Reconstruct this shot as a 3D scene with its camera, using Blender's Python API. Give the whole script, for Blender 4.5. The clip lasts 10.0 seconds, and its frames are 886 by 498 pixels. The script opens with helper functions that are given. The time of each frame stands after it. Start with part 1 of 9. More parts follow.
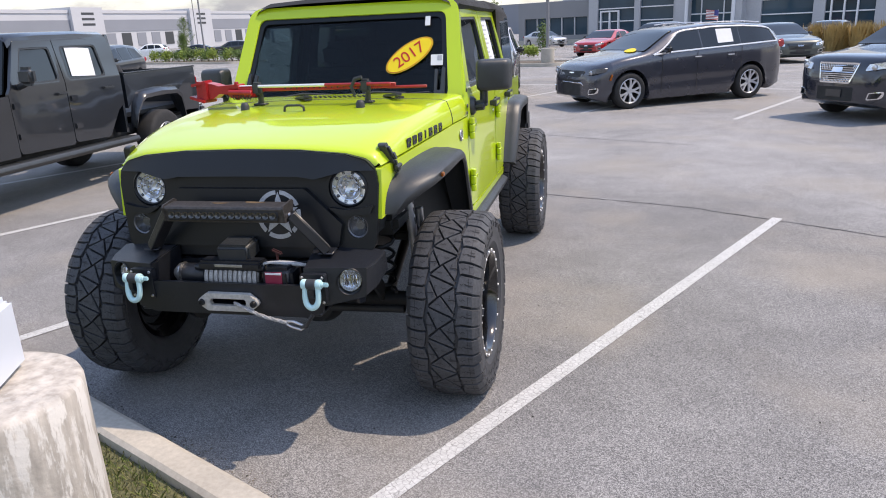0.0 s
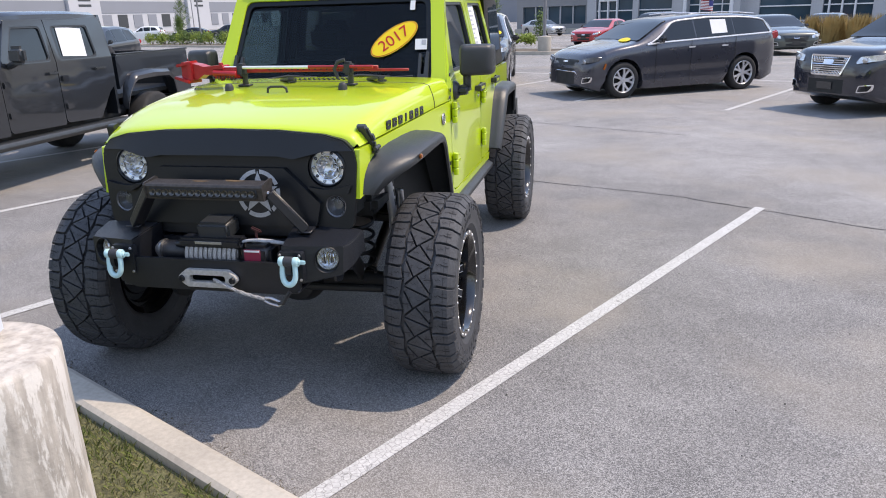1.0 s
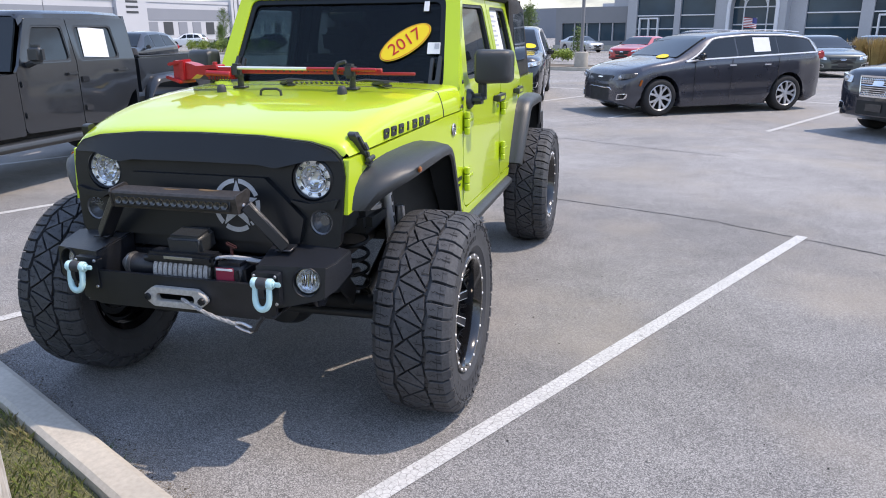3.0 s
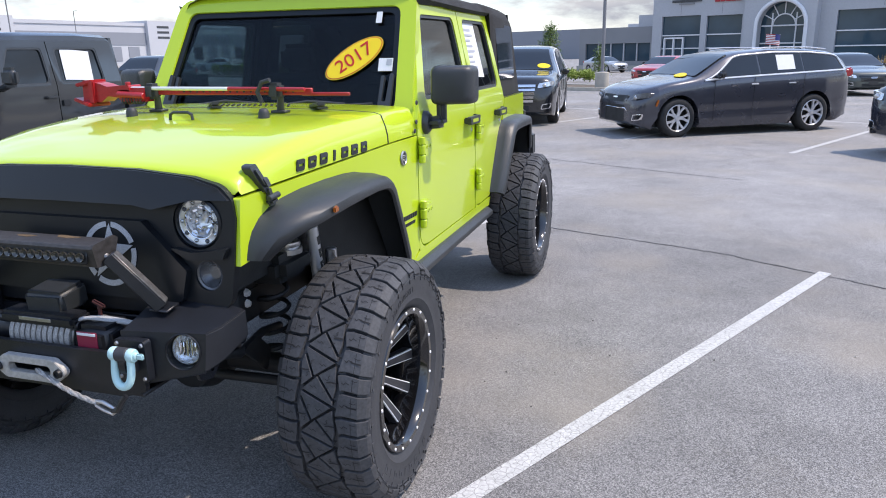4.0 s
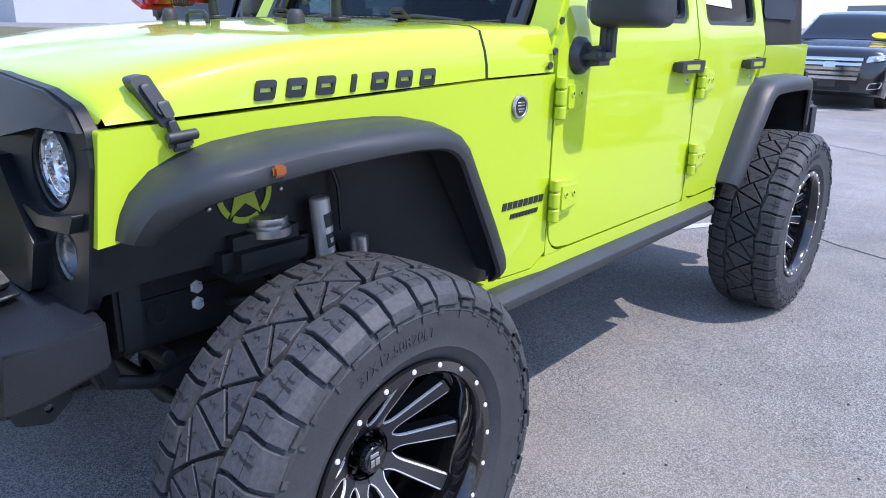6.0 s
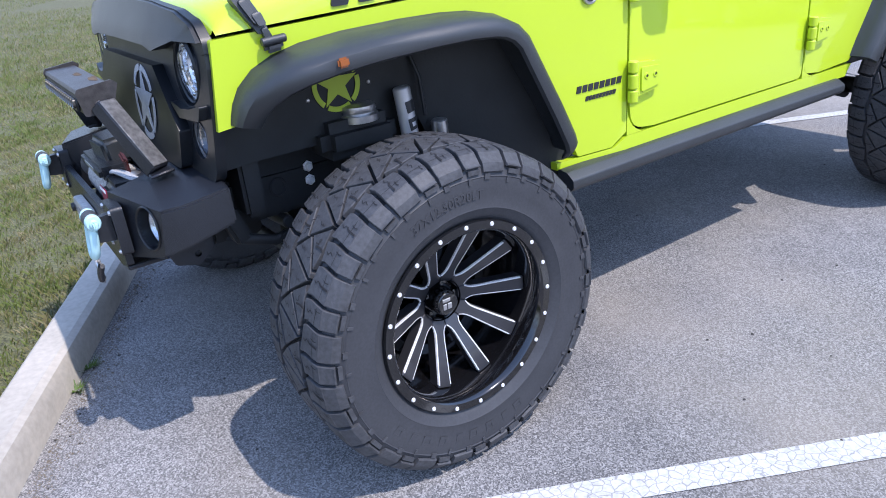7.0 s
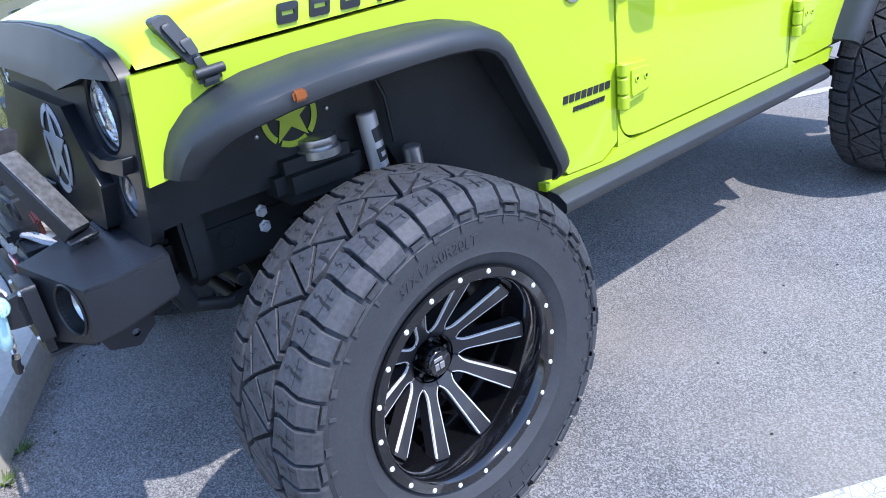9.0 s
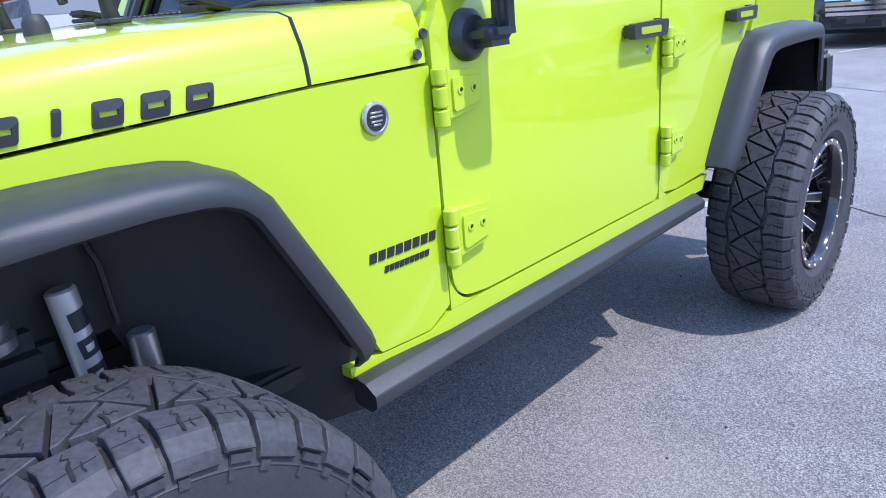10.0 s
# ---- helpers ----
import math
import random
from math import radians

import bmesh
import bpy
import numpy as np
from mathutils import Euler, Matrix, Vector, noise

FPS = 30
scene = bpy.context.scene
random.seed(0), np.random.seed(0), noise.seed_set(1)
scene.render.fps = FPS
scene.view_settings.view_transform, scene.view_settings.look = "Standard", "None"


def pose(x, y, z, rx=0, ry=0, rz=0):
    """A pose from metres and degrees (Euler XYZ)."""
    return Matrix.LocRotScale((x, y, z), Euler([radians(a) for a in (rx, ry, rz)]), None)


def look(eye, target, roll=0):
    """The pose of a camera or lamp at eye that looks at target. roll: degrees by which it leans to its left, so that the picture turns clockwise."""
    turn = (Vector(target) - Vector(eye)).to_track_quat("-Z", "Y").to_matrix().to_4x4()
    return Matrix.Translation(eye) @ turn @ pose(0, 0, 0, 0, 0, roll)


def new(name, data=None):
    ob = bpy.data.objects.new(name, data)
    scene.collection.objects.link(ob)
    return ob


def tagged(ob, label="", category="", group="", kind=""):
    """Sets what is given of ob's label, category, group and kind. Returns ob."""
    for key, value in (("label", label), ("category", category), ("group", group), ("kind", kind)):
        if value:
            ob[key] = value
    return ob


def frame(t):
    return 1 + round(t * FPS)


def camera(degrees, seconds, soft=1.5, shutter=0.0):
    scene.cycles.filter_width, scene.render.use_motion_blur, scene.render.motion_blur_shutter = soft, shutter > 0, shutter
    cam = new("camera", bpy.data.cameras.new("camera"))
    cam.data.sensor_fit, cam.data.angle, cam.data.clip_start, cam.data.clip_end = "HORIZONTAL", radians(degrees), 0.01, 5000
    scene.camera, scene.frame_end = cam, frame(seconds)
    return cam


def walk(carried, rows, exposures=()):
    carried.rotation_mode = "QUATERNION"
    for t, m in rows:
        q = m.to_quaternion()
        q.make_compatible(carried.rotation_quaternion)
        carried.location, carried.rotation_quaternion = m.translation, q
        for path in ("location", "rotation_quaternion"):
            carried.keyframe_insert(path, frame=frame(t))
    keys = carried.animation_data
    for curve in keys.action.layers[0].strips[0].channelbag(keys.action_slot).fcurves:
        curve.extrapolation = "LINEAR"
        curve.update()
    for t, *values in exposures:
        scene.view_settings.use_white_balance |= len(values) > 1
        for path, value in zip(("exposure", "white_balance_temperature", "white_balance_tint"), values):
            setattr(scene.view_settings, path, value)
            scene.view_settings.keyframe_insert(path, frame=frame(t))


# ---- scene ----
cam = camera(63.6, 10.0, soft=1.0)
PATH = [
    (0, (1.58, -3.31, 1.792), (1.14, -1.451, 1.2), -2.7),
    (0.5, (1.617, -3.335, 1.784), (1.175, -1.482, 1.175), -2.5),
    (1, (1.68, -3.361, 1.776), (1.253, -1.51, 1.152), -1.8),
    (1.5, (1.725, -3.374, 1.749), (1.35, -1.505, 1.144), -2.1),
    (2, (1.734, -3.291, 1.726), (1.325, -1.428, 1.124), -3.3),
    (2.2, (1.726, -3.229, 1.702), (1.289, -1.368, 1.114), -2.3),
    (3.3, (1.741, -2.801, 1.71), (1.216, -0.962, 1.127), -0.6),
    (3.5, (1.782, -2.65, 1.672), (1.245, -0.809, 1.103), -0.7),
    (4, (1.925, -2.329, 1.662), (1.337, -0.492, 1.13), -1.0),
    (4.5, (1.896, -1.97, 1.632), (1.297, -0.128, 1.132), -0.9),
    (5, (1.915, -1.657, 1.638), (1.309, 0.186, 1.151), -3.0),
    (5.5, (1.958, -1.285, 1.489), (1.027, 0.382, 0.893), 1.4),
    (6, (1.947, -0.968, 1.424), (0.704, 0.476, 0.817), 1.0),
    (6.2, (2.008, -0.929, 1.41), (0.665, 0.416, 0.787), -0.3),
    (7.3, (2.459, -0.963, 1.425), (0.913, -0.02, 0.576), -6.8),
    (7.5, (2.467, -0.976, 1.412), (0.919, -0.022, 0.578), -7.3),
    (8, (2.414, -0.973, 1.417), (0.87, -0.015, 0.58), -8.1),
    (8.5, (2.254, -0.903, 1.412), (0.744, 0.099, 0.565), -8.4),
    (9, (2.077, -0.813, 1.438), (0.637, 0.278, 0.579), -8.2),
    (9.5, (1.973, -0.569, 1.375), (0.632, 0.631, 0.503), -8.4),
    (9.6, (1.95, -0.49, 1.391), (0.609, 0.739, 0.559), -7.7),
    (9.7, (1.924, -0.369, 1.399), (0.558, 0.863, 0.615), -7.2),
    (10, (1.848, -0.231, 1.413), (0.538, 1.127, 0.751), -5.2),
]
walk(cam, [(t, look(eye, target, roll)) for t, eye, target, roll in PATH],
     exposures=[(0.0, 0.18, 8200, 17), (3.5, 0.24, 7580, 16), (4.5, 0.19, 7400, 16), (5.0, 0.16, 7250, 15), (5.5, 0.28, 6850, 14), (6.2, 0.42, 6550, 19), (7.3, 0.52, 6450, 17), (9.0, 0.68, 6150, 15), (9.5, 0.73, 6200, 15), (10.0, 0.40, 6050, 19)])

# ---- world, sun, exposure ----
SUN_WAY = Vector((0.57, 0.20, 1.0)).normalized()
world = bpy.data.worlds.new("sky")
scene.world = world
world.use_nodes = True
wn, wl = world.node_tree.nodes, world.node_tree.links
wn.clear()
w_out = wn.new("ShaderNodeOutputWorld")
w_bg = wn.new("ShaderNodeBackground")
w_sky = wn.new("ShaderNodeTexSky")
w_sky.sky_type, w_sky.sun_disc = "NISHITA", False
w_sky.sun_elevation = math.asin(SUN_WAY.z)
w_sky.sun_rotation = math.atan2(SUN_WAY.x, SUN_WAY.y)
w_sky.dust_density, w_sky.air_density, w_sky.ozone_density = 0.2, 1.0, 2.0
w_bg.inputs["Strength"].default_value = 0.38
w_tc = wn.new("ShaderNodeTexCoord")
w_map = wn.new("ShaderNodeMapping")
w_map.inputs["Scale"].default_value = (1.0, 1.0, 3.2)
w_noise = wn.new("ShaderNodeTexNoise")
w_noise.inputs["Scale"].default_value = 4.6
w_noise.inputs["Detail"].default_value = 9.0
w_noise.inputs["Roughness"].default_value = 0.58
w_ramp = wn.new("ShaderNodeValToRGB")
w_ramp.color_ramp.elements[0].position = 0.40
w_ramp.color_ramp.elements[0].color = (0, 0, 0, 1)
w_ramp.color_ramp.elements[1].position = 0.56
w_ramp.color_ramp.elements[1].color = (1, 1, 1, 1)
w_mix = wn.new("ShaderNodeMixRGB")
# grey undersides and sunlit tops
w_shade = wn.new("ShaderNodeTexNoise")
w_shade.inputs["Scale"].default_value = 7.5
w_shade.inputs["Detail"].default_value = 7.0
w_tone = wn.new("ShaderNodeValToRGB")
w_tone.color_ramp.elements[0].position, w_tone.color_ramp.elements[0].color = 0.38, (0.98, 1.16, 1.46, 1)
w_tone.color_ramp.elements[1].position, w_tone.color_ramp.elements[1].color = 0.60, (1.52, 1.68, 1.94, 1)
wl.new(w_map.outputs[0], w_shade.inputs["Vector"])
wl.new(w_shade.outputs["Fac"], w_tone.inputs[0])
wl.new(w_tone.outputs[0], w_mix.inputs[2])
wl.new(w_tc.outputs["Generated"], w_map.inputs["Vector"])
wl.new(w_map.outputs[0], w_noise.inputs["Vector"])
wl.new(w_noise.outputs["Fac"], w_ramp.inputs[0])
# heaps of cloud towards the horizon, open blue overhead
w_sep = wn.new("ShaderNodeSeparateXYZ")
w_high = wn.new("ShaderNodeMapRange")
w_high.inputs[1].default_value, w_high.inputs[2].default_value = 0.16, 0.46
w_high.inputs[3].default_value, w_high.inputs[4].default_value = 1.0, 0.07
w_mul = wn.new("ShaderNodeMath")
w_mul.operation = "MULTIPLY"
wl.new(w_tc.outputs["Generated"], w_sep.inputs[0])
wl.new(w_sep.outputs["Z"], w_high.inputs[0])
wl.new(w_ramp.outputs[0], w_mul.inputs[0])
wl.new(w_high.outputs[0], w_mul.inputs[1])
wl.new(w_mul.outputs[0], w_mix.inputs[0])
# pale blue haze low down
w_low = wn.new("ShaderNodeMapRange")
w_low.inputs[1].default_value, w_low.inputs[2].default_value = 0.0, 0.22
w_low.inputs[3].default_value, w_low.inputs[4].default_value = 0.85, 0.0
w_haze = wn.new("ShaderNodeMixRGB")
w_haze.inputs[2].default_value = (1.05, 1.40, 1.95, 1)
wl.new(w_sep.outputs["Z"], w_low.inputs[0])
wl.new(w_low.outputs[0], w_haze.inputs[0])
wl.new(w_sky.outputs[0], w_haze.inputs[1])
wl.new(w_haze.outputs[0], w_mix.inputs[1])
wl.new(w_mix.outputs[0], w_bg.inputs["Color"])
wl.new(w_bg.outputs[0], w_out.inputs["Surface"])

sun = new("sun", bpy.data.lights.new("sun", "SUN"))
sun.data.energy, sun.data.angle, sun.data.color = 3.45, radians(0.6), (1.0, 0.965, 0.915)
sun.matrix_world = look(SUN_WAY * 50, (0, 0, 0))
scene.view_settings.exposure = 0.0


# ---- materials ----
def mat(name, color, rough=0.5, metal=0.0, var=0.12, scale=6.0, fine=0.0, fscale=120.0, bump=0.0, bscale=200.0,
        coat=0.0, spec=0.5, tint=None, per=0.0):
    """A surface with its colour varied at two scales, a fine relief and, with per, a shift from piece to piece."""
    m = bpy.data.materials.new(name)
    m.use_nodes = True
    n, l = m.node_tree.nodes, m.node_tree.links
    b = n["Principled BSDF"]
    b.inputs["Roughness"].default_value, b.inputs["Metallic"].default_value = rough, metal
    b.inputs["Coat Weight"].default_value, b.inputs["Coat Roughness"].default_value = coat, 0.04
    b.inputs["Specular IOR Level"].default_value = spec
    tc = n.new("ShaderNodeTexCoord")
    big = n.new("ShaderNodeTexNoise")
    big.inputs["Scale"].default_value, big.inputs["Detail"].default_value = scale, 5
    l.new(tc.outputs["Object"], big.inputs["Vector"])
    mix = n.new("ShaderNodeMixRGB")
    c2 = tint or [max(0.0, c * (1 - 2 * var)) for c in color]
    c1 = [c * (1 + var) for c in color]
    mix.inputs[1].default_value, mix.inputs[2].default_value = (*c1, 1), (*c2, 1)
    l.new(big.outputs["Fac"], mix.inputs[0])
    last = mix.outputs[0]
    if fine:
        f = n.new("ShaderNodeTexNoise")
        f.inputs["Scale"].default_value, f.inputs["Detail"].default_value = fscale, 3
        l.new(tc.outputs["Object"], f.inputs["Vector"])
        r = n.new("ShaderNodeMapRange")
        r.inputs[1].default_value, r.inputs[2].default_value = 0.3, 0.7
        r.inputs[3].default_value, r.inputs[4].default_value = 1 - fine, 1 + fine
        l.new(f.outputs["Fac"], r.inputs[0])
        mul = n.new("ShaderNodeVectorMath")
        mul.operation = "SCALE"
        l.new(last, mul.inputs[0])
        l.new(r.outputs[0], mul.inputs[3])
        last = mul.outputs[0]
    if per:
        oi = n.new("ShaderNodeObjectInfo")
        r = n.new("ShaderNodeMapRange")
        r.inputs[3].default_value, r.inputs[4].default_value = 1 - per, 1 + per
        l.new(oi.outputs["Random"], r.inputs[0])
        mul = n.new("ShaderNodeVectorMath")
        mul.operation = "SCALE"
        l.new(last, mul.inputs[0])
        l.new(r.outputs[0], mul.inputs[3])
        last = mul.outputs[0]
    l.new(last, b.inputs["Base Color"])
    rr = n.new("ShaderNodeMapRange")
    rr.inputs[3].default_value, rr.inputs[4].default_value = rough * 0.85, min(1, rough * 1.15)
    l.new(big.outputs["Fac"], rr.inputs[0])
    l.new(rr.outputs[0], b.inputs["Roughness"])
    if bump:
        g = n.new("ShaderNodeTexNoise")
        g.inputs["Scale"].default_value, g.inputs["Detail"].default_value = bscale, 4
        l.new(tc.outputs["Object"], g.inputs["Vector"])
        bp = n.new("ShaderNodeBump")
        bp.inputs["Strength"].default_value, bp.inputs["Distance"].default_value = bump, 0.003
        l.new(g.outputs["Fac"], bp.inputs["Height"])
        l.new(bp.outputs[0], b.inputs["Normal"])
    return m


def glass(name, tint, rough=0.0):
    """A thin tinted pane: see-through in its tint, with a clear glossy face."""
    m = bpy.data.materials.new(name)
    m.use_nodes = True
    n, l = m.node_tree.nodes, m.node_tree.links
    n.clear()
    o = n.new("ShaderNodeOutputMaterial")
    t = n.new("ShaderNodeBsdfTransparent")
    g = n.new("ShaderNodeBsdfGlossy")
    g.inputs["Roughness"].default_value = 0.01 + rough
    t.inputs["Color"].default_value = (*tint, 1)
    lw = n.new("ShaderNodeLayerWeight")
    lw.inputs["Blend"].default_value = 0.5
    pw = n.new("ShaderNodeMath")
    pw.operation = "POWER"
    pw.inputs[1].default_value = 5.0
    l.new(lw.outputs["Facing"], pw.inputs[0])
    fr = n.new("ShaderNodeMapRange")
    fr.inputs[3].default_value, fr.inputs[4].default_value = 0.024, 1.0
    l.new(pw.outputs[0], fr.inputs[0])
    mx = n.new("ShaderNodeMixShader")
    l.new(fr.outputs[0], mx.inputs[0])
    l.new(t.outputs[0], mx.inputs[1])
    l.new(g.outputs[0], mx.inputs[2])
    l.new(mx.outputs[0], o.inputs["Surface"])
    return m


PAINT = mat("lime_paint", (0.465, 0.615, 0.024), spec=0.18, rough=0.36, var=0.015, scale=1.5, coat=1.0, bump=0.015, bscale=900)
PAINT.node_tree.nodes["Principled BSDF"].inputs["Coat Roughness"].default_value = 0.05
BLACK_PLASTIC = mat("black_plastic", (0.028, 0.032, 0.036), spec=0.6, rough=0.42, var=0.25, scale=5, bump=0.25, bscale=700)
GRILLE_BLACK = mat("satin_black_grille", (0.007, 0.009, 0.012), spec=0.40, rough=0.37, var=0.25, scale=4, bump=0.08, bscale=500)
STEEL_BLACK = mat("textured_black_steel", (0.013, 0.015, 0.020), rough=0.35, var=0.3, scale=7, fine=0.15, fscale=160, bump=0.35, bscale=450)
WORN_STEEL = mat("worn_black_steel", (0.031, 0.032, 0.036), rough=0.45, metal=0.2, var=0.3, scale=7, fine=0.35, fscale=60, bump=0.25, bscale=300, tint=(0.050, 0.040, 0.032))
RUST = mat("rust_stain", (0.12, 0.075, 0.035), rough=0.8, var=0.3, scale=30, fine=0.4, fscale=120)
BARE_STEEL = mat("scuffed_steel", (0.26, 0.255, 0.25), rough=0.36, metal=0.6, var=0.3, scale=14, fine=0.3, fscale=80, bump=0.2, bscale=200)
UNDER = mat("chassis_black", (0.011, 0.013, 0.015), rough=0.6, var=0.4, scale=9, bump=0.2, bscale=120)
RUBBER = mat("tyre_rubber", (0.042, 0.044, 0.050), spec=0.45, rough=0.58, var=0.16, scale=10, fine=0.12, fscale=140, bump=0.12, bscale=260)
# tread paler than the sidewall: its sunlit tone is put into the colour
TREAD_RUBBER = mat("pale_tread_rubber", (0.052, 0.054, 0.060), rough=0.66, var=0.22, scale=9, fine=0.25, fscale=90, bump=0.2, bscale=260)
# near black for recesses: their shade is put into the colour
RECESS_SHADE = mat("recess_shade", (0.014, 0.014, 0.016), rough=0.85, var=0.2, scale=12)
RIM_BLACK = mat("gloss_black_rim", (0.006, 0.006, 0.007), rough=0.12, var=0.2, scale=8, coat=0.8)
SPOKE_GREY = mat("satin_black_spoke", (0.045, 0.045, 0.052), rough=0.38, metal=0.5, var=0.2, scale=12, coat=0.5)
MILLED = mat("milled_aluminium", (0.86, 0.86, 0.87), rough=0.45, metal=0.45, var=0.05, scale=30)
LED = mat("unlit_led_lens", (0.07, 0.066, 0.06), rough=0.2, metal=0.4, var=0.2, scale=60, coat=0.6)
FAIRLEAD = mat("cast_aluminium", (0.50, 0.49, 0.47), rough=0.5, metal=0.3, var=0.15, scale=20, fine=0.15, fscale=90)
SHOCK_SILVER = mat("satin_shock_body", (0.58, 0.58, 0.60), rough=0.35, metal=0.55, var=0.1, scale=20)
CHROME = mat("chrome", (0.8, 0.8, 0.82), rough=0.08, metal=1.0, var=0.05, scale=20)
SILVER = mat("dull_silver", (0.55, 0.55, 0.56), rough=0.32, metal=0.9, var=0.12, scale=20, fine=0.1, fscale=90)
RED_PAINT = mat("red_jack_paint", (0.42, 0.012, 0.018), rough=0.4, var=0.18, scale=14, coat=0.3, fine=0.12, fscale=60, bump=0.12, bscale=160)
CANVAS = mat("black_canvas", (0.012, 0.012, 0.013), rough=0.85, var=0.25, scale=5, fine=0.2, fscale=300, bump=0.4, bscale=600)
DECAL = mat("black_decal", (0.018, 0.02, 0.024), rough=0.45, var=0.1)
DECAL_SILVER = mat("silver_decal", (0.42, 0.43, 0.45), rough=0.45, var=0.12, scale=20, fine=0.25, fscale=400)
DECAL_LIME = mat("lime_decal", (0.36, 0.46, 0.03), rough=0.5, var=0.1)
TEAL = mat("pale_aqua_powder_coat", (0.48, 0.74, 0.76), rough=0.4, var=0.1, scale=14, coat=0.2)
AMBER = mat("amber_lens", (0.30, 0.08, 0.012), rough=0.2, var=0.1, scale=40, coat=0.5)
LENS = mat("clear_lamp_inside", (0.78, 0.80, 0.82), rough=0.22, metal=0.75, var=0.25, scale=60, bump=0.5, bscale=90)
HEADLAMP = mat("bright_lamp_reflector", (0.92, 0.93, 0.95), rough=0.14, metal=0.6, var=0.06, scale=50, bump=1.0, bscale=45)
TURN_LENS = mat("smoke_turn_lens", (0.15, 0.155, 0.17), rough=0.2, metal=0.5, var=0.2, scale=60, bump=0.5, bscale=120)
HANDLE_WHITE = mat("bright_handle_tube", (0.80, 0.80, 0.82), rough=0.3, metal=0.3, var=0.08, scale=20)
ROPE = mat("grey_winch_rope", (0.42, 0.41, 0.40), rough=0.6, metal=0.2, var=0.3, scale=40, fine=0.3, fscale=200, bump=0.5, bscale=250)
RUST_RED = mat("worn_red_lever", (0.06, 0.014, 0.016), rough=0.5, var=0.3, scale=30)
LAMP_GLASS = glass("lamp_glass", (0.93, 0.95, 0.96))
WINDSHIELD = glass("windscreen_glass", (0.42, 0.53, 0.56))
FRONT_GLASS = glass("light_side_glass", (0.56, 0.62, 0.63))
SIDE_GLASS = glass("tinted_side_glass", (0.36, 0.39, 0.40))
DARK_GLASS = mat("dark_tinted_glass", (0.012, 0.016, 0.02), rough=0.04, var=0.2, scale=2, coat=0.6)
INTERIOR = mat("dark_interior_cloth", (0.018, 0.018, 0.02), rough=0.8, var=0.25, scale=8, bump=0.2, bscale=300)
PAPER = mat("white_paper", (0.70, 0.71, 0.73), rough=0.7, var=0.04, scale=8)
INK = mat("printed_ink", (0.40, 0.42, 0.47), rough=0.7, var=0.1)
YELLOW = mat("yellow_sticker", (0.86, 0.62, 0.012), rough=0.5, var=0.03, scale=6)
STICKER_RED = mat("red_sticker_ink", (0.52, 0.01, 0.012), rough=0.5, var=0.05)
WARN_RED = mat("warning_label_red", (0.26, 0.015, 0.045), rough=0.5, var=0.1)


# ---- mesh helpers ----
def fit_body(p):
    """Body vertices shifted and bent so that the car fits the camera's view."""
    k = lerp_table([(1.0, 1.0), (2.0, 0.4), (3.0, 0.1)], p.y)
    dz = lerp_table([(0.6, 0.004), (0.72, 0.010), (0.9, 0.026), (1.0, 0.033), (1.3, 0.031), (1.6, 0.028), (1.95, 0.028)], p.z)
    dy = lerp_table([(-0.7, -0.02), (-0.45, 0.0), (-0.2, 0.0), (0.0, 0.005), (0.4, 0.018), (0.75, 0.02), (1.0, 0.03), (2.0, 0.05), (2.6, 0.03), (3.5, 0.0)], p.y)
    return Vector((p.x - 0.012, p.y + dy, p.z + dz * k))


def part(name, bm, material, parent=None, label="", smooth=True, angle=38):
    """Links a bmesh as one mesh object under a thing or a part."""
    while parent is not None and parent.parent is not None and parent.parent.parent is not None:
        parent = parent.parent
    bmesh.ops.recalc_face_normals(bm, faces=bm.faces)
    if smooth:
        lim = radians(angle)
        for f in bm.faces:
            f.smooth = True
        for e in bm.edges:
            if len(e.link_faces) == 2 and e.calc_face_angle(0.0) > lim:
                e.smooth = False
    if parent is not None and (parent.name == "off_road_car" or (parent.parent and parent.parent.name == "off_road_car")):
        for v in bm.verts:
            v.co = fit_body(v.co)
    me = bpy.data.meshes.new(name)
    bm.to_mesh(me)
    bm.free()
    me.materials.append(material)
    ob = new(name, me)
    if parent is not None:
        ob.parent = parent
    if label:
        tagged(ob, label=label)
    return ob


def thing(name, at, label, category, group="", kind=""):
    """The Empty at the base of a thing."""
    e = new(name)
    e.empty_display_size = 0.2
    e.matrix_world = at if isinstance(at, Matrix) else Matrix.Translation(at)
    return tagged(e, label=label, category=category, group=group, kind=kind)


def bevel(bm, w, seg=2, ang=30):
    es = [e for e in bm.edges if len(e.link_faces) == 2 and e.calc_face_angle(0.0) > radians(ang)]
    bmesh.ops.bevel(bm, geom=es, offset=w, segments=seg, affect="EDGES", clamp_overlap=True)
    return bm


def box(bm, c, s, m=None, r=0.0, seg=2):
    """A box of size s round c, turned by m, its edges rounded by r."""
    b = bmesh.new()
    bmesh.ops.create_cube(b, size=1.0)
    bmesh.ops.scale(b, vec=s, verts=b.verts)
    if r:
        bevel(b, r, seg)
    t = Matrix.Translation(c) @ (m if m is not None else Matrix())
    bmesh.ops.transform(b, matrix=t, verts=b.verts)
    merge(bm, b)
    return bm


def merge(bm, b):
    me = bpy.data.meshes.new("tmp")
    b.to_mesh(me)
    b.free()
    bm.from_mesh(me)
    bpy.data.meshes.remove(me)
    return bm


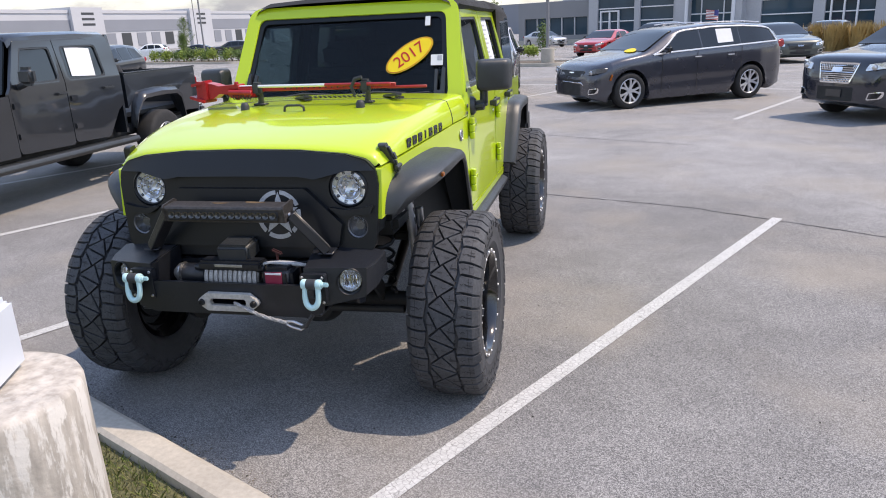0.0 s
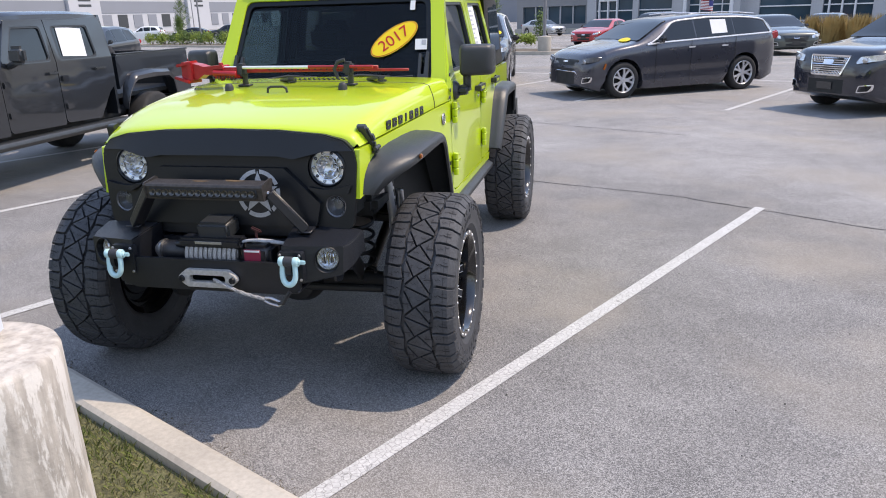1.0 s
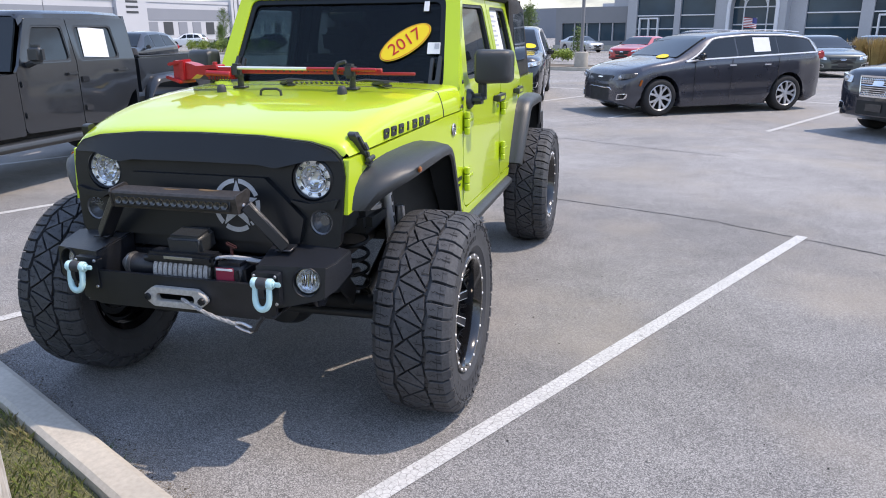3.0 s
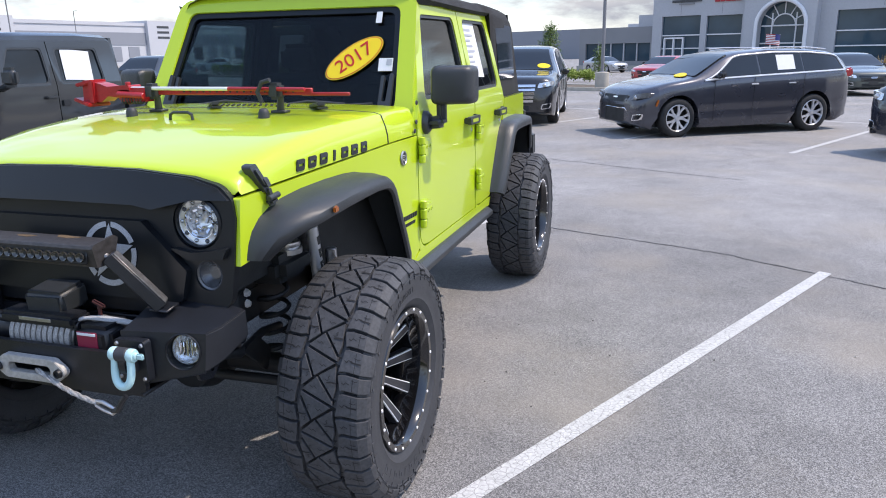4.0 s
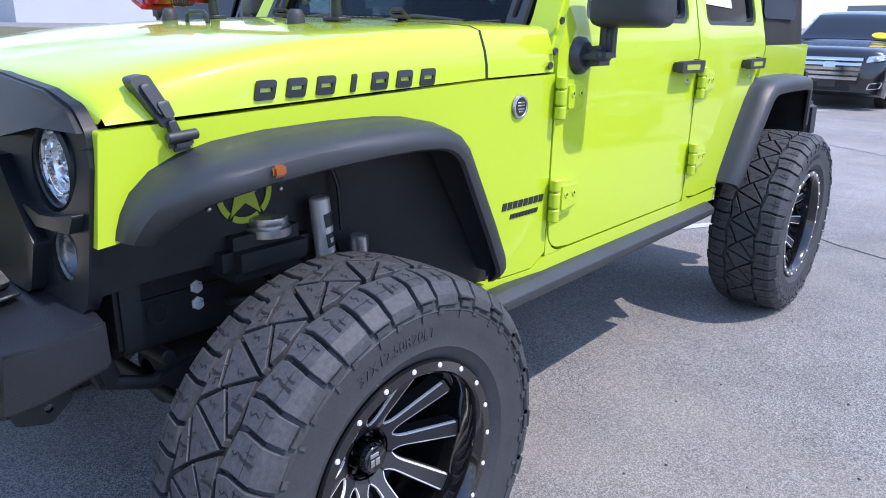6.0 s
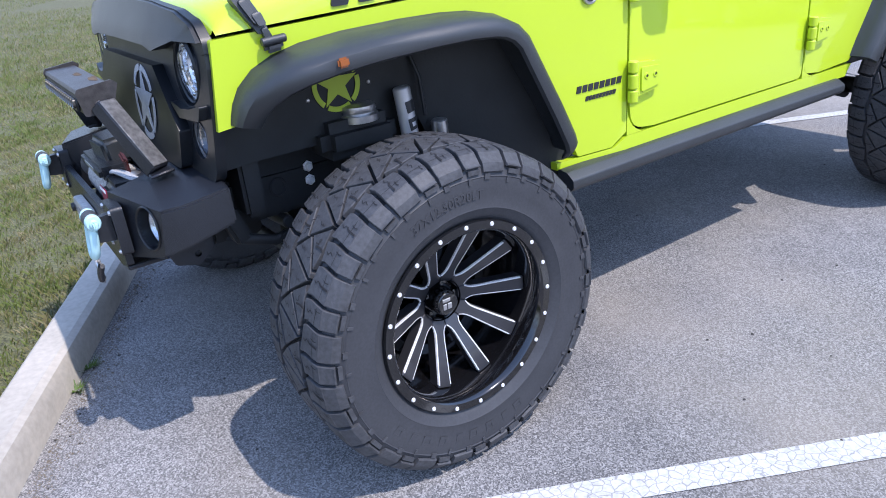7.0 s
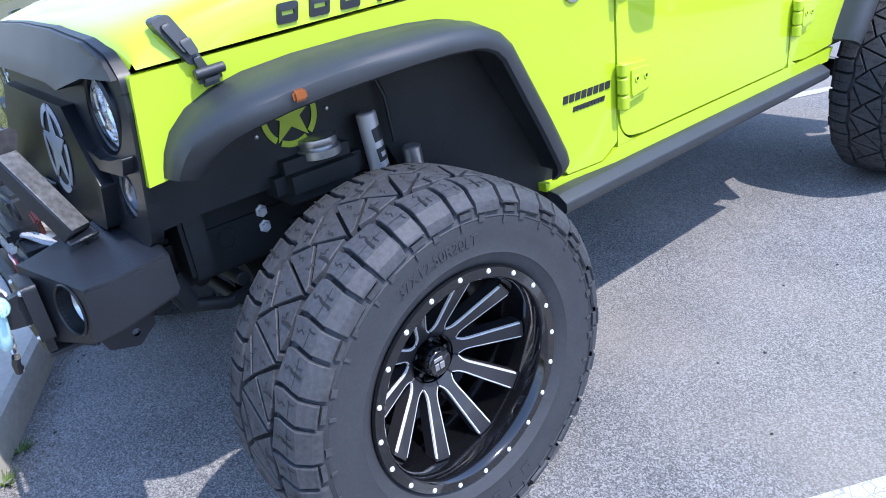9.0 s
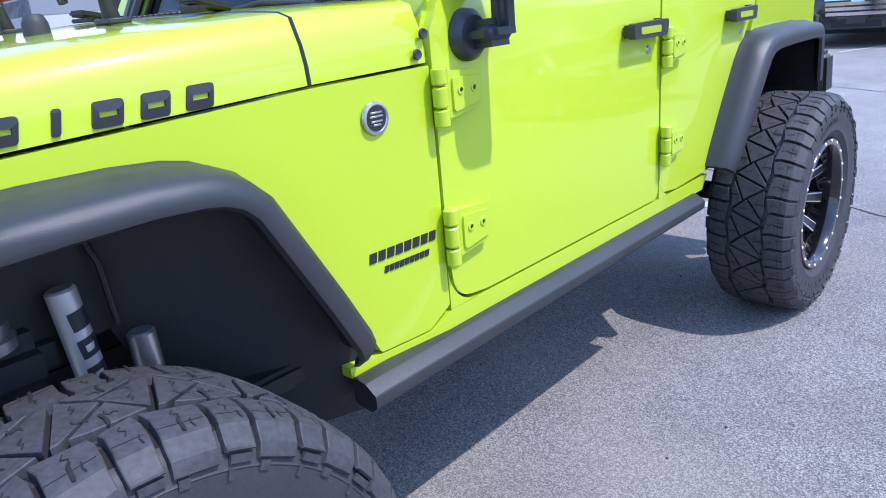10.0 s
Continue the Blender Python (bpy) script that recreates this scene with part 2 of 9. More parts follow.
def lathe(bm, prof, n=48, m=None, closed=False):
    """Turns a profile of (radius, height) round the local z."""
    b = bmesh.new()
    rings = []
    for r, h in prof:
        if r < 1e-5:
            rings.append([b.verts.new((0, 0, h))])
        else:
            rings.append([b.verts.new((r * math.cos(2 * math.pi * k / n), r * math.sin(2 * math.pi * k / n), h)) for k in range(n)])
    pairs = list(zip(rings, rings[1:])) + ([(rings[-1], rings[0])] if closed else [])
    for a, c in pairs:
        for k in range(n):
            q = [a[k % len(a)], a[(k + 1) % len(a)], c[(k + 1) % len(c)], c[k % len(c)]]
            q = list(dict.fromkeys(q))
            if len(q) > 2:
                b.faces.new(q)
    if m is not None:
        bmesh.ops.transform(b, matrix=m, verts=b.verts)
    merge(bm, b)
    return bm


ALONG_X = Matrix.Rotation(radians(90), 4, "Y")
ALONG_Y = Matrix.Rotation(radians(-90), 4, "X")


def along(a, c):
    """Turns local z from a towards c, with its foot at a."""
    a, c = Vector(a), Vector(c)
    return Matrix.Translation(a) @ (c - a).to_track_quat("Z", "Y").to_matrix().to_4x4()


def rod(bm, a, c, r, n=14, r2=None, cap=True):
    d = (Vector(c) - Vector(a)).length
    r2 = r if r2 is None else r2
    e = min(0.2 * min(r, r2), 0.004)
    prof = [(0, 0), (r - e, 0), (r, e), (r2, d - e), (r2 - e, d), (0, d)]
    return lathe(bm, prof, n, along(a, c))


def tube(bm, pts, r, n=10, closed=False):
    """A round bar along points; r may be a list."""
    P = [Vector(p) for p in pts]
    N = len(P)
    rs = r if isinstance(r, (list, tuple)) else [r] * N
    rings, up = [], None
    for i, p in enumerate(P):
        a = P[(i - 1) % N] if closed or i else P[0]
        c = P[(i + 1) % N] if closed or i < N - 1 else P[-1]
        d = (c - a).normalized()
        if up is None:
            up = d.orthogonal().normalized()
        up = (up - d * up.dot(d)).normalized()
        side = d.cross(up)
        rings.append([bm.verts.new(p + rs[i] * (math.cos(2 * math.pi * k / n) * up + math.sin(2 * math.pi * k / n) * side)) for k in range(n)])
    for i in range(N if closed else N - 1):
        a, c = rings[i], rings[(i + 1) % N]
        for k in range(n):
            bm.faces.new((a[k], a[(k + 1) % n], c[(k + 1) % n], c[k]))
    if not closed:
        bm.faces.new(rings[0])
        bm.faces.new(rings[-1][::-1])
    return bm


def fillet(pts, r, seg=5):
    """Rounds the corners of a closed outline; a point may carry its own radius as a third number."""
    out, n = [], len(pts)
    for i, p in enumerate(pts):
        rad = p[2] if len(p) > 2 else r
        v, a, c = Vector(p[:2]), Vector(pts[i - 1][:2]), Vector(pts[(i + 1) % n][:2])
        da, dc = (a - v), (c - v)
        la, lc = da.length, dc.length
        da, dc = da / la, dc / lc
        ang = da.angle(dc)
        if rad <= 0 or ang > radians(176):
            out.append((v.x, v.y))
            continue
        t = min(rad / math.tan(ang / 2), la * 0.48, lc * 0.48)
        p0, p1 = v + da * t, v + dc * t
        for k in range(seg + 1):
            s = k / seg
            q = p0.lerp(v, s).lerp(v.lerp(p1, s), s)
            out.append((q.x, q.y))
    return out


def plate(bm, outline, d0, d1, holes=(), put=None, cuts=((), ())):
    """A flat outline (a, b), with holes, from depth d0 to d1; put maps (a, b, depth) to a place. cuts: where to divide it, so that put may bend it."""
    b = bmesh.new()
    edges = []
    for loop in (outline, *holes):
        vs = [b.verts.new((p[0], p[1], 0)) for p in loop]
        edges += [b.edges.new((vs[i], vs[(i + 1) % len(vs)])) for i in range(len(vs))]
    bmesh.ops.triangle_fill(b, edges=edges, use_beauty=True)
    for ax, vals in enumerate(cuts):
        no = (1, 0, 0) if ax == 0 else (0, 1, 0)
        for v in vals:
            bmesh.ops.bisect_plane(b, geom=b.verts[:] + b.edges[:] + b.faces[:], plane_co=(v if ax == 0 else 0, v if ax == 1 else 0, 0), plane_no=no, dist=1e-5)
    top = {}
    border = [e for e in b.edges if len(e.link_faces) == 1]
    base = b.faces[:]
    for v in b.verts[:]:
        top[v] = b.verts.new((v.co.x, v.co.y, 1))
    for f in base:
        b.faces.new([top[v] for v in reversed(f.verts)])
    for e in border:
        v, w = e.verts
        b.faces.new((v, w, top[w], top[v]))
    for v in b.verts:
        d = d1 if v.co.z > 0.5 else d0
        v.co = put(v.co.x, v.co.y, d) if put else (v.co.x, v.co.y, d)
    bmesh.ops.recalc_face_normals(b, faces=b.faces)
    merge(bm, b)
    return bm


def loft(bm, rings, closed_ring=False, caps=True):
    """A skin over rings of places with the same count."""
    vs = [[bm.verts.new(p) for p in r] for r in rings]
    n = len(vs[0])
    for a, c in zip(vs, vs[1:]):
        for k in range(n if closed_ring else n - 1):
            bm.faces.new((a[k], a[(k + 1) % n], c[(k + 1) % n], c[k]))
    if caps and closed_ring:
        bm.faces.new(vs[0][::-1])
        bm.faces.new(vs[-1])
    return bm


def lerp_table(tab, y):
    if y <= tab[0][0]:
        return tab[0][1]
    for (a, p), (b, q) in zip(tab, tab[1:]):
        if y <= b:
            return p + (q - p) * (y - a) / (b - a)
    return tab[-1][1]


def smooth_table(tab, y):
    """Like lerp_table with eased corners."""
    return sum(lerp_table(tab, y + k * 0.035) for k in (-2, -1, 0, 1, 2)) / 5


def ring2(r, n=24, a0=0.0, cx=0.0, cy=0.0, ry=None):
    return [(cx + r * math.cos(a0 + 2 * math.pi * k / n), cy + (r if ry is None else ry) * math.sin(a0 + 2 * math.pi * k / n)) for k in range(n)]


def star_outline(r, inner=0.40, a0=math.pi / 2):
    return [((r if k % 2 == 0 else r * inner) * math.cos(a0 + k * math.pi / 5), (r if k % 2 == 0 else r * inner) * math.sin(a0 + k * math.pi / 5)) for k in range(10)]


def letters(name, text, size, m, material, parent, depth=0.0015, shear=0.0):
    """Raised lettering in the built-in font, as a mesh."""
    cu = bpy.data.curves.new(name, "FONT")
    cu.body, cu.size, cu.extrude, cu.shear = text, size, depth, shear
    cu.align_x, cu.align_y = "CENTER", "CENTER"
    tmp = new(name + "_tmp", cu)
    bpy.context.view_layer.update()
    me = bpy.data.meshes.new_from_object(tmp.evaluated_get(bpy.context.evaluated_depsgraph_get()))
    bpy.data.objects.remove(tmp)
    me.materials.clear()
    me.materials.append(material)
    me.transform(m)
    ob = new(name, me)
    if parent is not None:
        ob.parent = parent
    return ob


# ---- the lot: u runs away from the kerb along the bay lines, v along the kerb ----
BAY = radians(28.0)
U, V = Vector((math.sin(BAY), math.cos(BAY), 0)), Vector((math.cos(BAY), -math.sin(BAY), 0))
LOT_0 = Vector((0.724, -1.025, 0))


def lot(u, v, z=0.0):
    return LOT_0 + U * u + V * v + Vector((0, 0, z))


def rise(x, y):
    """The lot is level, then falls gently towards the far buildings."""
    u = (Vector((x, y, 0)) - LOT_0).dot(U)
    return -0.012 * max(0.0, min(u, 70) - 22.0)


def asphalt():
    """Sun-bleached asphalt: pale and dark stone chips in grey binder, dusty and tanned patches, fine relief."""
    m = bpy.data.materials.new("worn_asphalt")
    m.use_nodes = True
    n, l = m.node_tree.nodes, m.node_tree.links
    b = n["Principled BSDF"]
    b.inputs["Roughness"].default_value, b.inputs["Specular IOR Level"].default_value = 0.88, 0.3
    tc = n.new("ShaderNodeTexCoord")
    v = n.new("ShaderNodeTexVoronoi")
    v.inputs["Scale"].default_value = 250
    r = n.new("ShaderNodeValToRGB")
    r.color_ramp.elements[0].color, r.color_ramp.elements[0].position = (0.098, 0.097, 0.098, 1), 0.05
    r.color_ramp.elements[1].color, r.color_ramp.elements[1].position = (0.385, 0.375, 0.366, 1), 0.95
    e = r.color_ramp.elements.new(0.5)
    e.color = (0.200, 0.195, 0.193, 1)
    sep = n.new("ShaderNodeSeparateColor")
    l.new(tc.outputs["Object"], v.inputs["Vector"])
    l.new(v.outputs["Color"], sep.inputs[0])
    l.new(sep.outputs[0], r.inputs[0])
    big = n.new("ShaderNodeTexNoise")
    big.inputs["Scale"].default_value, big.inputs["Detail"].default_value = 0.42, 8
    mid = n.new("ShaderNodeTexNoise")
    mid.inputs["Scale"].default_value, mid.inputs["Detail"].default_value = 3.1, 6
    for q in (big, mid):
        l.new(tc.outputs["Object"], q.inputs["Vector"])
    f1 = n.new("ShaderNodeMapRange")
    f1.inputs[1].default_value, f1.inputs[2].default_value, f1.inputs[3].default_value, f1.inputs[4].default_value = 0.3, 0.7, 0.80, 1.18
    f2 = n.new("ShaderNodeMapRange")
    f2.inputs[1].default_value, f2.inputs[2].default_value, f2.inputs[3].default_value, f2.inputs[4].default_value = 0.3, 0.7, 0.89, 1.10
    l.new(big.outputs["Fac"], f1.inputs[0])
    l.new(mid.outputs["Fac"], f2.inputs[0])
    mul = n.new("ShaderNodeMath")
    mul.operation = "MULTIPLY"
    l.new(f1.outputs[0], mul.inputs[0])
    l.new(f2.outputs[0], mul.inputs[1])
    # darker over the bays, paler on the drive beyond their ends
    dot = n.new("ShaderNodeVectorMath")
    dot.operation = "DOT_PRODUCT"
    dot.inputs[1].default_value = U
    l.new(tc.outputs["Object"], dot.inputs[0])
    edge = n.new("ShaderNodeMath")
    edge.operation = "MULTIPLY_ADD"
    edge.inputs[1].default_value = 2.4
    l.new(big.outputs["Fac"], edge.inputs[0])
    l.new(dot.outputs["Value"], edge.inputs[2])
    u_0 = LOT_0.dot(U) + 1.2
    bay_tone = n.new("ShaderNodeMapRange")
    bay_tone.inputs[1].default_value, bay_tone.inputs[2].default_value, bay_tone.inputs[3].default_value, bay_tone.inputs[4].default_value = u_0 + 4.3, u_0 + 6.2, 0.88, 1.09
    l.new(edge.outputs[0], bay_tone.inputs[0])
    both = n.new("ShaderNodeMath")
    both.operation = "MULTIPLY"
    l.new(mul.outputs[0], both.inputs[0])
    l.new(bay_tone.outputs[0], both.inputs[1])
    mul = both
    sc = n.new("ShaderNodeVectorMath")
    sc.operation = "SCALE"
    l.new(r.outputs[0], sc.inputs[0])
    l.new(mul.outputs[0], sc.inputs[3])
    tan = n.new("ShaderNodeTexNoise")
    tan.inputs["Scale"].default_value, tan.inputs["Detail"].default_value = 0.8, 7
    mp = n.new("ShaderNodeMapping")
    mp.inputs["Location"].default_value = (7.3, 2.1, 0)
    l.new(tc.outputs["Object"], mp.inputs["Vector"])
    l.new(mp.outputs[0], tan.inputs["Vector"])
    f3 = n.new("ShaderNodeMapRange")
    f3.inputs[1].default_value, f3.inputs[2].default_value, f3.inputs[3].default_value, f3.inputs[4].default_value = 0.48, 0.72, 0.0, 0.5
    l.new(tan.outputs["Fac"], f3.inputs[0])
    mx = n.new("ShaderNodeMixRGB")
    mx.inputs[2].default_value = (0.30, 0.265, 0.22, 1)
    l.new(f3.outputs[0], mx.inputs[0])
    l.new(sc.outputs[0], mx.inputs[1])
    l.new(mx.outputs[0], b.inputs["Base Color"])
    bp = n.new("ShaderNodeBump")
    bp.inputs["Strength"].default_value, bp.inputs["Distance"].default_value = 0.3, 0.002
    l.new(v.outputs["Distance"], bp.inputs["Height"])
    l.new(bp.outputs[0], b.inputs["Normal"])
    return m


ASPHALT = asphalt()


def line_paint():
    """Old road paint: crazed all over, dusty, with chips through to the asphalt."""
    m = mat("worn_white_line_paint", (0.50, 0.50, 0.49), rough=0.7, var=0.08, scale=5, fine=0.16, fscale=70, bump=0.6, bscale=160)
    n, l = m.node_tree.nodes, m.node_tree.links
    b = n["Principled BSDF"]
    src = b.inputs["Base Color"].links[0].from_socket
    tc = n.new("ShaderNodeTexCoord")
    warp = n.new("ShaderNodeTexNoise")
    warp.inputs["Scale"].default_value = 30
    l.new(tc.outputs["Object"], warp.inputs["Vector"])
    bend = n.new("ShaderNodeMixRGB")
    bend.blend_type = "ADD"
    bend.inputs[0].default_value = 0.02
    l.new(tc.outputs["Object"], bend.inputs[1])
    l.new(warp.outputs["Color"], bend.inputs[2])
    cells = n.new("ShaderNodeTexVoronoi")
    cells.feature = "DISTANCE_TO_EDGE"
    cells.inputs["Scale"].default_value = 34
    l.new(bend.outputs[0], cells.inputs["Vector"])
    line = n.new("ShaderNodeMapRange")
    line.inputs[1].default_value, line.inputs[2].default_value, line.inputs[3].default_value, line.inputs[4].default_value = 0.015, 0.06, 0.75, 0.0
    l.new(cells.outputs["Distance"], line.inputs[0])
    chips = n.new("ShaderNodeTexNoise")
    chips.inputs["Scale"].default_value, chips.inputs["Detail"].default_value = 55, 5
    l.new(tc.outputs["Object"], chips.inputs["Vector"])
    bare = n.new("ShaderNodeMapRange")
    bare.inputs[1].default_value, bare.inputs[2].default_value, bare.inputs[3].default_value, bare.inputs[4].default_value = 0.68, 0.72, 0.0, 0.55
    l.new(chips.outputs["Fac"], bare.inputs[0])
    worn = n.new("ShaderNodeMath")
    worn.operation = "MAXIMUM"
    l.new(line.outputs[0], worn.inputs[0])
    l.new(bare.outputs[0], worn.inputs[1])
    mx = n.new("ShaderNodeMixRGB")
    mx.inputs[2].default_value = (0.20, 0.195, 0.19, 1)
    l.new(worn.outputs[0], mx.inputs[0])
    l.new(src, mx.inputs[1])
    l.new(mx.outputs[0], b.inputs["Base Color"])
    return m


LINE_PAINT = line_paint()
CONCRETE = mat("weathered_concrete", (0.46, 0.42, 0.36), rough=0.85, var=0.14, scale=3.5, fine=0.15, fscale=60, bump=0.5, bscale=90)
KERB_CONCRETE = mat("kerb_concrete", (0.47, 0.43, 0.37), rough=0.88, var=0.22, scale=2.5, fine=0.09, fscale=45, bump=0.35, bscale=120)
LAWN = mat("dry_lawn_soil", (0.080, 0.084, 0.036), rough=0.95, var=0.3, scale=2.2, fine=0.6, fscale=75, bump=0.8, bscale=80, tint=(0.102, 0.090, 0.047))
CRACK = mat("crack_filler", (0.045, 0.045, 0.048), rough=0.8, var=0.2)


def ground_sheet():
    bm = bmesh.new()
    us = [-400, -60, -20, -6, -3, 0, 2, 4, 7, 8, 9, 10, 12, 15, 20, 25, 30, 32, 60, 150, 400, 1500]
    vs = [-1500, -400, -150, -60, -30, -15, -8, -4, 0, 4, 8, 15, 30, 60, 150, 400, 1500]
    g = []
    for u in us:
        row = []
        for v in vs:
            p = lot(u, v)
            row.append(bm.verts.new((p.x, p.y, rise(p.x, p.y))))
        g.append(row)
    for i in range(len(us) - 1):
        for j in range(len(vs) - 1):
            bm.faces.new((g[i][j], g[i][j + 1], g[i + 1][j + 1], g[i + 1][j]))
    return tagged(part("ground", bm, ASPHALT), "light grey worn asphalt of an open car park", "asphalt", kind="structure")


ground_sheet()


def strip(name, a, c, w, material, label, category, z=0.004, kind="structure", group=""):
    """A thin painted strip on the ground between two places."""
    a, c = Vector(a), Vector(c)
    d = (c - a).normalized()
    side = Vector((-d.y, d.x, 0)) * w / 2
    n = max(2, int((c - a).length / 0.8))
    bm = bmesh.new()
    rows = []
    for k in range(n + 1):
        p = a.lerp(c, k / n)
        q = []
        for e in (-1, 1):
            s = p + side * e * (1 + 0.03 * noise.noise((p.x * 3, p.y * 3, e)))
            q.append(bm.verts.new((s.x, s.y, rise(s.x, s.y) + z)))
        rows.append(q)
    for r, s in zip(rows, rows[1:]):
        bm.faces.new((r[0], r[1], s[1], s[0]))
    ob = part(name, bm, material)
    return tagged(ob, label, category, group=group, kind=kind)


for k, (u0, u1) in {0: (-0.30, 5.08), -1: (-0.30, 5.08), -2: (-0.30, 5.08), -3: (-0.30, 5.08), -4: (-0.30, 5.08)}.items():
    strip("bay_line", lot(u0, 3.05 * k), lot(u1, 3.05 * k), 0.092, LINE_PAINT, "worn white bay line painted on grey asphalt", "road marking", group="bay lines")

# kerb and lawn
KERB_V = (-60, 13)


def kerb_u(v):
    """The kerb runs a little askew to the bays."""
    return -0.30 + 0.04 * (v + 0.36)


def kerb():
    bm = bmesh.new()
    prof = [(-0.02, -0.1), (-0.02, 0.085), (-0.035, 0.118), (-0.06, 0.13), (-0.165, 0.13), (-0.185, 0.115), (-0.185, -0.1)]
    rings = []
    n = 90
    for k in range(n + 1):
        v = KERB_V[0] + (KERB_V[1] - KERB_V[0]) * k / n
        rings.append([lot(kerb_u(v) + p[0] + 0.006 * noise.noise((v, p[0] * 9, 0)), v, p[1]) for p in prof])
    loft(bm, rings, closed_ring=True)
    return tagged(part("kerb", bm, KERB_CONCRETE, angle=25), "pale weathered concrete kerb beside a dry lawn", "kerb", kind="structure")


kerb()


def lawn_z(u, v):
    return 0.075 + 0.012 * math.sin(1.7 * u + 0.6) * math.cos(1.3 * v) + 0.03 * max(0.0, -u - 2)


def lawn():
    bm = bmesh.new()
    us = [-0.187, -0.4, -0.8, -1.5, -3, -6, -12, -30, -80]
    g = [[bm.verts.new(lot(kerb_u(v) + u, v, lawn_z(u, v))) for v in range(-80, 14, 1)] for u in us]
    for a, c in zip(g, g[1:]):
        for k in range(len(a) - 1):
            bm.faces.new((a[k], a[k + 1], c[k + 1], c[k]))
    return tagged(part("lawn", bm, LAWN), "patchy dry mown lawn soil behind the kerb", "lawn", kind="structure")


lawn()


# ---- the lime off-roader ----
rig = thing("off_road_car", (0, 0, 0), "lime green lifted off-roader with black soft top on asphalt", "car")
BELT = 1.335


def half_width(y):
    return lerp_table([(-0.50, 0.635), (-0.42, 0.645), (0.40, 0.7409), (0.50, 0.7518), (0.58, 0.7600), (0.66, 0.7685), (0.76, 0.7795), (0.86, 0.788), (2.7, 0.792), (3.55, 0.775)], y)


def side_put(s, off=0.0):
    """Maps (y, z, depth) onto the flank; depth counts inwards."""
    def put(y, z, d):
        x = half_width(y) - 0.22 * max(0.0, z - BELT) - d + off
        return (s * x, y, z)
    return put


SIDE_CUTS = ([-0.42, -0.3, -0.15, 0.0, 0.2, 0.4, 0.5, 0.58, 0.66, 0.76, 0.86, 2.7], [BELT])


def flank_panel(name, outline, s, parent, holes=(), depth=0.03, material=PAINT, off=0.0, label=""):
    bm = plate(bmesh.new(), outline, 0.0, depth, holes, side_put(s, off), SIDE_CUTS)
    return part(name, bm, material, parent, label, angle=30)


def seam_z(y):
    return lerp_table([(-0.46, 1.198), (0.58, 1.248), (0.86, 1.255)], y)


FENDER = fillet([(-0.428, 0.975, 0), (-0.402, 1.192, 0.01), (0.58, 1.243, 0), (0.862, 1.25, 0.005), (0.862, 0.72, 0.01), (0.80, 0.682, 0.01), (0.66, 0.682, 0.01),
                 (0.598, 0.80, 0), (0.405, 1.108, 0.05), (0.2, 1.158, 0.02), (0.0, 1.152, 0), (-0.25, 1.122, 0.06), (-0.325, 1.05, 0.03), (-0.350, 0.985, 0)], 0.01)
DOOR_F = fillet([(0.872, 0.86, 0), (0.885, 0.725, 0.11), (1.00, 0.712, 0.04), (1.888, 0.712, 0.03), (1.888, 1.90, 0.04), (1.20, 1.885, 0.05), (0.90, 1.36, 0.02), (0.872, 1.32, 0.01)], 0.02)
WIN_F = fillet([(1.03, 1.405, 0.03), (1.815, 1.415, 0.05), (1.80, 1.84, 0.05), (1.235, 1.825, 0.05)], 0.05)
DOOR_R = fillet([(1.900, 0.80, 0), (1.905, 0.725, 0.09), (2.02, 0.712, 0.03), (2.27, 0.72, 0.04), (2.53, 1.09, 0.08), (2.70, 1.30, 0.05), (2.70, 1.38, 0.01), (2.63, 1.905, 0.04), (1.90, 1.90, 0.03)], 0.02)
WIN_R = fillet([(1.985, 1.415, 0.05), (2.60, 1.42, 0.05), (2.545, 1.845, 0.06), (1.985, 1.84, 0.05)], 0.05)
QUARTER = fillet([(2.712, 1.30, 0.01), (2.712, 1.334, 0), (3.50, 1.334, 0.03), (3.52, 0.95, 0.03), (3.40, 0.90, 0), (3.40, 1.06, 0.05), (3.26, 1.135, 0.05), (2.70, 1.14, 0.05), (2.62, 1.09, 0)], 0.01)
SILL = fillet([(0.87, 0.705, 0), (0.81, 0.678, 0), (0.575, 0.678, 0), (0.575, 0.655, 0), (2.25, 0.655, 0), (2.29, 0.705, 0)], 0.0)


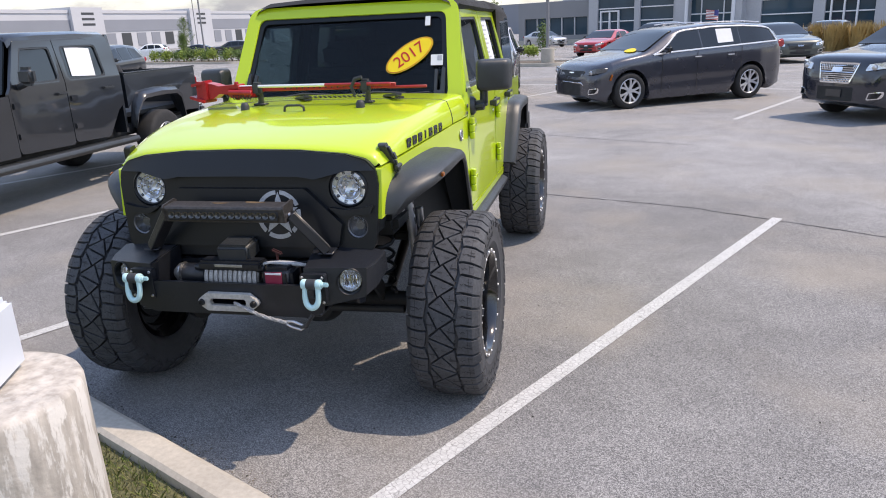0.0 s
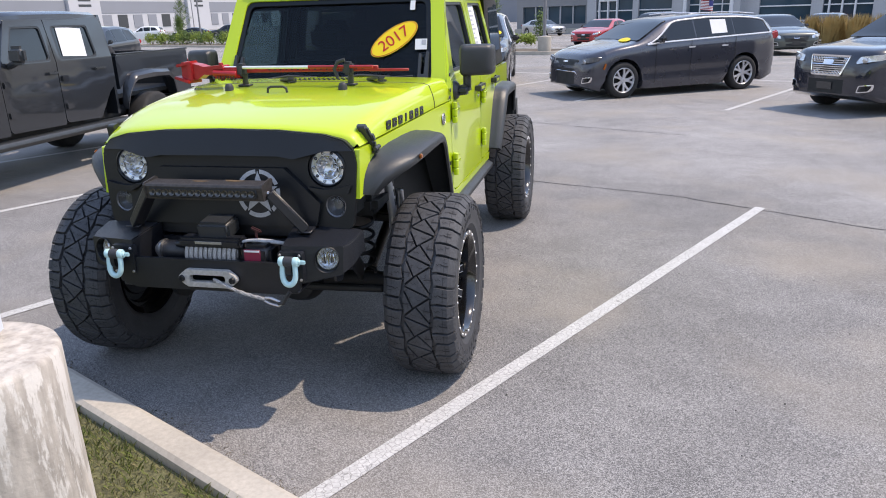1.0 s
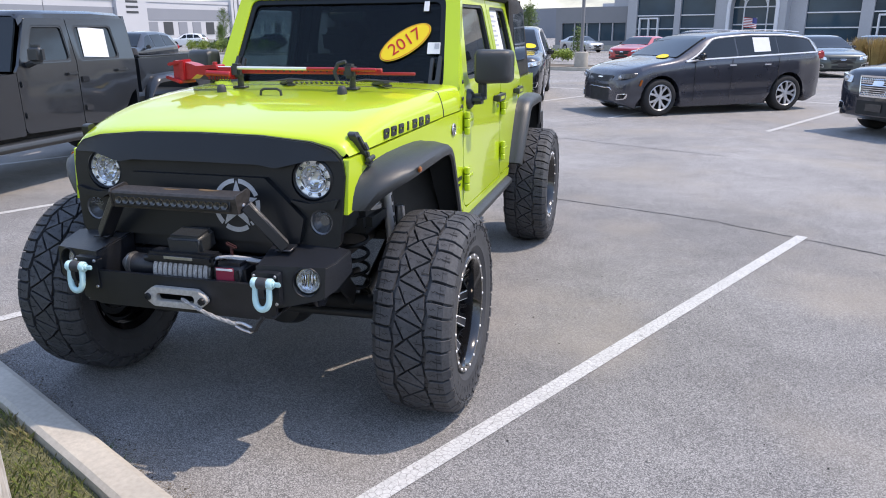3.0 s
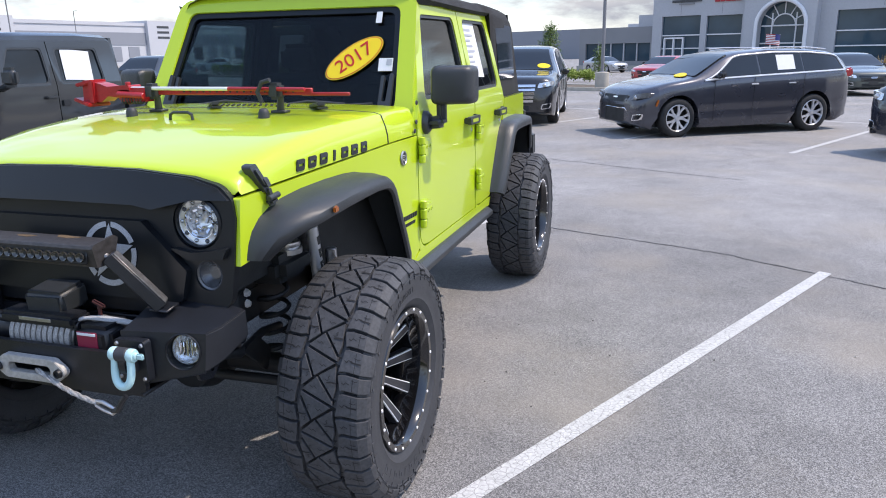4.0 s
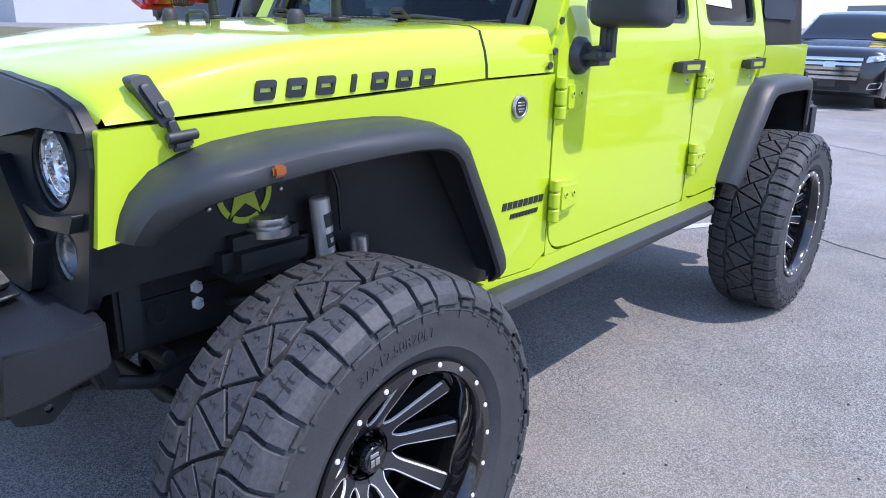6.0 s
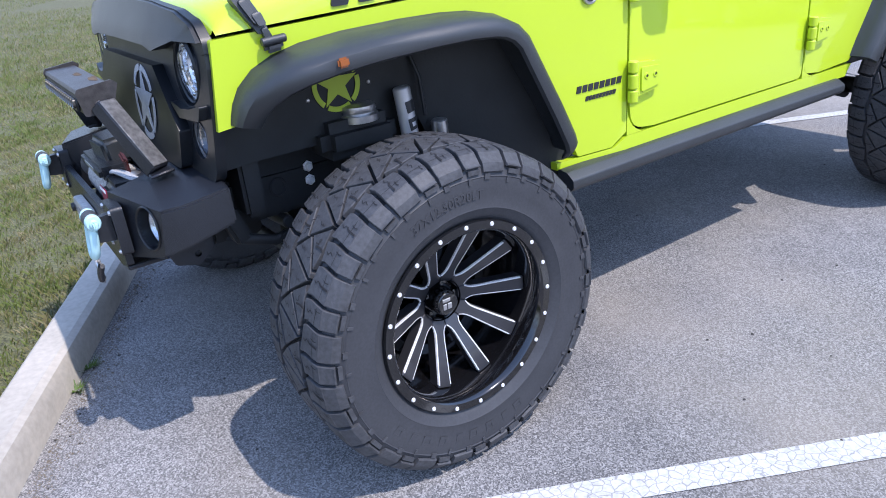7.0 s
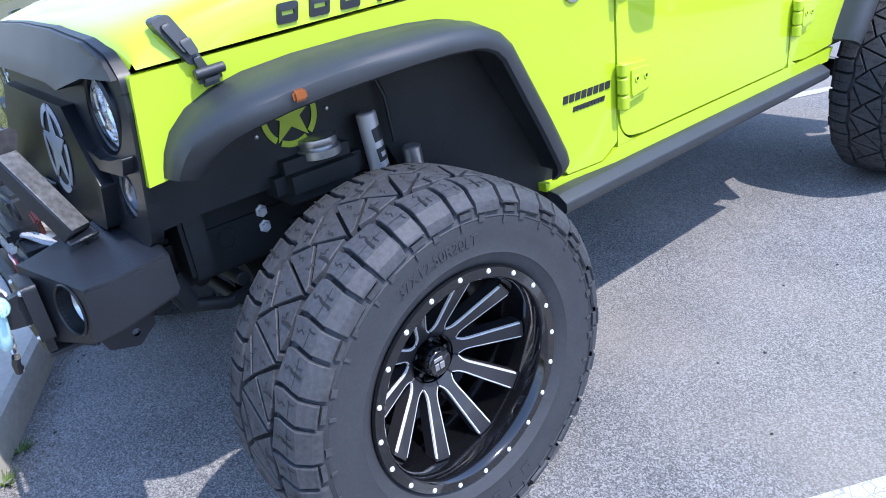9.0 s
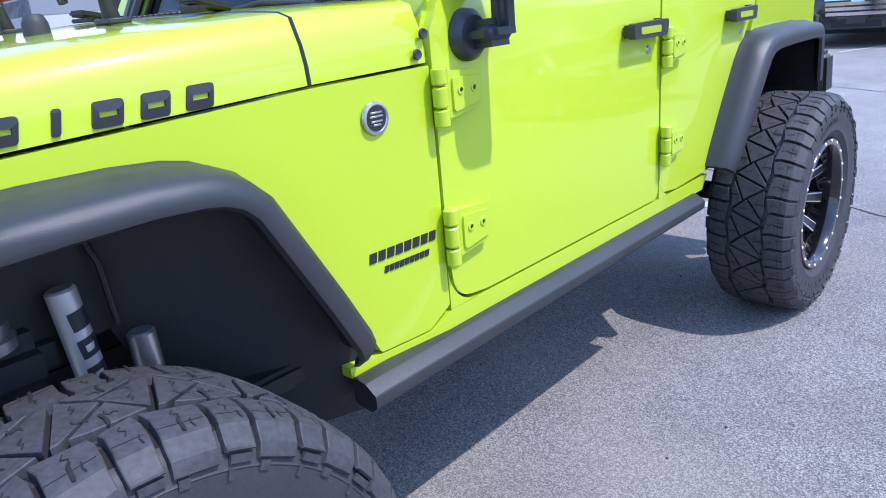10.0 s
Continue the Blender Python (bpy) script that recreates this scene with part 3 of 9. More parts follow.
def flank(s):
    flank_panel("front_wing", FENDER, s, rig)
    fd = flank_panel("front_door", DOOR_F, s, rig, [WIN_F], 0.045)
    rd = flank_panel("rear_door", DOOR_R, s, rig, [WIN_R], 0.045)
    flank_panel("quarter_panel", QUARTER, s, rig)
    flank_panel("sill", SILL, s, rig)
    for y0, z0 in ((0.866, 0.80), (1.896, 0.79)):
        r = z0 - 0.7065
        arc = [(y0 + r - r * math.cos(a), z0 - r * math.sin(a)) for a in [math.pi / 2 * k / 8 for k in range(9)]]
        flank_panel("sill_corner", [(y0, 0.7055)] + arc, s, rig)
    # dark trim inside the doors
    for nm, o, h in (("door_trim", DOOR_F, WIN_F), ("door_trim", DOOR_R, WIN_R)):
        flank_panel(nm, o, s, rig, [h], depth=0.008, material=INTERIOR, off=-0.047)
    # lining that closes the shut lines
    flank_panel("door_frame", [(0.87, 0.72), (2.25, 0.72), (2.50, 1.10), (2.70, 1.32), (0.87, 1.32)], s, rig, depth=0.02, material=UNDER, off=-0.05)
    flank_panel("pillar", fillet([(1.83, 1.3, 0), (1.96, 1.3, 0), (1.96, 1.88, 0), (1.83, 1.88, 0)], 0), s, rig, depth=0.03, material=UNDER, off=-0.05)
    for win, door, q in ((WIN_F, fd, FRONT_GLASS), (WIN_R, rd, SIDE_GLASS)):
        cx, cy = sum(p[0] for p in win) / len(win), sum(p[1] for p in win) / len(win)
        big = [(cx + (p[0] - cx) * 1.03, cy + (p[1] - cy) * 1.04) for p in win]
        small = [(cx + (p[0] - cx) * 0.945, cy + (p[1] - cy) * 0.92) for p in win]
        bm = plate(bmesh.new(), big, 0.022, 0.026, (), side_put(s), SIDE_CUTS)
        g = part("window_pane", bm, q, door, "dark tinted glass")
        g.visible_shadow = False
        flank_panel("window_seal", win, s, door, [small], 0.052, BLACK_PLASTIC, -0.006, "black rubber seal")
    # hinges
    for door, y, zs in ((fd, 0.872, (0.875, 1.18)), (rd, 1.90, (0.882, 1.19))):
        for z in zs:
            bm = bmesh.new()
            hx = half_width(y)
            plate(bm, fillet([(y + 0.010, z - 0.050), (y + 0.128, z - 0.034), (y + 0.128, z + 0.046), (y + 0.010, z + 0.056)], 0.014), -0.022, 0.004, (), side_put(s))
            plate(bm, fillet([(y + 0.030, z - 0.036), (y + 0.118, z - 0.024), (y + 0.118, z + 0.034), (y + 0.030, z + 0.040)], 0.010), -0.028, 0.004, (), side_put(s))
            for z0, z1 in ((-0.062, -0.024), (-0.020, 0.024), (0.028, 0.064)):
                rod(bm, (s * (hx + 0.022), y - 0.004, z + z0), (s * (hx + 0.022), y - 0.004, z + z1), 0.0175, 16)
            box(bm, (s * (hx + 0.012), y + 0.012, z), (0.020, 0.030, 0.100), None, 0.004, 1)
            bevel(bm, 0.003, 1, 50)
            h = part("hinge", bm, PAINT, door)
            for dy, dz in ((0.052, 0.010), (0.094, 0.010)):
                b2 = lathe(bmesh.new(), [(0, 0.001), (0.005, 0.001), (0.0055, 0.004), (0.0095, 0.0035), (0.0110, 0)], 12, Matrix.Translation((s * (hx + 0.0275), y + dy, z + dz)) @ (ALONG_X if s > 0 else ALONG_X.inverted()))
                part("hinge_bolt", b2, PAINT, h)
                b3 = lathe(bmesh.new(), [(0, 0.0024), (0.0050, 0.0022), (0.0052, 0)], 6, Matrix.Translation((s * (hx + 0.0275), y + dy, z + dz)) @ (ALONG_X if s > 0 else ALONG_X.inverted()))
                part("bolt_socket", b3, UNDER, h)
    # handles
    for door, y in ((fd, 1.76), (rd, 2.50)):
        z, hx = 1.255, half_width(2)
        bm = plate(bmesh.new(), fillet([(y - 0.11, z - 0.022), (y + 0.09, z - 0.022), (y + 0.10, z + 0.026), (y - 0.11, z + 0.022)], 0.012), -0.045, -0.022, (), side_put(s))
        box(bm, (s * (hx + 0.012), y - 0.09, z), (0.03, 0.03, 0.036), r=0.006)
        box(bm, (s * (hx + 0.014), y + 0.085, z + 0.002), (0.04, 0.05, 0.052), r=0.012)
        bevel(bm, 0.004, 2, 50)
        hd = part("door_handle", bm, BLACK_PLASTIC, door, "black handle")
        b2 = plate(bmesh.new(), fillet([(y - 0.075, z - 0.010), (y + 0.045, z - 0.010), (y + 0.045, z + 0.010), (y - 0.075, z + 0.010)], 0.006), -0.047, -0.0445, (), side_put(s))
        part("handle_inlay", b2, DECAL_LIME, hd, "lime inlay strip")
        b3 = lathe(bmesh.new(), [(0, 0.004), (0.010, 0.004), (0.013, 0)], 16, Matrix.Translation((s * hx, y + 0.05, z - 0.062)) @ (ALONG_X if s > 0 else ALONG_X.inverted()))
        part("key_lock", b3, SILVER, door)
    return fd, rd


rd_left = flank(1)[1]
flank(-1)


# hood: a skin from the front lip back to the cowl
def hood_crown(y):
    return smooth_table([(-0.46, 1.270), (-0.40, 1.292), (-0.30, 1.318), (0.0, 1.362), (0.3, 1.388), (0.62, 1.400), (0.9, 1.402)], y)


def hood_ring(y, drop=0.0):
    w, c, z0 = half_width(y) - 0.004, hood_crown(y) - drop, seam_z(y) + 0.001
    half = [(w, z0), (w - 0.002, z0 + 0.035), (w - 0.010, min(c - 0.03, z0 + 0.072)), (w - 0.030, c - 0.026), (w - 0.062, c - 0.016), (w * 0.78, c - 0.010), (w * 0.5, c - 0.004), (w * 0.25, c - 0.001)]
    # the front edge droops and rounds off towards its corners
    soft = [(w, z0), (w - 0.008, z0 + 0.012), (w - 0.022, c - 0.058), (w - 0.050, c - 0.042), (w - 0.095, c - 0.029), (w * 0.75, c - 0.019), (w * 0.5, c - 0.007), (w * 0.25, c - 0.001)]
    k = max(0.0, min(1.0, (0.0 - y) / 0.40)) ** 1.5
    half = [(p[0] + (q[0] - p[0]) * k, max(z0, p[1] + (q[1] - p[1]) * k)) for p, q in zip(half, soft)]
    f = max(0.0, min(1.0, (-0.20 - y) / 0.20))
    bend = lambda x: y + 0.026 * f * (x / 0.62) ** 4
    return [(x, bend(x), z) for x, z in half] + [(0, y, c)] + [(-x, bend(x), z) for x, z in reversed(half)]


def hood():
    bm = bmesh.new()
    rings = []
    for y, drop in ((-0.414, 0.040), (-0.412, 0.018), (-0.406, 0.006), (-0.395, 0), (-0.36, 0), (-0.28, 0), (-0.15, 0), (0, 0), (0.15, 0), (0.3, 0), (0.45, 0), (0.574, 0)):
        rings.append(hood_ring(y, drop))
    loft(bm, rings)
    return part("hood", bm, PAINT, rig, angle=60)


bonnet = hood()


def cowl():
    bm = bmesh.new()
    loft(bm, [hood_ring(y) for y in (0.582, 0.62, 0.70, 0.78, 0.858)])
    part("cowl", bm, PAINT, rig, angle=60)
    b2 = bmesh.new()
    for k in range(14):
        x = -0.18 + 0.03 * k
        box(b2, (x, 0.70, hood_crown(0.7) + 0.002), (0.012, 0.10, 0.006), Matrix.Rotation(0.5, 4, "Z"), 0.002, 1)
    part("cowl_vent", b2, DECAL, rig, "dark vent slots")


cowl()
# black strip laid in the gap, standing for the shade there
part("hood_gap", tube(bmesh.new(), [Vector(p) - Vector((0, 0, 0.002)) for p in hood_ring(0.578)], 0.0042, 6), DECAL, rig, "dark strip standing for the shaded gap behind the hood")


# windscreen frame, leaning back
def screen_put(x, z, d):
    y = 0.852 + (z - 1.30) * 0.535
    return (x, y + d * 0.88, z - d * 0.47)


def windscreen():
    outer = fillet([(-0.775, 1.27, 0.01), (0.775, 1.27, 0.01), (0.752, 1.42, 0), (0.688, 1.935, 0.09), (-0.688, 1.935, 0.09), (-0.752, 1.42, 0)], 0.02)
    hole = fillet([(-0.668, 1.355), (0.668, 1.355), (0.615, 1.865), (-0.615, 1.865)], 0.055)
    bm = plate(bmesh.new(), outer, 0.0, 0.055, [hole], screen_put)
    bevel(bm, 0.012, 2, 50)
    f = part("windscreen_frame", bm, PAINT, rig)
    part("frame_trim", plate(bmesh.new(), [(x * 0.985, 1.60 + (z - 1.60) * 0.985) for x, z in outer], 0.0565, 0.064, [hole], screen_put), INTERIOR, f)
    seal = fillet([(-0.632, 1.395), (0.632, 1.395), (0.588, 1.838), (-0.588, 1.838)], 0.045)
    part("seal", plate(bmesh.new(), hole, 0.010, 0.02, [seal], screen_put), GRILLE_BLACK, f, "black painted glass border")
    g = part("windscreen_pane", plate(bmesh.new(), hole, 0.022, 0.027, (), screen_put), WINDSHIELD, f, "clear glass")
    g.visible_shadow = False
    return f


screen = windscreen()


# soft top
def soft_top():
    def ring(y, z, w, zb):
        half = [(w + 0.035, zb), (w + 0.01, z - 0.10), (w - 0.03, z - 0.035), (w - 0.10, z - 0.008), (w * 0.5, z + 0.004)]
        return [(x, y, q) for x, q in half] + [(0, y, z + 0.008)] + [(-x, y, q) for x, q in reversed(half)]
    bm = bmesh.new()
    loft(bm, [ring(1.165, 1.945, 0.662, 1.905), ring(1.22, 1.972, 0.664, 1.90), ring(1.6, 1.985, 0.668, 1.90), ring(1.9, 1.98, 0.668, 1.90), ring(2.3, 1.985, 0.668, 1.90), ring(2.62, 1.985, 0.668, 1.905)])
    loft(bm, [ring(2.62, 1.985, 0.668, 1.905), ring(2.66, 1.985, 0.675, 1.60), ring(2.70, 1.985, 0.70, 1.34), ring(3.05, 1.98, 0.70, 1.33), ring(3.28, 1.965, 0.695, 1.33), ring(3.38, 1.92, 0.69, 1.33), ring(3.44, 1.82, 0.69, 1.33), ring(3.52, 1.42, 0.70, 1.33)])
    b = part("soft_top", bm, CANVAS, rig, "black canvas", angle=50)
    for s in (1, -1):
        q = fillet([(2.79, 1.46), (3.32, 1.46), (3.27, 1.84), (2.76, 1.84)], 0.05)
        w = part("top_window", plate(bmesh.new(), q, -0.006, 0.004, (), lambda y, z, d: (s * (0.742 - (z - 1.33) * 0.072 - d), y, z)), DARK_GLASS, b, "dark vinyl window")
    return b


soft_top()


# flares
def flare_sweep(path, lip, name, s):
    """A wheel-arch flare: a shelf from the flank to a rounded, turned-down lip, along a path of (y, z, outer x)."""
    bm = bmesh.new()
    P = [Vector((p[0], p[1])) for p in path]
    mid = Vector((sum(q.x for q in P) / len(P), 0.55))
    rings = []
    for i, p in enumerate(P):
        a, c = P[max(0, i - 1)], P[min(len(P) - 1, i + 1)]
        d = (c - a).normalized()
        nrm = Vector((-d.y, d.x))
        if nrm.dot(p - mid) < 0:
            nrm = -nrm
        xa, xe = half_width(p.x) - 0.005, path[i][2]
        w = xe - xa
        sec = [(xa - 0.02, 0.005), (xa + 0.003, 0.005), (xa + 0.010, 0.001), (xa + 0.45 * w, 0.002), (xe - 0.4 * w, -0.003), (xe - 0.15 * w, -0.010), (xe - 0.006, -0.024), (xe, -0.044), (xe - 0.003, -lip), (xe - 0.014, -lip - 0.006),
               (xe - 0.024, -lip + 0.006), (xe - 0.028, -0.045), (xa + 0.5 * w, -0.026), (xa - 0.02, -0.024)]
        rings.append([(s * x, p.x + nrm.x * n, p.y + nrm.y * n) for x, n in sec])
    loft(bm, rings, closed_ring=True)
    return part(name, bm, BLACK_PLASTIC, rig, "textured black plastic flare", angle=40)


FRONT_FLARE = [(-0.392, 0.985, 0.700), (-0.388, 1.003, 0.715), (-0.378, 1.034, 0.740), (-0.358, 1.070, 0.768), (-0.318, 1.107, 0.803), (-0.262, 1.134, 0.838), (-0.19, 1.152, 0.860), (-0.08, 1.165, 0.874), (0.08, 1.172, 0.878), (0.20, 1.172, 0.876), (0.28, 1.166, 0.875),
               (0.325, 1.156, 0.873), (0.370, 1.134, 0.871), (0.408, 1.096, 0.870), (0.468, 0.988, 0.868), (0.532, 0.880, 0.866), (0.583, 0.790, 0.863), (0.596, 0.760, 0.858), (0.600, 0.744, 0.846), (0.604, 0.735, 0.825)]
REAR_FLARE = [(y + 0.070, z - 0.036, x) for y, z, x in [(2.20, 0.775, 0.885), (2.23, 0.83, 0.893), (2.33, 0.98, 0.90), (2.43, 1.12, 0.905), (2.48, 1.175, 0.905), (2.54, 1.208, 0.905), (2.63, 1.222, 0.905), (2.85, 1.225, 0.905), (3.1, 1.222, 0.902), (3.2, 1.21, 0.895), (3.26, 1.18, 0.888), (3.30, 1.10, 0.882), (3.34, 0.96, 0.875)]]
for s in (1, -1):
    ff = flare_sweep(FRONT_FLARE, 0.057, "front_flare", s)
    b = box(bmesh.new(), (s * 0.866, -0.172, 1.120), (0.012, 0.028, 0.024), pose(0, 0, 0, 4, 0, s * -7), 0.005)
    part("side_marker", b, AMBER, ff, "amber marker lamp")
    flare_sweep(REAR_FLARE, 0.07, "rear_flare", s)

# rock rails under the doors
for s in (1, -1):
    bm = bmesh.new()
    pr = fillet([(0.765, 0.664), (0.806, 0.658), (0.836, 0.638), (0.836, 0.612), (0.818, 0.597), (0.765, 0.604)], 0.010, 3)
    rings = [[(s * x, y, z) for x, z in pr] for y in (0.572, 0.576, 1.0, 1.6, 2.16, 2.17)]
    loft(bm, rings, closed_ring=True)
    part("rock_rail", bm, BLACK_PLASTIC, rig, "black steel rail")


# ---- wheels ----
PITCHES, PITCH_LEN = 20, 0.145
LEFT, RIGHT_SHIFT = -0.065, 0.65


def tread_top(a):
    return 0.4660 - 0.42 * a * a


def tread_at(a, p, r):
    """A place on the tyre from its axial place, its share of the round in pitches (upwards at the front) and its radius."""
    th = math.pi - 2 * math.pi * p / PITCHES
    return (a, r * math.cos(th), r * math.sin(th))


def inset(poly, d):
    """A convex outline of (axial place, pitches) drawn in by d metres on every side."""
    pts = [Vector((a, p * PITCH_LEN)) for a, p in poly]
    area = sum(q.x * w.y - w.x * q.y for q, w in zip(pts, pts[1:] + pts[:1]))
    if area < 0:
        pts.reverse()
    out = list(pts)
    for q, w in zip(pts, pts[1:] + pts[:1]):
        e = (w - q).normalized()
        nrm = Vector((-e.y, e.x))
        side = [(v - q).dot(nrm) - d for v in out]
        cut = []
        for i, v in enumerate(out):
            j = (i + 1) % len(out)
            if side[i] >= 0:
                cut.append(v)
            if (side[i] >= 0) != (side[j] >= 0):
                cut.append(v.lerp(out[j], side[i] / (side[i] - side[j])))
        out = cut
        if len(out) < 3:
            return []
    return [(v.x, v.y / PITCH_LEN) for v in out]


def block(bm, poly, k, base=0.446):
    """A tread block over pitch k, with a small chamfer round its top."""
    low, top = inset(poly, 0.0041), inset(poly, 0.0053)
    if len(low) < 3 or len(top) != len(low):
        low = top = inset(poly, 0.0040)
    if len(low) < 3:
        return
    lo = [bm.verts.new(tread_at(a, k + p, base)) for a, p in low]
    md = [bm.verts.new(tread_at(a, k + p, tread_top(a) - 0.0015)) for a, p in low]
    hi = [bm.verts.new(tread_at(a, k + p, tread_top(a))) for a, p in top]
    n = len(low)
    bm.faces.new(hi)
    for i in range(n):
        j = (i + 1) % n
        bm.faces.new((lo[i], lo[j], md[j], md[i]))
        bm.faces.new((md[i], md[j], hi[j], hi[i]))


def sipe_shade(bm, pts, k, w=0.0010):
    """A thin dark zigzag strip on a block; its colour stands for a shaded cut."""
    rows = [Vector(tread_at(a, k + p, tread_top(a) + 0.0005)) for a, p in pts]
    for p, q in zip(rows, rows[1:]):
        d = (q - p).normalized()
        e = d.cross(Vector((0, p.y, p.z)).normalized()) * w
        bm.faces.new([bm.verts.new(x) for x in (p - e, q - e, q + e, p + e)])


def lug(bm, sd, k, p0, p1, a0, a1, reach):
    """A shoulder block from its pointed inner end over the shoulder and down the sidewall in steps; sd -1 turns it to the far side."""
    prof = [(None, 0.0), (0.098, 0.022), (0.1345, -0.012), (0.1515, -0.035), (0.1520, -0.035), (0.163, -0.040), (0.1665, -0.040), (0.176, -0.040), (0.1815, -0.040), (0.1825, -0.040)]
    tops = [None, None, None, 0.4540, 0.4525, 0.4425, 0.4390, 0.4300, max(0.4150, reach + 0.003), reach]
    base = [0.448, 0.447, 0.443, 0.436, 0.436, 0.427, 0.423, 0.416, max(0.409, reach - 0.001), reach - 0.004]
    deep = [0, 0, 0, 0.004, 0.004, 0.006, 0.007, 0.007, 0.007, 0.006]

    def pt(a, p, r):
        if sd < 0:
            a, p = -a, RIGHT_SHIFT - p
        return bm.verts.new(tread_at(a, sd * k + p, r))
    rows = []
    for (a, sh), r, q, dp in zip(prof, tops, base, deep):
        u, v = (a0, a1) if a is None else (a, a)
        ru, rv = r or tread_top(u), r or tread_top(v)
        c0, c1 = (u + 0.002, v + 0.002) if a is None else (u, v)
        rows.append((pt(u - dp, p0 + sh, q), pt(c0, p0 + sh + 0.010, ru - 0.0015), pt(c0, p0 + sh + 0.022, ru), pt(c1, p1 + sh - 0.022, rv), pt(c1, p1 + sh - 0.010, rv - 0.0015), pt(v - dp, p1 + sh, q)))
    for a, c in zip(rows, rows[1:]):
        for i in range(5):
            bm.faces.new((a[i], a[i + 1], c[i + 1], c[i]))
    bm.faces.new(rows[0])
    bm.faces.new(rows[-1][::-1])


def lug_bar(bm, sd, k, p0, p1, r1, r0):
    """A low raised bar on the sidewall."""
    vs = []
    for x in (0.1755, 0.1815):
        for r, p in ((r0, p0), (r0, p1), (r1, p1), (r1, p0)):
            vs.append(bm.verts.new(tread_at(sd * x, k + p, r)))
    bm.faces.new(vs[4:])
    for i in range(4):
        bm.faces.new((vs[i], vs[(i + 1) % 4], vs[4 + (i + 1) % 4], vs[4 + i]))


def tyre_meshes():
    carc = bmesh.new()
    half = [(0.262, 0.128), (0.268, 0.142), (0.280, 0.152), (0.296, 0.165), (0.308, 0.1705), (0.311, 0.1730), (0.314, 0.1720), (0.35, 0.1765), (0.38, 0.178), (0.392, 0.1772), (0.3945, 0.1790), (0.397, 0.1765), (0.410, 0.174), (0.428, 0.162), (0.441, 0.146), (0.447, 0.09), (0.449, 0.0)]
    prof = half + [(r, -x) for r, x in reversed(half[:-1])]
    lathe(carc, prof, 120, ALONG_X)
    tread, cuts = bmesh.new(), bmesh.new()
    # dark band below the blocks, coloured for the shade in the grooves
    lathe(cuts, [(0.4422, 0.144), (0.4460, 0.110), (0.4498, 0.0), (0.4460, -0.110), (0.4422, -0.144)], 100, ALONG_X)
    L, R = LEFT, -LEFT
    for k in range(PITCHES):
        # wedges between the two zigzag grooves, parted by one shallow rising, one falling and one steep groove a pitch
        xu, xl = (-0.017, 0.28), (-0.004, 0.35)
        block(tread, [(L, 0.02), (L - 0.009, 0.60), (L, 0.86), xu], k)
        block(tread, [(L, 0.88), (L, 1.0), (R, 0.65), xu], k)
        block(tread, [(L, 0.0), xl, (R, -0.21), (R, -0.34)], k)
        block(tread, [xl, (R, 0.63), (R + 0.009, 0.05), (R, -0.20)], k)
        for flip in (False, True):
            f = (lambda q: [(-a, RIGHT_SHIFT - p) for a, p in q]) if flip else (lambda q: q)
            sipe_shade(cuts, f([(R + 0.007, 0.20), (R - 0.012, 0.22), (R - 0.030, 0.205)]), k, 0.0027)
            sipe_shade(cuts, f([(0.046, 0.36), (0.040, 0.33), (0.045, 0.28), (0.036, 0.25), (0.030, 0.27)]), k)
            sipe_shade(cuts, f([(0.022, -0.02), (0.034, 0.0), (0.030, 0.07), (0.044, 0.09)]), k)
            sipe_shade(cuts, f([(-0.026, 0.10), (-0.016, 0.06), (-0.010, 0.10), (0.0, 0.04)]), k)
        for sd in (1, -1):
            lug(tread, sd, k, 0.035, 0.400, 0.0845, 0.0720, 0.424)
            lug(tread, sd, k, 0.455, 0.975, 0.0720, 0.0835, 0.409)
            for p0, p1 in ((0.02, 0.40), (0.43, 0.98)):
                m = 0.5 * (p0 + p1)
                z = [(0.090, m + 0.03), (0.099, m - 0.01), (0.105, m + 0.045), (0.118, m)]
                z2 = [(0.124, m + 0.10), (0.136, m + 0.075), (0.147, m + 0.085)]
                edge = [(0.1290, p0 + 0.03), (0.1290, p1 - 0.06)]
                for line, wide in ((z, 0.0011), (z2, 0.0011), (edge, 0.0009)):
                    sipe_shade(cuts, line if sd > 0 else [(-a, RIGHT_SHIFT - p) for a, p in line], sd * k, wide)
            notch = [(0.112, 0.735), (0.120, 0.700), (0.1505, 0.672)]
            sipe_shade(cuts, notch if sd > 0 else [(-a, RIGHT_SHIFT - p) for a, p in notch], sd * k, 0.0026)
            lug_bar(tread, sd, k, 0.06, 0.34, 0.416, 0.404)
            lug_bar(tread, sd, k, 0.47, 0.60, 0.402, 0.388)
            lug_bar(tread, sd, k, 0.06, 0.12, 0.396, 0.380)
    return carc, tread, cuts


def rim_meshes():
    rim = bmesh.new()
    prof = [(0.262, 0.128), (0.272, 0.146), (0.2775, 0.156), (0.274, 0.163), (0.252, 0.163), (0.247, 0.158), (0.240, 0.120), (0.234, 0.06), (0.228, -0.02), (0.230, -0.12), (0.262, -0.15), (0.262, -0.12), (0.241, -0.10), (0.241, 0.10)]
    lathe(rim, prof, 96, ALONG_X, closed=True)
    # drum behind the spokes, with the raised rim of the brake
    lathe(rim, [(0, -0.062), (0.150, -0.062), (0.158, -0.05), (0.190, -0.05), (0.200, -0.058), (0.204, -0.085), (0.23, -0.085)], 60, ALONG_X)
    # hub pocket
    lathe(rim, [(0.062, 0.010), (0.060, 0.004), (0.057, -0.030), (0.0, -0.034)], 40, ALONG_X)
    return rim


def spoke_x(r):
    return 0.019 + (r - 0.088) * 0.52


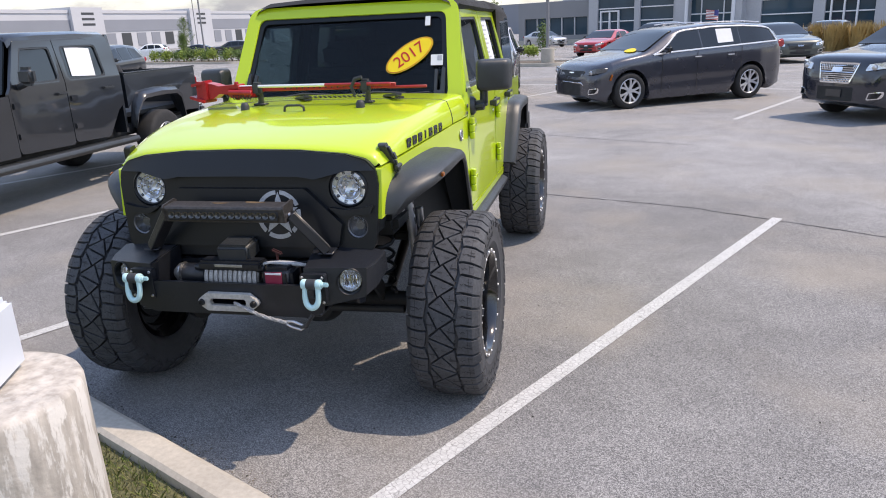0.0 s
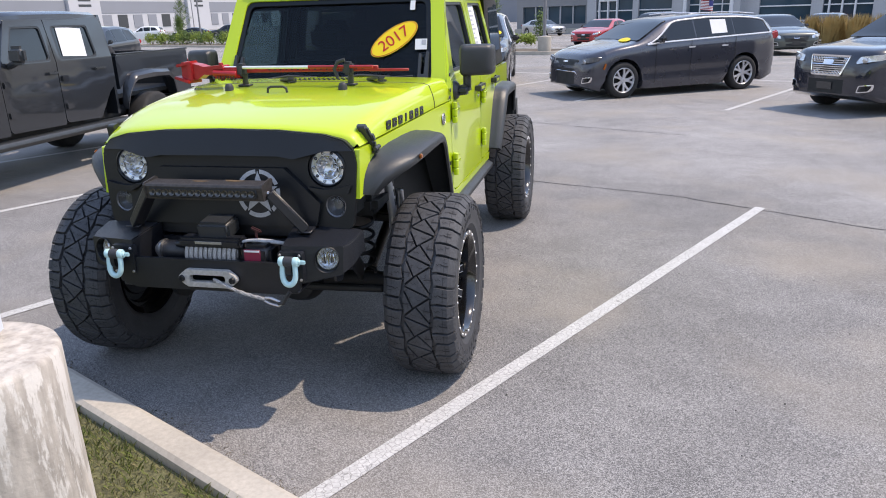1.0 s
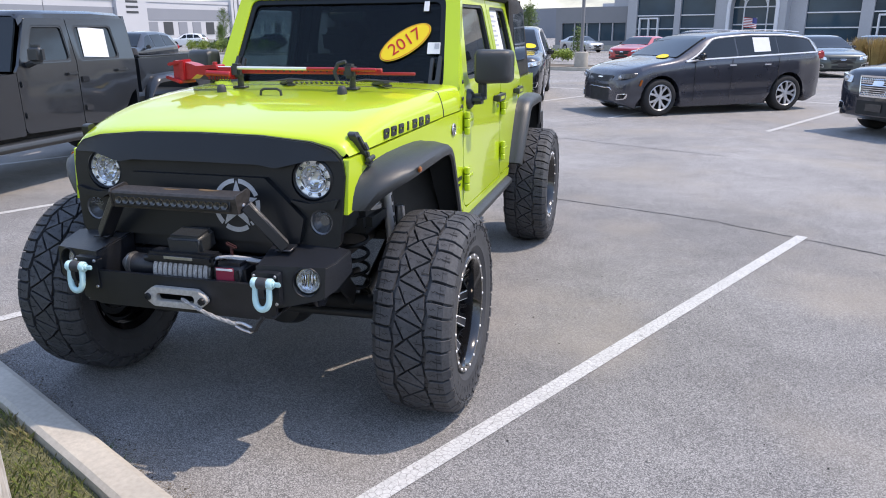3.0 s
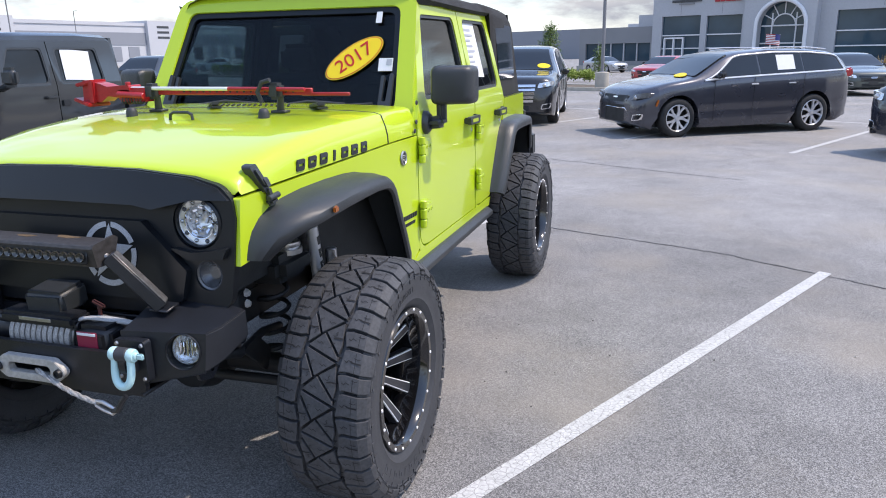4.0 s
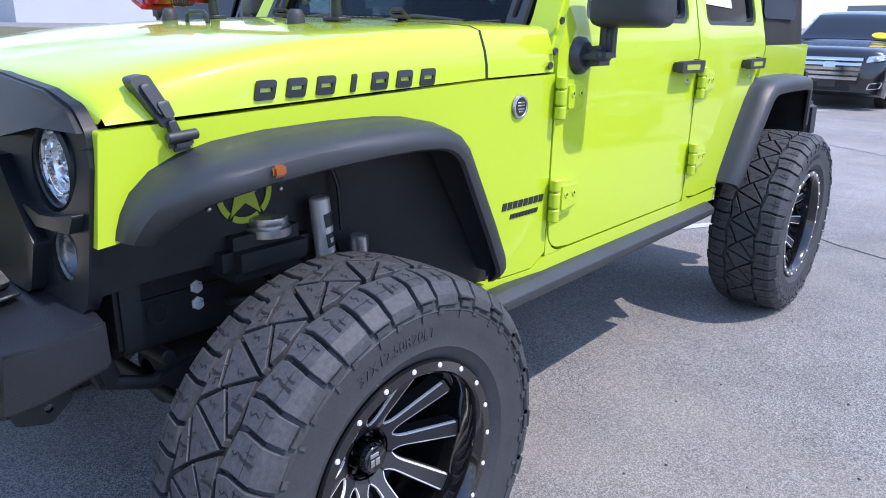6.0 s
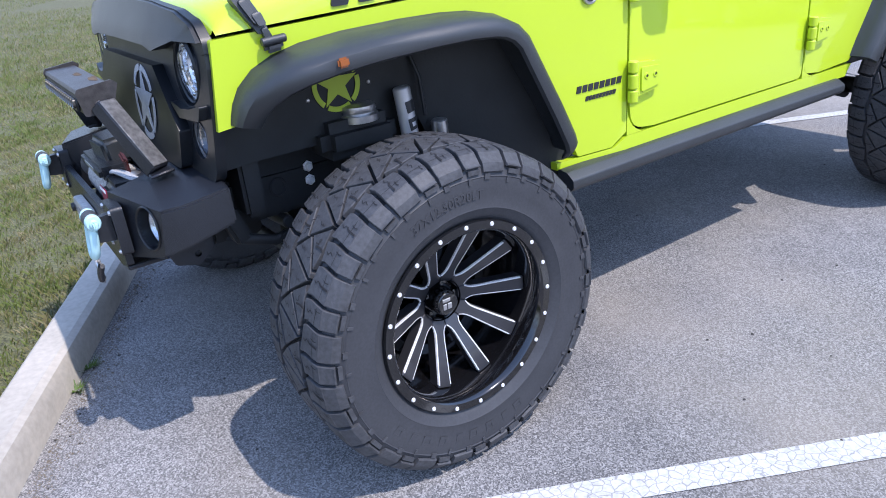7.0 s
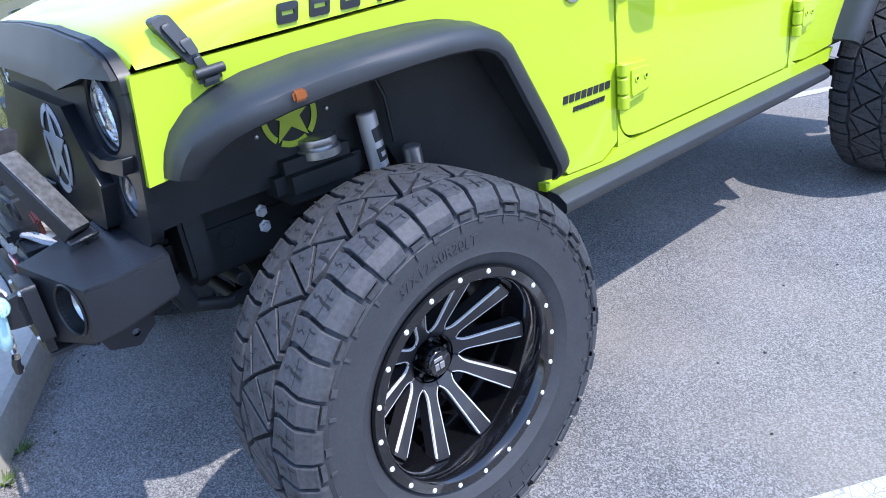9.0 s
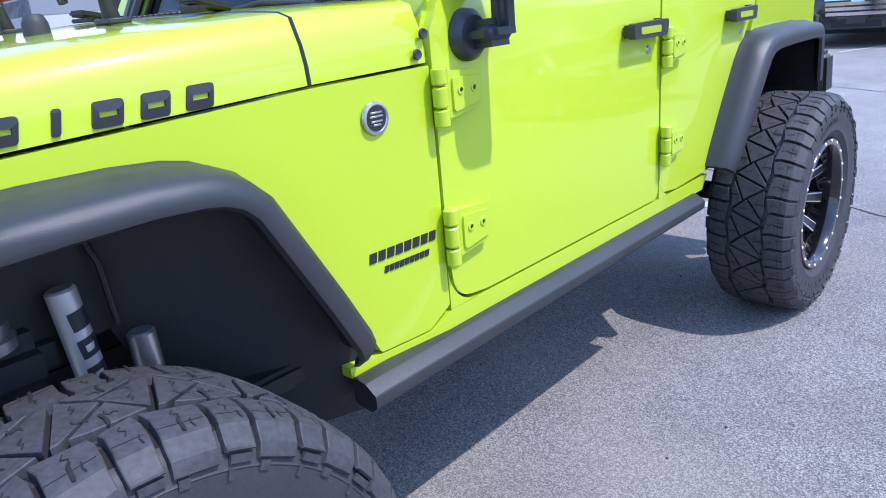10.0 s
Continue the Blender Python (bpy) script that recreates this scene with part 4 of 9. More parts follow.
SPOKE_EDGE = [(0.0755, 0.0245), (0.0800, 0.0225), (0.0865, 0.0190), (0.0950, 0.0170), (0.108, 0.0165), (0.150, 0.0188), (0.225, 0.0222)]


def spoke_mesh():
    """One tenth of the spider: a spoke that widens to its tip and flares into the hub plate at its root."""
    bm = bmesh.new()
    sec = [(0.061 * math.cos(math.pi / 10), 0.061 * math.sin(math.pi / 10))]
    rings = []
    for y, w in sec + SPOKE_EDGE + [(0.233, 0.0224)]:
        x = spoke_x(y) - (0.004 if y > 0.23 else 0.0)
        d = 0.030 if y < 0.09 else 0.045
        rings.append([(x - d, y, -w), (x - 0.003, y, -w), (x, y, -w + 0.0025), (x, y, w - 0.0025), (x - 0.003, y, w), (x - d, y, w)])
    loft(bm, rings, closed_ring=True)
    return bm


def edge_mesh():
    """The bright milled chamfer along a spoke's two edges, bowed round the window's root."""
    bm = bmesh.new()
    for s in (1, -1):
        rings = []
        for y, w in SPOKE_EDGE:
            x = spoke_x(y)
            rings.append([(x + 0.0008, y, s * (w - 0.0042)), (x + 0.0006, y, s * (w - 0.0018)), (x - 0.0050, y, s * (w + 0.0007)), (x - 0.0060, y, s * (w - 0.003))])
        loft(bm, rings, closed_ring=True)
    return bm


def mesh_of(name, bm, material, angle=35):
    ob = part(name, bm, material, None, angle=angle)
    me = ob.data
    bpy.data.objects.remove(ob)
    return me


carc_bm, tread_bm, cut_bm = tyre_meshes()
WHEEL = {"wheel": mesh_of("wheel", rim_meshes(), RIM_BLACK), "tyre": mesh_of("tyre", carc_bm, RUBBER), "tread_cut": mesh_of("tread_cut", cut_bm, RECESS_SHADE), "tread": mesh_of("tread", tread_bm, TREAD_RUBBER, 12),
         "spoke": mesh_of("spoke", spoke_mesh(), SPOKE_GREY, 30), "milled_edge": mesh_of("milled_edge", edge_mesh(), MILLED, 30)}
b = bmesh.new()
lathe(b, [(0, 0.0012), (0.0026, 0.0010), (0.0030, 0.003), (0.0050, 0.0030), (0.0064, 0)], 12, ALONG_X)
WHEEL["rim_bolt"] = mesh_of("rim_bolt", b, MILLED)
b = bmesh.new()
lathe(b, [(0.0085, -0.012), (0.0088, 0.012), (0.0075, 0.017), (0.005, 0.018), (0, 0.015)], 6, ALONG_X)
WHEEL["lug_nut"] = mesh_of("lug_nut", b, RIM_BLACK)
b = bmesh.new()
lathe(b, [(0.040, -0.03), (0.0385, 0.020), (0.035, 0.033), (0.031, 0.0365), (0.028, 0.035), (0, 0.035)], 40, ALONG_X)
WHEEL["centre_cap"] = mesh_of("centre_cap", b, RIM_BLACK)
b = bmesh.new()
for dy, dz, w, h in ((-0.010, -0.008, 0.012, 0.018), (0.006, -0.008, 0.014, 0.018), (-0.004, 0.012, 0.026, 0.010)):
    box(b, (0.0358, dy, dz), (0.002, w, h), None, 0.0008, 1)
WHEEL["cap_emblem"] = mesh_of("cap_emblem", b, SILVER)


def sidewall_text():
    """The raised size marking, bent round the sidewall."""
    ob = letters("size_marking", "37X12.50R20LT", 0.034, Matrix(), RUBBER, None, 0.0012)
    for v in ob.data.vertices:
        r, a = 0.350 + v.co.y, v.co.x / 0.350
        v.co = Vector((0.1772 + max(0.0, v.co.z), r * math.sin(a), r * math.cos(a)))
    me = ob.data
    bpy.data.objects.remove(ob)
    return me


WHEEL["size_marking"] = sidewall_text()
for k in range(3):
    b = bmesh.new()
    w = (0.085, 0.06, 0.075)[k]
    plate(b, [(0, 0.340), (w, 0.340), (w, 0.370), (0, 0.370)], 0.1765, 0.1782, [[(0.016, 0.348), (w - 0.016, 0.348), (w - 0.016, 0.362), (0.016, 0.362)]] if k != 1 else [], lambda a, r, d: (d, r * math.sin(a), r * math.cos(a)))
    WHEEL["maker_bar_%s" % "abc"[k]] = mesh_of("maker_bar", b, RUBBER)


def child(name, me, parent, m=None):
    ob = new(name, me)
    ob.parent = parent
    if m is not None:
        ob.matrix_basis = m
    return ob


def wheel(parent, m, full=True):
    w = child("wheel", WHEEL["wheel"], parent, m @ Matrix.Diagonal((0.94, 1.0, 1.0, 1)))
    tagged(w, label="gloss black deep-dish rim with milled spokes")
    ty = child("tyre", WHEEL["tyre"], w)
    tagged(ty, label="chunky black off-road tyre")
    child("tread", WHEEL["tread"], w)
    tagged(child("tread_cut", WHEEL["tread_cut"], w), kind="stuff")
    child("size_marking", WHEEL["size_marking"], w, pose(0, 0, 0, 10 - math.degrees(m.to_euler().x), 0, 0))
    for k in range(9):
        child("maker_bar", WHEEL["maker_bar_%s" % "abc"[k % 3]], w, pose(0, 0, 0, 10 - math.degrees(m.to_euler().x) - 180 * (0.93 + 0.05 * k), 0, 0))
    for k in range(10):
        r = Matrix.Rotation(2 * math.pi * k / 10, 4, "X")
        child("spoke", WHEEL["spoke"], w, r)
        child("milled_edge", WHEEL["milled_edge"], w, r)
    for k in range(20):
        r = Matrix.Rotation(2 * math.pi * k / 20, 4, "X") @ Matrix.Translation((0.163, 0.2655, 0))
        child("rim_bolt", WHEEL["rim_bolt"], w, r)
    for k in range(5):
        r = Matrix.Rotation(2 * math.pi * (k + 0.1) / 5, 4, "X") @ Matrix.Translation((-0.020, 0.0485, 0))
        child("lug_nut", WHEEL["lug_nut"], w, r)
    child("centre_cap", WHEEL["centre_cap"], w)
    child("cap_emblem", WHEEL["cap_emblem"], w)
    return w


for x, y, turn, spin in ((0.872, 0.017, 0, 0), (0.872, 2.947, 0, 27), (-0.945, 0.017, 180, 5), (-0.945, 2.947, 180, 60)):
    wheel(rig, pose(x, y, 0.4565, 0, 0, turn) @ pose(0, 0, 0, spin, 0, 0))


# ---- grille ----
def grille():
    """The black angry-eyes mask: a leaning shell, a heavy brow, a raised middle panel and the lamp openings."""
    def lean(x, z, d):
        y = -0.432 - (1.20 - z) * 0.10 + 0.018 * (abs(x) / 0.62) ** 4 + d
        return (x, y, z)
    half = [(0.45, 0.815, 0.02), (0.612, 0.85, 0.05), (0.626, 0.98, 0), (0.635, 1.125, 0.03), (0.625, 1.188, 0.05), (0.585, 1.234, 0.07), (0.49, 1.260, 0.1), (0.28, 1.279, 0.1)]
    out = fillet(half + [(0, 1.284, 0)] + [(-a, b, c) for a, b, c in reversed(half)], 0.02)
    eye = lambda s: ring2(0.088, 32, 0, s * 0.487 + 0.013, 1.112)
    fog = lambda s: ring2(0.048, 20, 0, s * 0.535, 0.945)
    cuts = ([-0.5, -0.4, -0.25, -0.1, 0.1, 0.25, 0.4, 0.5], [])
    bm = plate(bmesh.new(), out, 0.0, 0.028, [eye(1), eye(-1), fog(1), fog(-1)], lean, cuts)
    g = part("grille", bm, GRILLE_BLACK, rig, "satin black mask grille", angle=30)

    def brow_put(x, z, d):
        p = lean(x, z, 0)
        low = max(0.0, min(1.0, (1.280 - 0.075 * (x / 0.6) ** 4 - z) / 0.10))
        return (x, p[1] + (d if d > 0 else d * (0.25 + 0.75 * low)), z)
    brow = [(-0.618, 1.188, 0), (-0.578, 1.228, 0.05), (-0.488, 1.257, 0.1), (-0.28, 1.276, 0.1), (0, 1.282, 0), (0.28, 1.276, 0.1), (0.488, 1.257, 0.1), (0.578, 1.228, 0.05), (0.618, 1.188, 0), (0.50, 1.190, 0.03), (0.36, 1.158, 0.03), (0.29, 1.170, 0.02), (0, 1.172, 0), (-0.29, 1.170, 0.02), (-0.36, 1.158, 0.03), (-0.50, 1.190, 0.03)]
    bm = plate(bmesh.new(), fillet(brow, 0.01), -0.040, 0.02, (), brow_put, (cuts[0], [1.2, 1.215, 1.23, 1.245, 1.262]))
    part("brow", bm, GRILLE_BLACK, g, angle=25)
    mid = [(-0.31, 1.115, 0.01), (0.31, 1.115, 0.01), (0.475, 0.962, 0.01), (0.455, 0.865, 0.02), (-0.455, 0.865, 0.02), (-0.475, 0.962, 0.01)]
    bm = plate(bmesh.new(), fillet(mid, 0.01), -0.028, 0.02, (), lean, cuts)
    bevel(bm, 0.008, 2, 40)
    mp = part("mesh_panel", bm, GRILLE_BLACK, g, "fine black mesh panel")
    for s in (1, -1):
        # slanting rib from the brow's point round the lamp
        rib = [(s * 0.40, 1.035), (s * 0.475, 0.995), (s * 0.60, 1.0), (s * 0.615, 1.04), (s * 0.55, 1.025), (s * 0.49, 1.02)]
        bm = plate(bmesh.new(), fillet(rib, 0.006), -0.022, 0.02, (), lean, cuts)
        bevel(bm, 0.006, 1, 40)
        part("cheek", bm, GRILLE_BLACK, g)
        m = Matrix.Translation((s * 0.487 + 0.013, -0.424, 1.112)) @ Matrix.Rotation(radians(90), 4, "X") @ Matrix.Scale(0.95, 4)
        hl = part("headlight", lathe(bmesh.new(), [(0.0, -0.050), (0.030, -0.046), (0.052, -0.030), (0.058, -0.012), (0.062, -0.010), (0.078, -0.006), (0.082, 0.0)], 40, m), HEADLAMP, rig, "faceted clear round headlight")
        part("lamp_bezel", lathe(bmesh.new(), [(0.080, -0.02), (0.081, 0.008), (0.085, 0.012), (0.0925, 0.006), (0.0925, -0.02)], 40, m), GRILLE_BLACK, hl, "black lamp bezel")
        part("chrome_ring", lathe(bmesh.new(), [(0.056, -0.014), (0.057, -0.002), (0.0595, -0.001), (0.0615, -0.012)], 40, m), CHROME, hl)
        rng = random.Random(7)
        for a in range(22):
            b = bmesh.new()
            an, rr = a * 2.4, 0.012 + 0.040 * math.sqrt(a / 22)
            box(b, (0, 0, 0), (0.011, 0.020, 0.010), None, 0.002, 1)
            bmesh.ops.transform(b, matrix=m @ Matrix.Translation((rr * math.cos(an), rr * math.sin(an), -0.036 + 0.014 * rr / 0.05)) @ Matrix.Rotation(an + rng.uniform(-0.6, 0.6), 4, "Z") @ Matrix.Rotation(rng.uniform(-0.6, 0.6), 4, "X"), verts=b.verts)
            part("lamp_facet", b, CHROME if a % 3 else SILVER, hl)
        for a in range(10):
            an = a * math.pi / 5
            part("lamp_led", lathe(bmesh.new(), [(0, 0.004), (0.004, 0.003), (0.0075, -0.001), (0.0085, -0.004)], 12, m @ Matrix.Translation((0.0705 * math.cos(an), 0.0705 * math.sin(an), -0.003))), LENS if a % 2 else TURN_LENS, hl)
        c = part("cover_glass", lathe(bmesh.new(), [(0.0, 0.020), (0.04, 0.017), (0.066, 0.009), (0.081, -0.002)], 40, m), LAMP_GLASS, hl)
        c.visible_shadow = False
        m = Matrix.Translation((s * 0.535, -0.440, 0.945)) @ Matrix.Rotation(radians(90), 4, "X")
        fl = part("turn_lamp", lathe(bmesh.new(), [(0.0, -0.03), (0.02, -0.028), (0.040, -0.008), (0.042, 0.0), (0.048, 0.004), (0.048, -0.03)], 28, m), TURN_LENS, rig, "small clear round turn lamp")
        c = part("cover_glass", lathe(bmesh.new(), [(0.0, 0.010), (0.022, 0.008), (0.042, 0.0)], 28, m), LAMP_GLASS, fl)
        c.visible_shadow = False
    return mp, lean


mesh_panel, LEAN_PUT = grille()


def star_badge(name, put, r, material, parent, ring_w=0.018, n=48, gaps=True):
    """A five-pointed star in a broken ring, as thin plates laid by put."""
    plates = [star_outline(r * 0.93)]
    for k in range(5):
        a0 = math.pi / 2 + 2 * math.pi * k / 5 + (0.10 if gaps else 0)
        a1 = math.pi / 2 + 2 * math.pi * (k + 1) / 5 - (0.10 if gaps else 0)
        seg = [(a0 + (a1 - a0) * i / 8) for i in range(9)]
        plates.append([(r * math.cos(a), r * math.sin(a)) for a in seg] + [((r - ring_w) * math.cos(a), (r - ring_w) * math.sin(a)) for a in reversed(seg)])
    bm = bmesh.new()
    for p in plates:
        plate(bm, p, 0.0, 0.002, (), put)
    return part(name, bm, material, parent, smooth=False)


star_badge("star_emblem", lambda a, b, d: LEAN_PUT(0.185 + a, 1.005 + b, -0.0315 + d), 0.105, DECAL_SILVER, mesh_panel)


# ---- front bumper with winch ----
def bumper():
    bm = bmesh.new()
    # middle trough with an upright front plate
    plate(bm, fillet([(-0.44, 0.655), (-0.36, 0.63), (0.36, 0.63), (0.44, 0.655), (0.44, 0.765), (-0.44, 0.765)], 0.01), -0.672, -0.655, [fillet([(-0.10, 0.668), (0.10, 0.668), (0.10, 0.70), (-0.10, 0.70)], 0.012)], lambda x, z, d: (x, d, z))
    box(bm, (0, -0.56, 0.642), (0.86, 0.22, 0.014), None, 0.004, 1)
    box(bm, (0, -0.46, 0.72), (0.90, 0.02, 0.16), None, 0.004, 1)
    body = part("front_bumper", bm, STEEL_BLACK, rig, "textured black steel bumper")
    for s in (1, -1):
        top = [(0.335, -0.47, 0.868), (0.362, -0.660, 0.834), (0.618, -0.594, 0.822), (0.640, -0.545, 0.828), (0.655, -0.435, 0.846), (0.50, -0.42, 0.865)]
        low = [(0.335, -0.47, 0.672), (0.372, -0.670, 0.662), (0.612, -0.608, 0.706), (0.642, -0.550, 0.724), (0.658, -0.435, 0.760), (0.50, -0.42, 0.715)]
        wb = bmesh.new()
        a = [wb.verts.new((s * x, y, z)) for x, y, z in top]
        c = [wb.verts.new((s * x, y, z)) for x, y, z in low]
        wb.faces.new(a)
        wb.faces.new(c[::-1])
        for i in (0, 2, 3, 4, 5):
            wb.faces.new((a[i], a[(i + 1) % 6], c[(i + 1) % 6], c[i]))
        bmesh.ops.recalc_face_normals(wb, faces=wb.faces)
        bevel(wb, 0.006, 2, 15)
        w = part("bumper_wing", wb, STEEL_BLACK, rig, "angular black steel bumper end", angle=25)
        # front face, pierced for the deep lamp tube
        p0, p1, p2 = Vector((s * 0.372, -0.670, 0.662)), Vector((s * 0.612, -0.608, 0.706)), Vector((s * 0.362, -0.660, 0.834))
        e1 = Vector((p1.x - p0.x, p1.y - p0.y, 0)).normalized()
        e2 = (p2 - p0 - e1 * (p2 - p0).dot(e1)).normalized()
        inw = e1.cross(e2) * -s
        face_put = lambda u, v, d: tuple(p0 + e1 * u + e2 * v + inw * d)
        corner = [((Vector((s * q[0], q[1], q[2])) - p0).dot(e1), (Vector((s * q[0], q[1], q[2])) - p0).dot(e2)) for q in (low[1], low[2], top[2], top[1])]
        fu, fv = 0.183, 0.108
        part("wing_face", plate(bmesh.new(), corner, 0.0, 0.006, [ring2(0.050, 32, 0, fu, fv)], face_put), STEEL_BLACK, w, smooth=False)
        m = Matrix((tuple(e1 * s), tuple(e2), tuple(-inw))).transposed().to_4x4()
        m.translation = Vector(face_put(fu, fv, 0.0))
        f = part("fog_lamp", lathe(bmesh.new(), [(0.056, 0.002), (0.053, 0.005), (0.050, 0.002), (0.0495, -0.050), (0.0, -0.052)], 36, m), GRILLE_BLACK, rig, "clear fog lamp deep in a black tube")
        part("fog_reflector", lathe(bmesh.new(), [(0, -0.046), (0.022, -0.042), (0.038, -0.032), (0.043, -0.024), (0.046, -0.024), (0.046, -0.046)], 28, m), LENS, f)
        for k in range(5):
            part("fog_facet", box(bmesh.new(), (0, 0, 0), (0.008, 0.05 - 0.006 * abs(k - 2), 0.010), m @ pose(-0.024 + 0.012 * k, 0, -0.034, 0, 25 * (k - 2), 0), 0.002, 1), CHROME, f)
        c = part("fog_glass", lathe(bmesh.new(), [(0, -0.014), (0.028, -0.017), (0.045, -0.023)], 28, m), LAMP_GLASS, f)
        c.visible_shadow = False
        # shackle plate, tab and bow shackle
        pb = plate(bmesh.new(), fillet([(s * 0.350, 0.690), (s * 0.462, 0.690), (s * 0.462, 0.815), (s * 0.350, 0.815)], 0.012), -0.678, -0.650, (), lambda x, z, d: (x, d, z))
        pl = part("shackle_plate", pb, STEEL_BLACK, rig)
        for dx, dz in ((0.362, 0.803), (0.450, 0.803), (0.362, 0.702), (0.450, 0.702)):
            part("plate_bolt", lathe(bmesh.new(), [(0, 0.006), (0.005, 0.005), (0.007, 0)], 8, Matrix.Translation((s * dx, -0.678, dz)) @ Matrix.Rotation(radians(90), 4, "X")), SILVER, pl)
        tb = plate(bmesh.new(), fillet([(-0.66, 0.725), (-0.735, 0.735), (-0.735, 0.79), (-0.66, 0.80)], 0.025), s * 0.410, s * 0.434, (), lambda y, z, d: (d, y, z))
        part("recovery_tab", tb, STEEL_BLACK, pl)
        cx, cy, cz = 0.422 if s > 0 else -0.410, -0.722, 0.786
        sh = bmesh.new()
        pts = []
        for k in range(19):
            t = k / 18
            an = math.pi * t
            wx = 0.027 + 0.013 * math.sin(an)
            pts.append((cx + wx * math.cos(an), cy - 0.004 - 0.012 * math.sin(an), cz + 0.004 - 0.088 * math.sin(an) ** 0.75))
        tube(sh, pts, [0.0112 + 0.001 * math.sin(math.pi * k / 18) for k in range(19)], 12)
        for e in (1, -1):
            lathe(sh, [(0, -0.012), (0.017, -0.012), (0.020, -0.007), (0.020, 0.007), (0.017, 0.012), (0, 0.012)], 18, Matrix.Translation((cx + e * 0.031, cy, cz + 0.006)) @ ALONG_X)
        sk = part("bow_shackle", sh, TEAL, rig, "pale aqua bow shackle")
        pin = rod(bmesh.new(), (cx - 0.046, cy, cz + 0.006), (cx + 0.052, cy, cz + 0.006), 0.011)
        box(pin, (cx + 0.062, cy, cz + 0.006), (0.026, 0.010, 0.018), None, 0.004)
        part("shackle_pin", pin, TEAL, sk)
        part("shackle_sleeve", rod(bmesh.new(), (cx - 0.022, cy, cz + 0.006), (cx + 0.022, cy, cz + 0.006), 0.021), RUBBER, sk, "black rubber isolator")
        # tow tab under the wing, with its hole
        part("wing_tab", plate(bmesh.new(), fillet([(-0.60, 0.715), (-0.49, 0.735), (-0.482, 0.685), (-0.525, 0.648), (-0.582, 0.665)], 0.015), s * 0.560, s * 0.572, [ring2(0.009, 14, 0, -0.525, 0.680)], lambda y, z, d: (d, y, z)), STEEL_BLACK, w)
    return body


bumper()


def winch():
    # hawse fairlead
    bm = plate(bmesh.new(), fillet([(-0.155, 0.683, 0.03), (-0.10, 0.645, 0.02), (0.10, 0.645, 0.02), (0.155, 0.683, 0.03), (0.10, 0.722, 0.02), (-0.10, 0.722, 0.02)], 0.02), -0.698, -0.674, [fillet([(-0.085, 0.669), (0.085, 0.669), (0.085, 0.699), (-0.085, 0.699)], 0.014)], lambda x, z, d: (x + 0.015, d, z + 0.009))
    bevel(bm, 0.005, 2, 50)
    fl = part("fairlead", bm, FAIRLEAD, rig, "dull aluminium hawse fairlead")
    for x in (-0.122, 0.122):
        part("fairlead_bolt", lathe(bmesh.new(), [(0, 0.006), (0.008, 0.006), (0.008, 0.010), (0.013, 0.010), (0.015, 0)], 12, Matrix.Translation((x + 0.015, -0.700, 0.692)) @ Matrix.Rotation(radians(90), 4, "X")), STEEL_BLACK, fl)
    # winch: motor, drum, gear housing, tie bars and control box
    w = part("winch_drum", rod(bmesh.new(), (-0.13, -0.575, 0.765), (0.13, -0.575, 0.765), 0.050, 24), BARE_STEEL, rig, "wire-wound winch drum")
    for k in range(11):
        part("rope_turn", lathe(bmesh.new(), [(0.056 + 0.008 * math.cos(a), 0.010 * math.sin(a)) for a in [2 * math.pi * i / 6 for i in range(6)]], 20, Matrix.Translation((-0.115 + 0.023 * k, -0.575, 0.765)) @ ALONG_X, closed=True), ROPE, w)
    part("winch_motor", lathe(bmesh.new(), [(0, 0), (0.038, 0), (0.044, 0.012), (0.044, 0.10), (0.038, 0.12), (0, 0.12)], 24, Matrix.Translation((-0.262, -0.575, 0.768)) @ ALONG_X), STEEL_BLACK, w)
    part("motor_cap", lathe(bmesh.new(), [(0, -0.024), (0.018, -0.022), (0.040, 0.004), (0.046, 0.022), (0, 0.022)], 24, Matrix.Translation((-0.270, -0.590, 0.776)) @ ALONG_X), SILVER, w)
    bm = box(bmesh.new(), (0.222, -0.582, 0.760), (0.14, 0.13, 0.125), None, 0.022, 3)
    gh = part("gear_housing", bm, STEEL_BLACK, w)
    part("warning_label", box(bmesh.new(), (0.216, -0.648, 0.782), (0.078, 0.003, 0.056), None, 0.001, 1), WARN_RED, gh, "red warning label")
    part("label_header", box(bmesh.new(), (0.216, -0.6505, 0.803), (0.072, 0.002, 0.008), None, 0.0005, 1), PAPER, gh)
    for z in (0.812, 0.700):
        part("tie_bar", rod(bmesh.new(), (-0.17, -0.615, z), (0.16, -0.615, z), 0.013), STEEL_BLACK, w)
    box_b = box(bmesh.new(), (0.005, -0.60, 0.826), (0.30, 0.08, 0.035), None, 0.01)
    br = part("bridge", box_b, STEEL_BLACK, w)
    part("bridge_mark", box(bmesh.new(), (0.005, -0.641, 0.828), (0.13, 0.002, 0.011), None, 0.0005, 1), SILVER, br, "pale maker's mark bar")
    cb = bmesh.new()
    box(cb, (0.008, -0.550, 0.868), (0.150, 0.12, 0.078), pose(0, 0, 0, 6, 0, 4), 0.014, 3)
    part("control_box", cb, BLACK_PLASTIC, rig, "black winch control box")
    lv = rod(bmesh.new(), (0.20, -0.57, 0.80), (0.205, -0.575, 0.868), 0.006)
    box(lv, (0.208, -0.578, 0.872), (0.05, 0.014, 0.014), pose(0, 0, 0, 0, 20, 0), 0.005)
    part("clutch_lever", lv, RUST_RED, w, "red-tipped clutch lever")
    part("lever_boss", lathe(bmesh.new(), [(0.028, 0), (0.028, 0.014), (0.016, 0.022), (0, 0.022)], 20, Matrix.Translation((0.20, -0.57, 0.808))), SILVER, w)
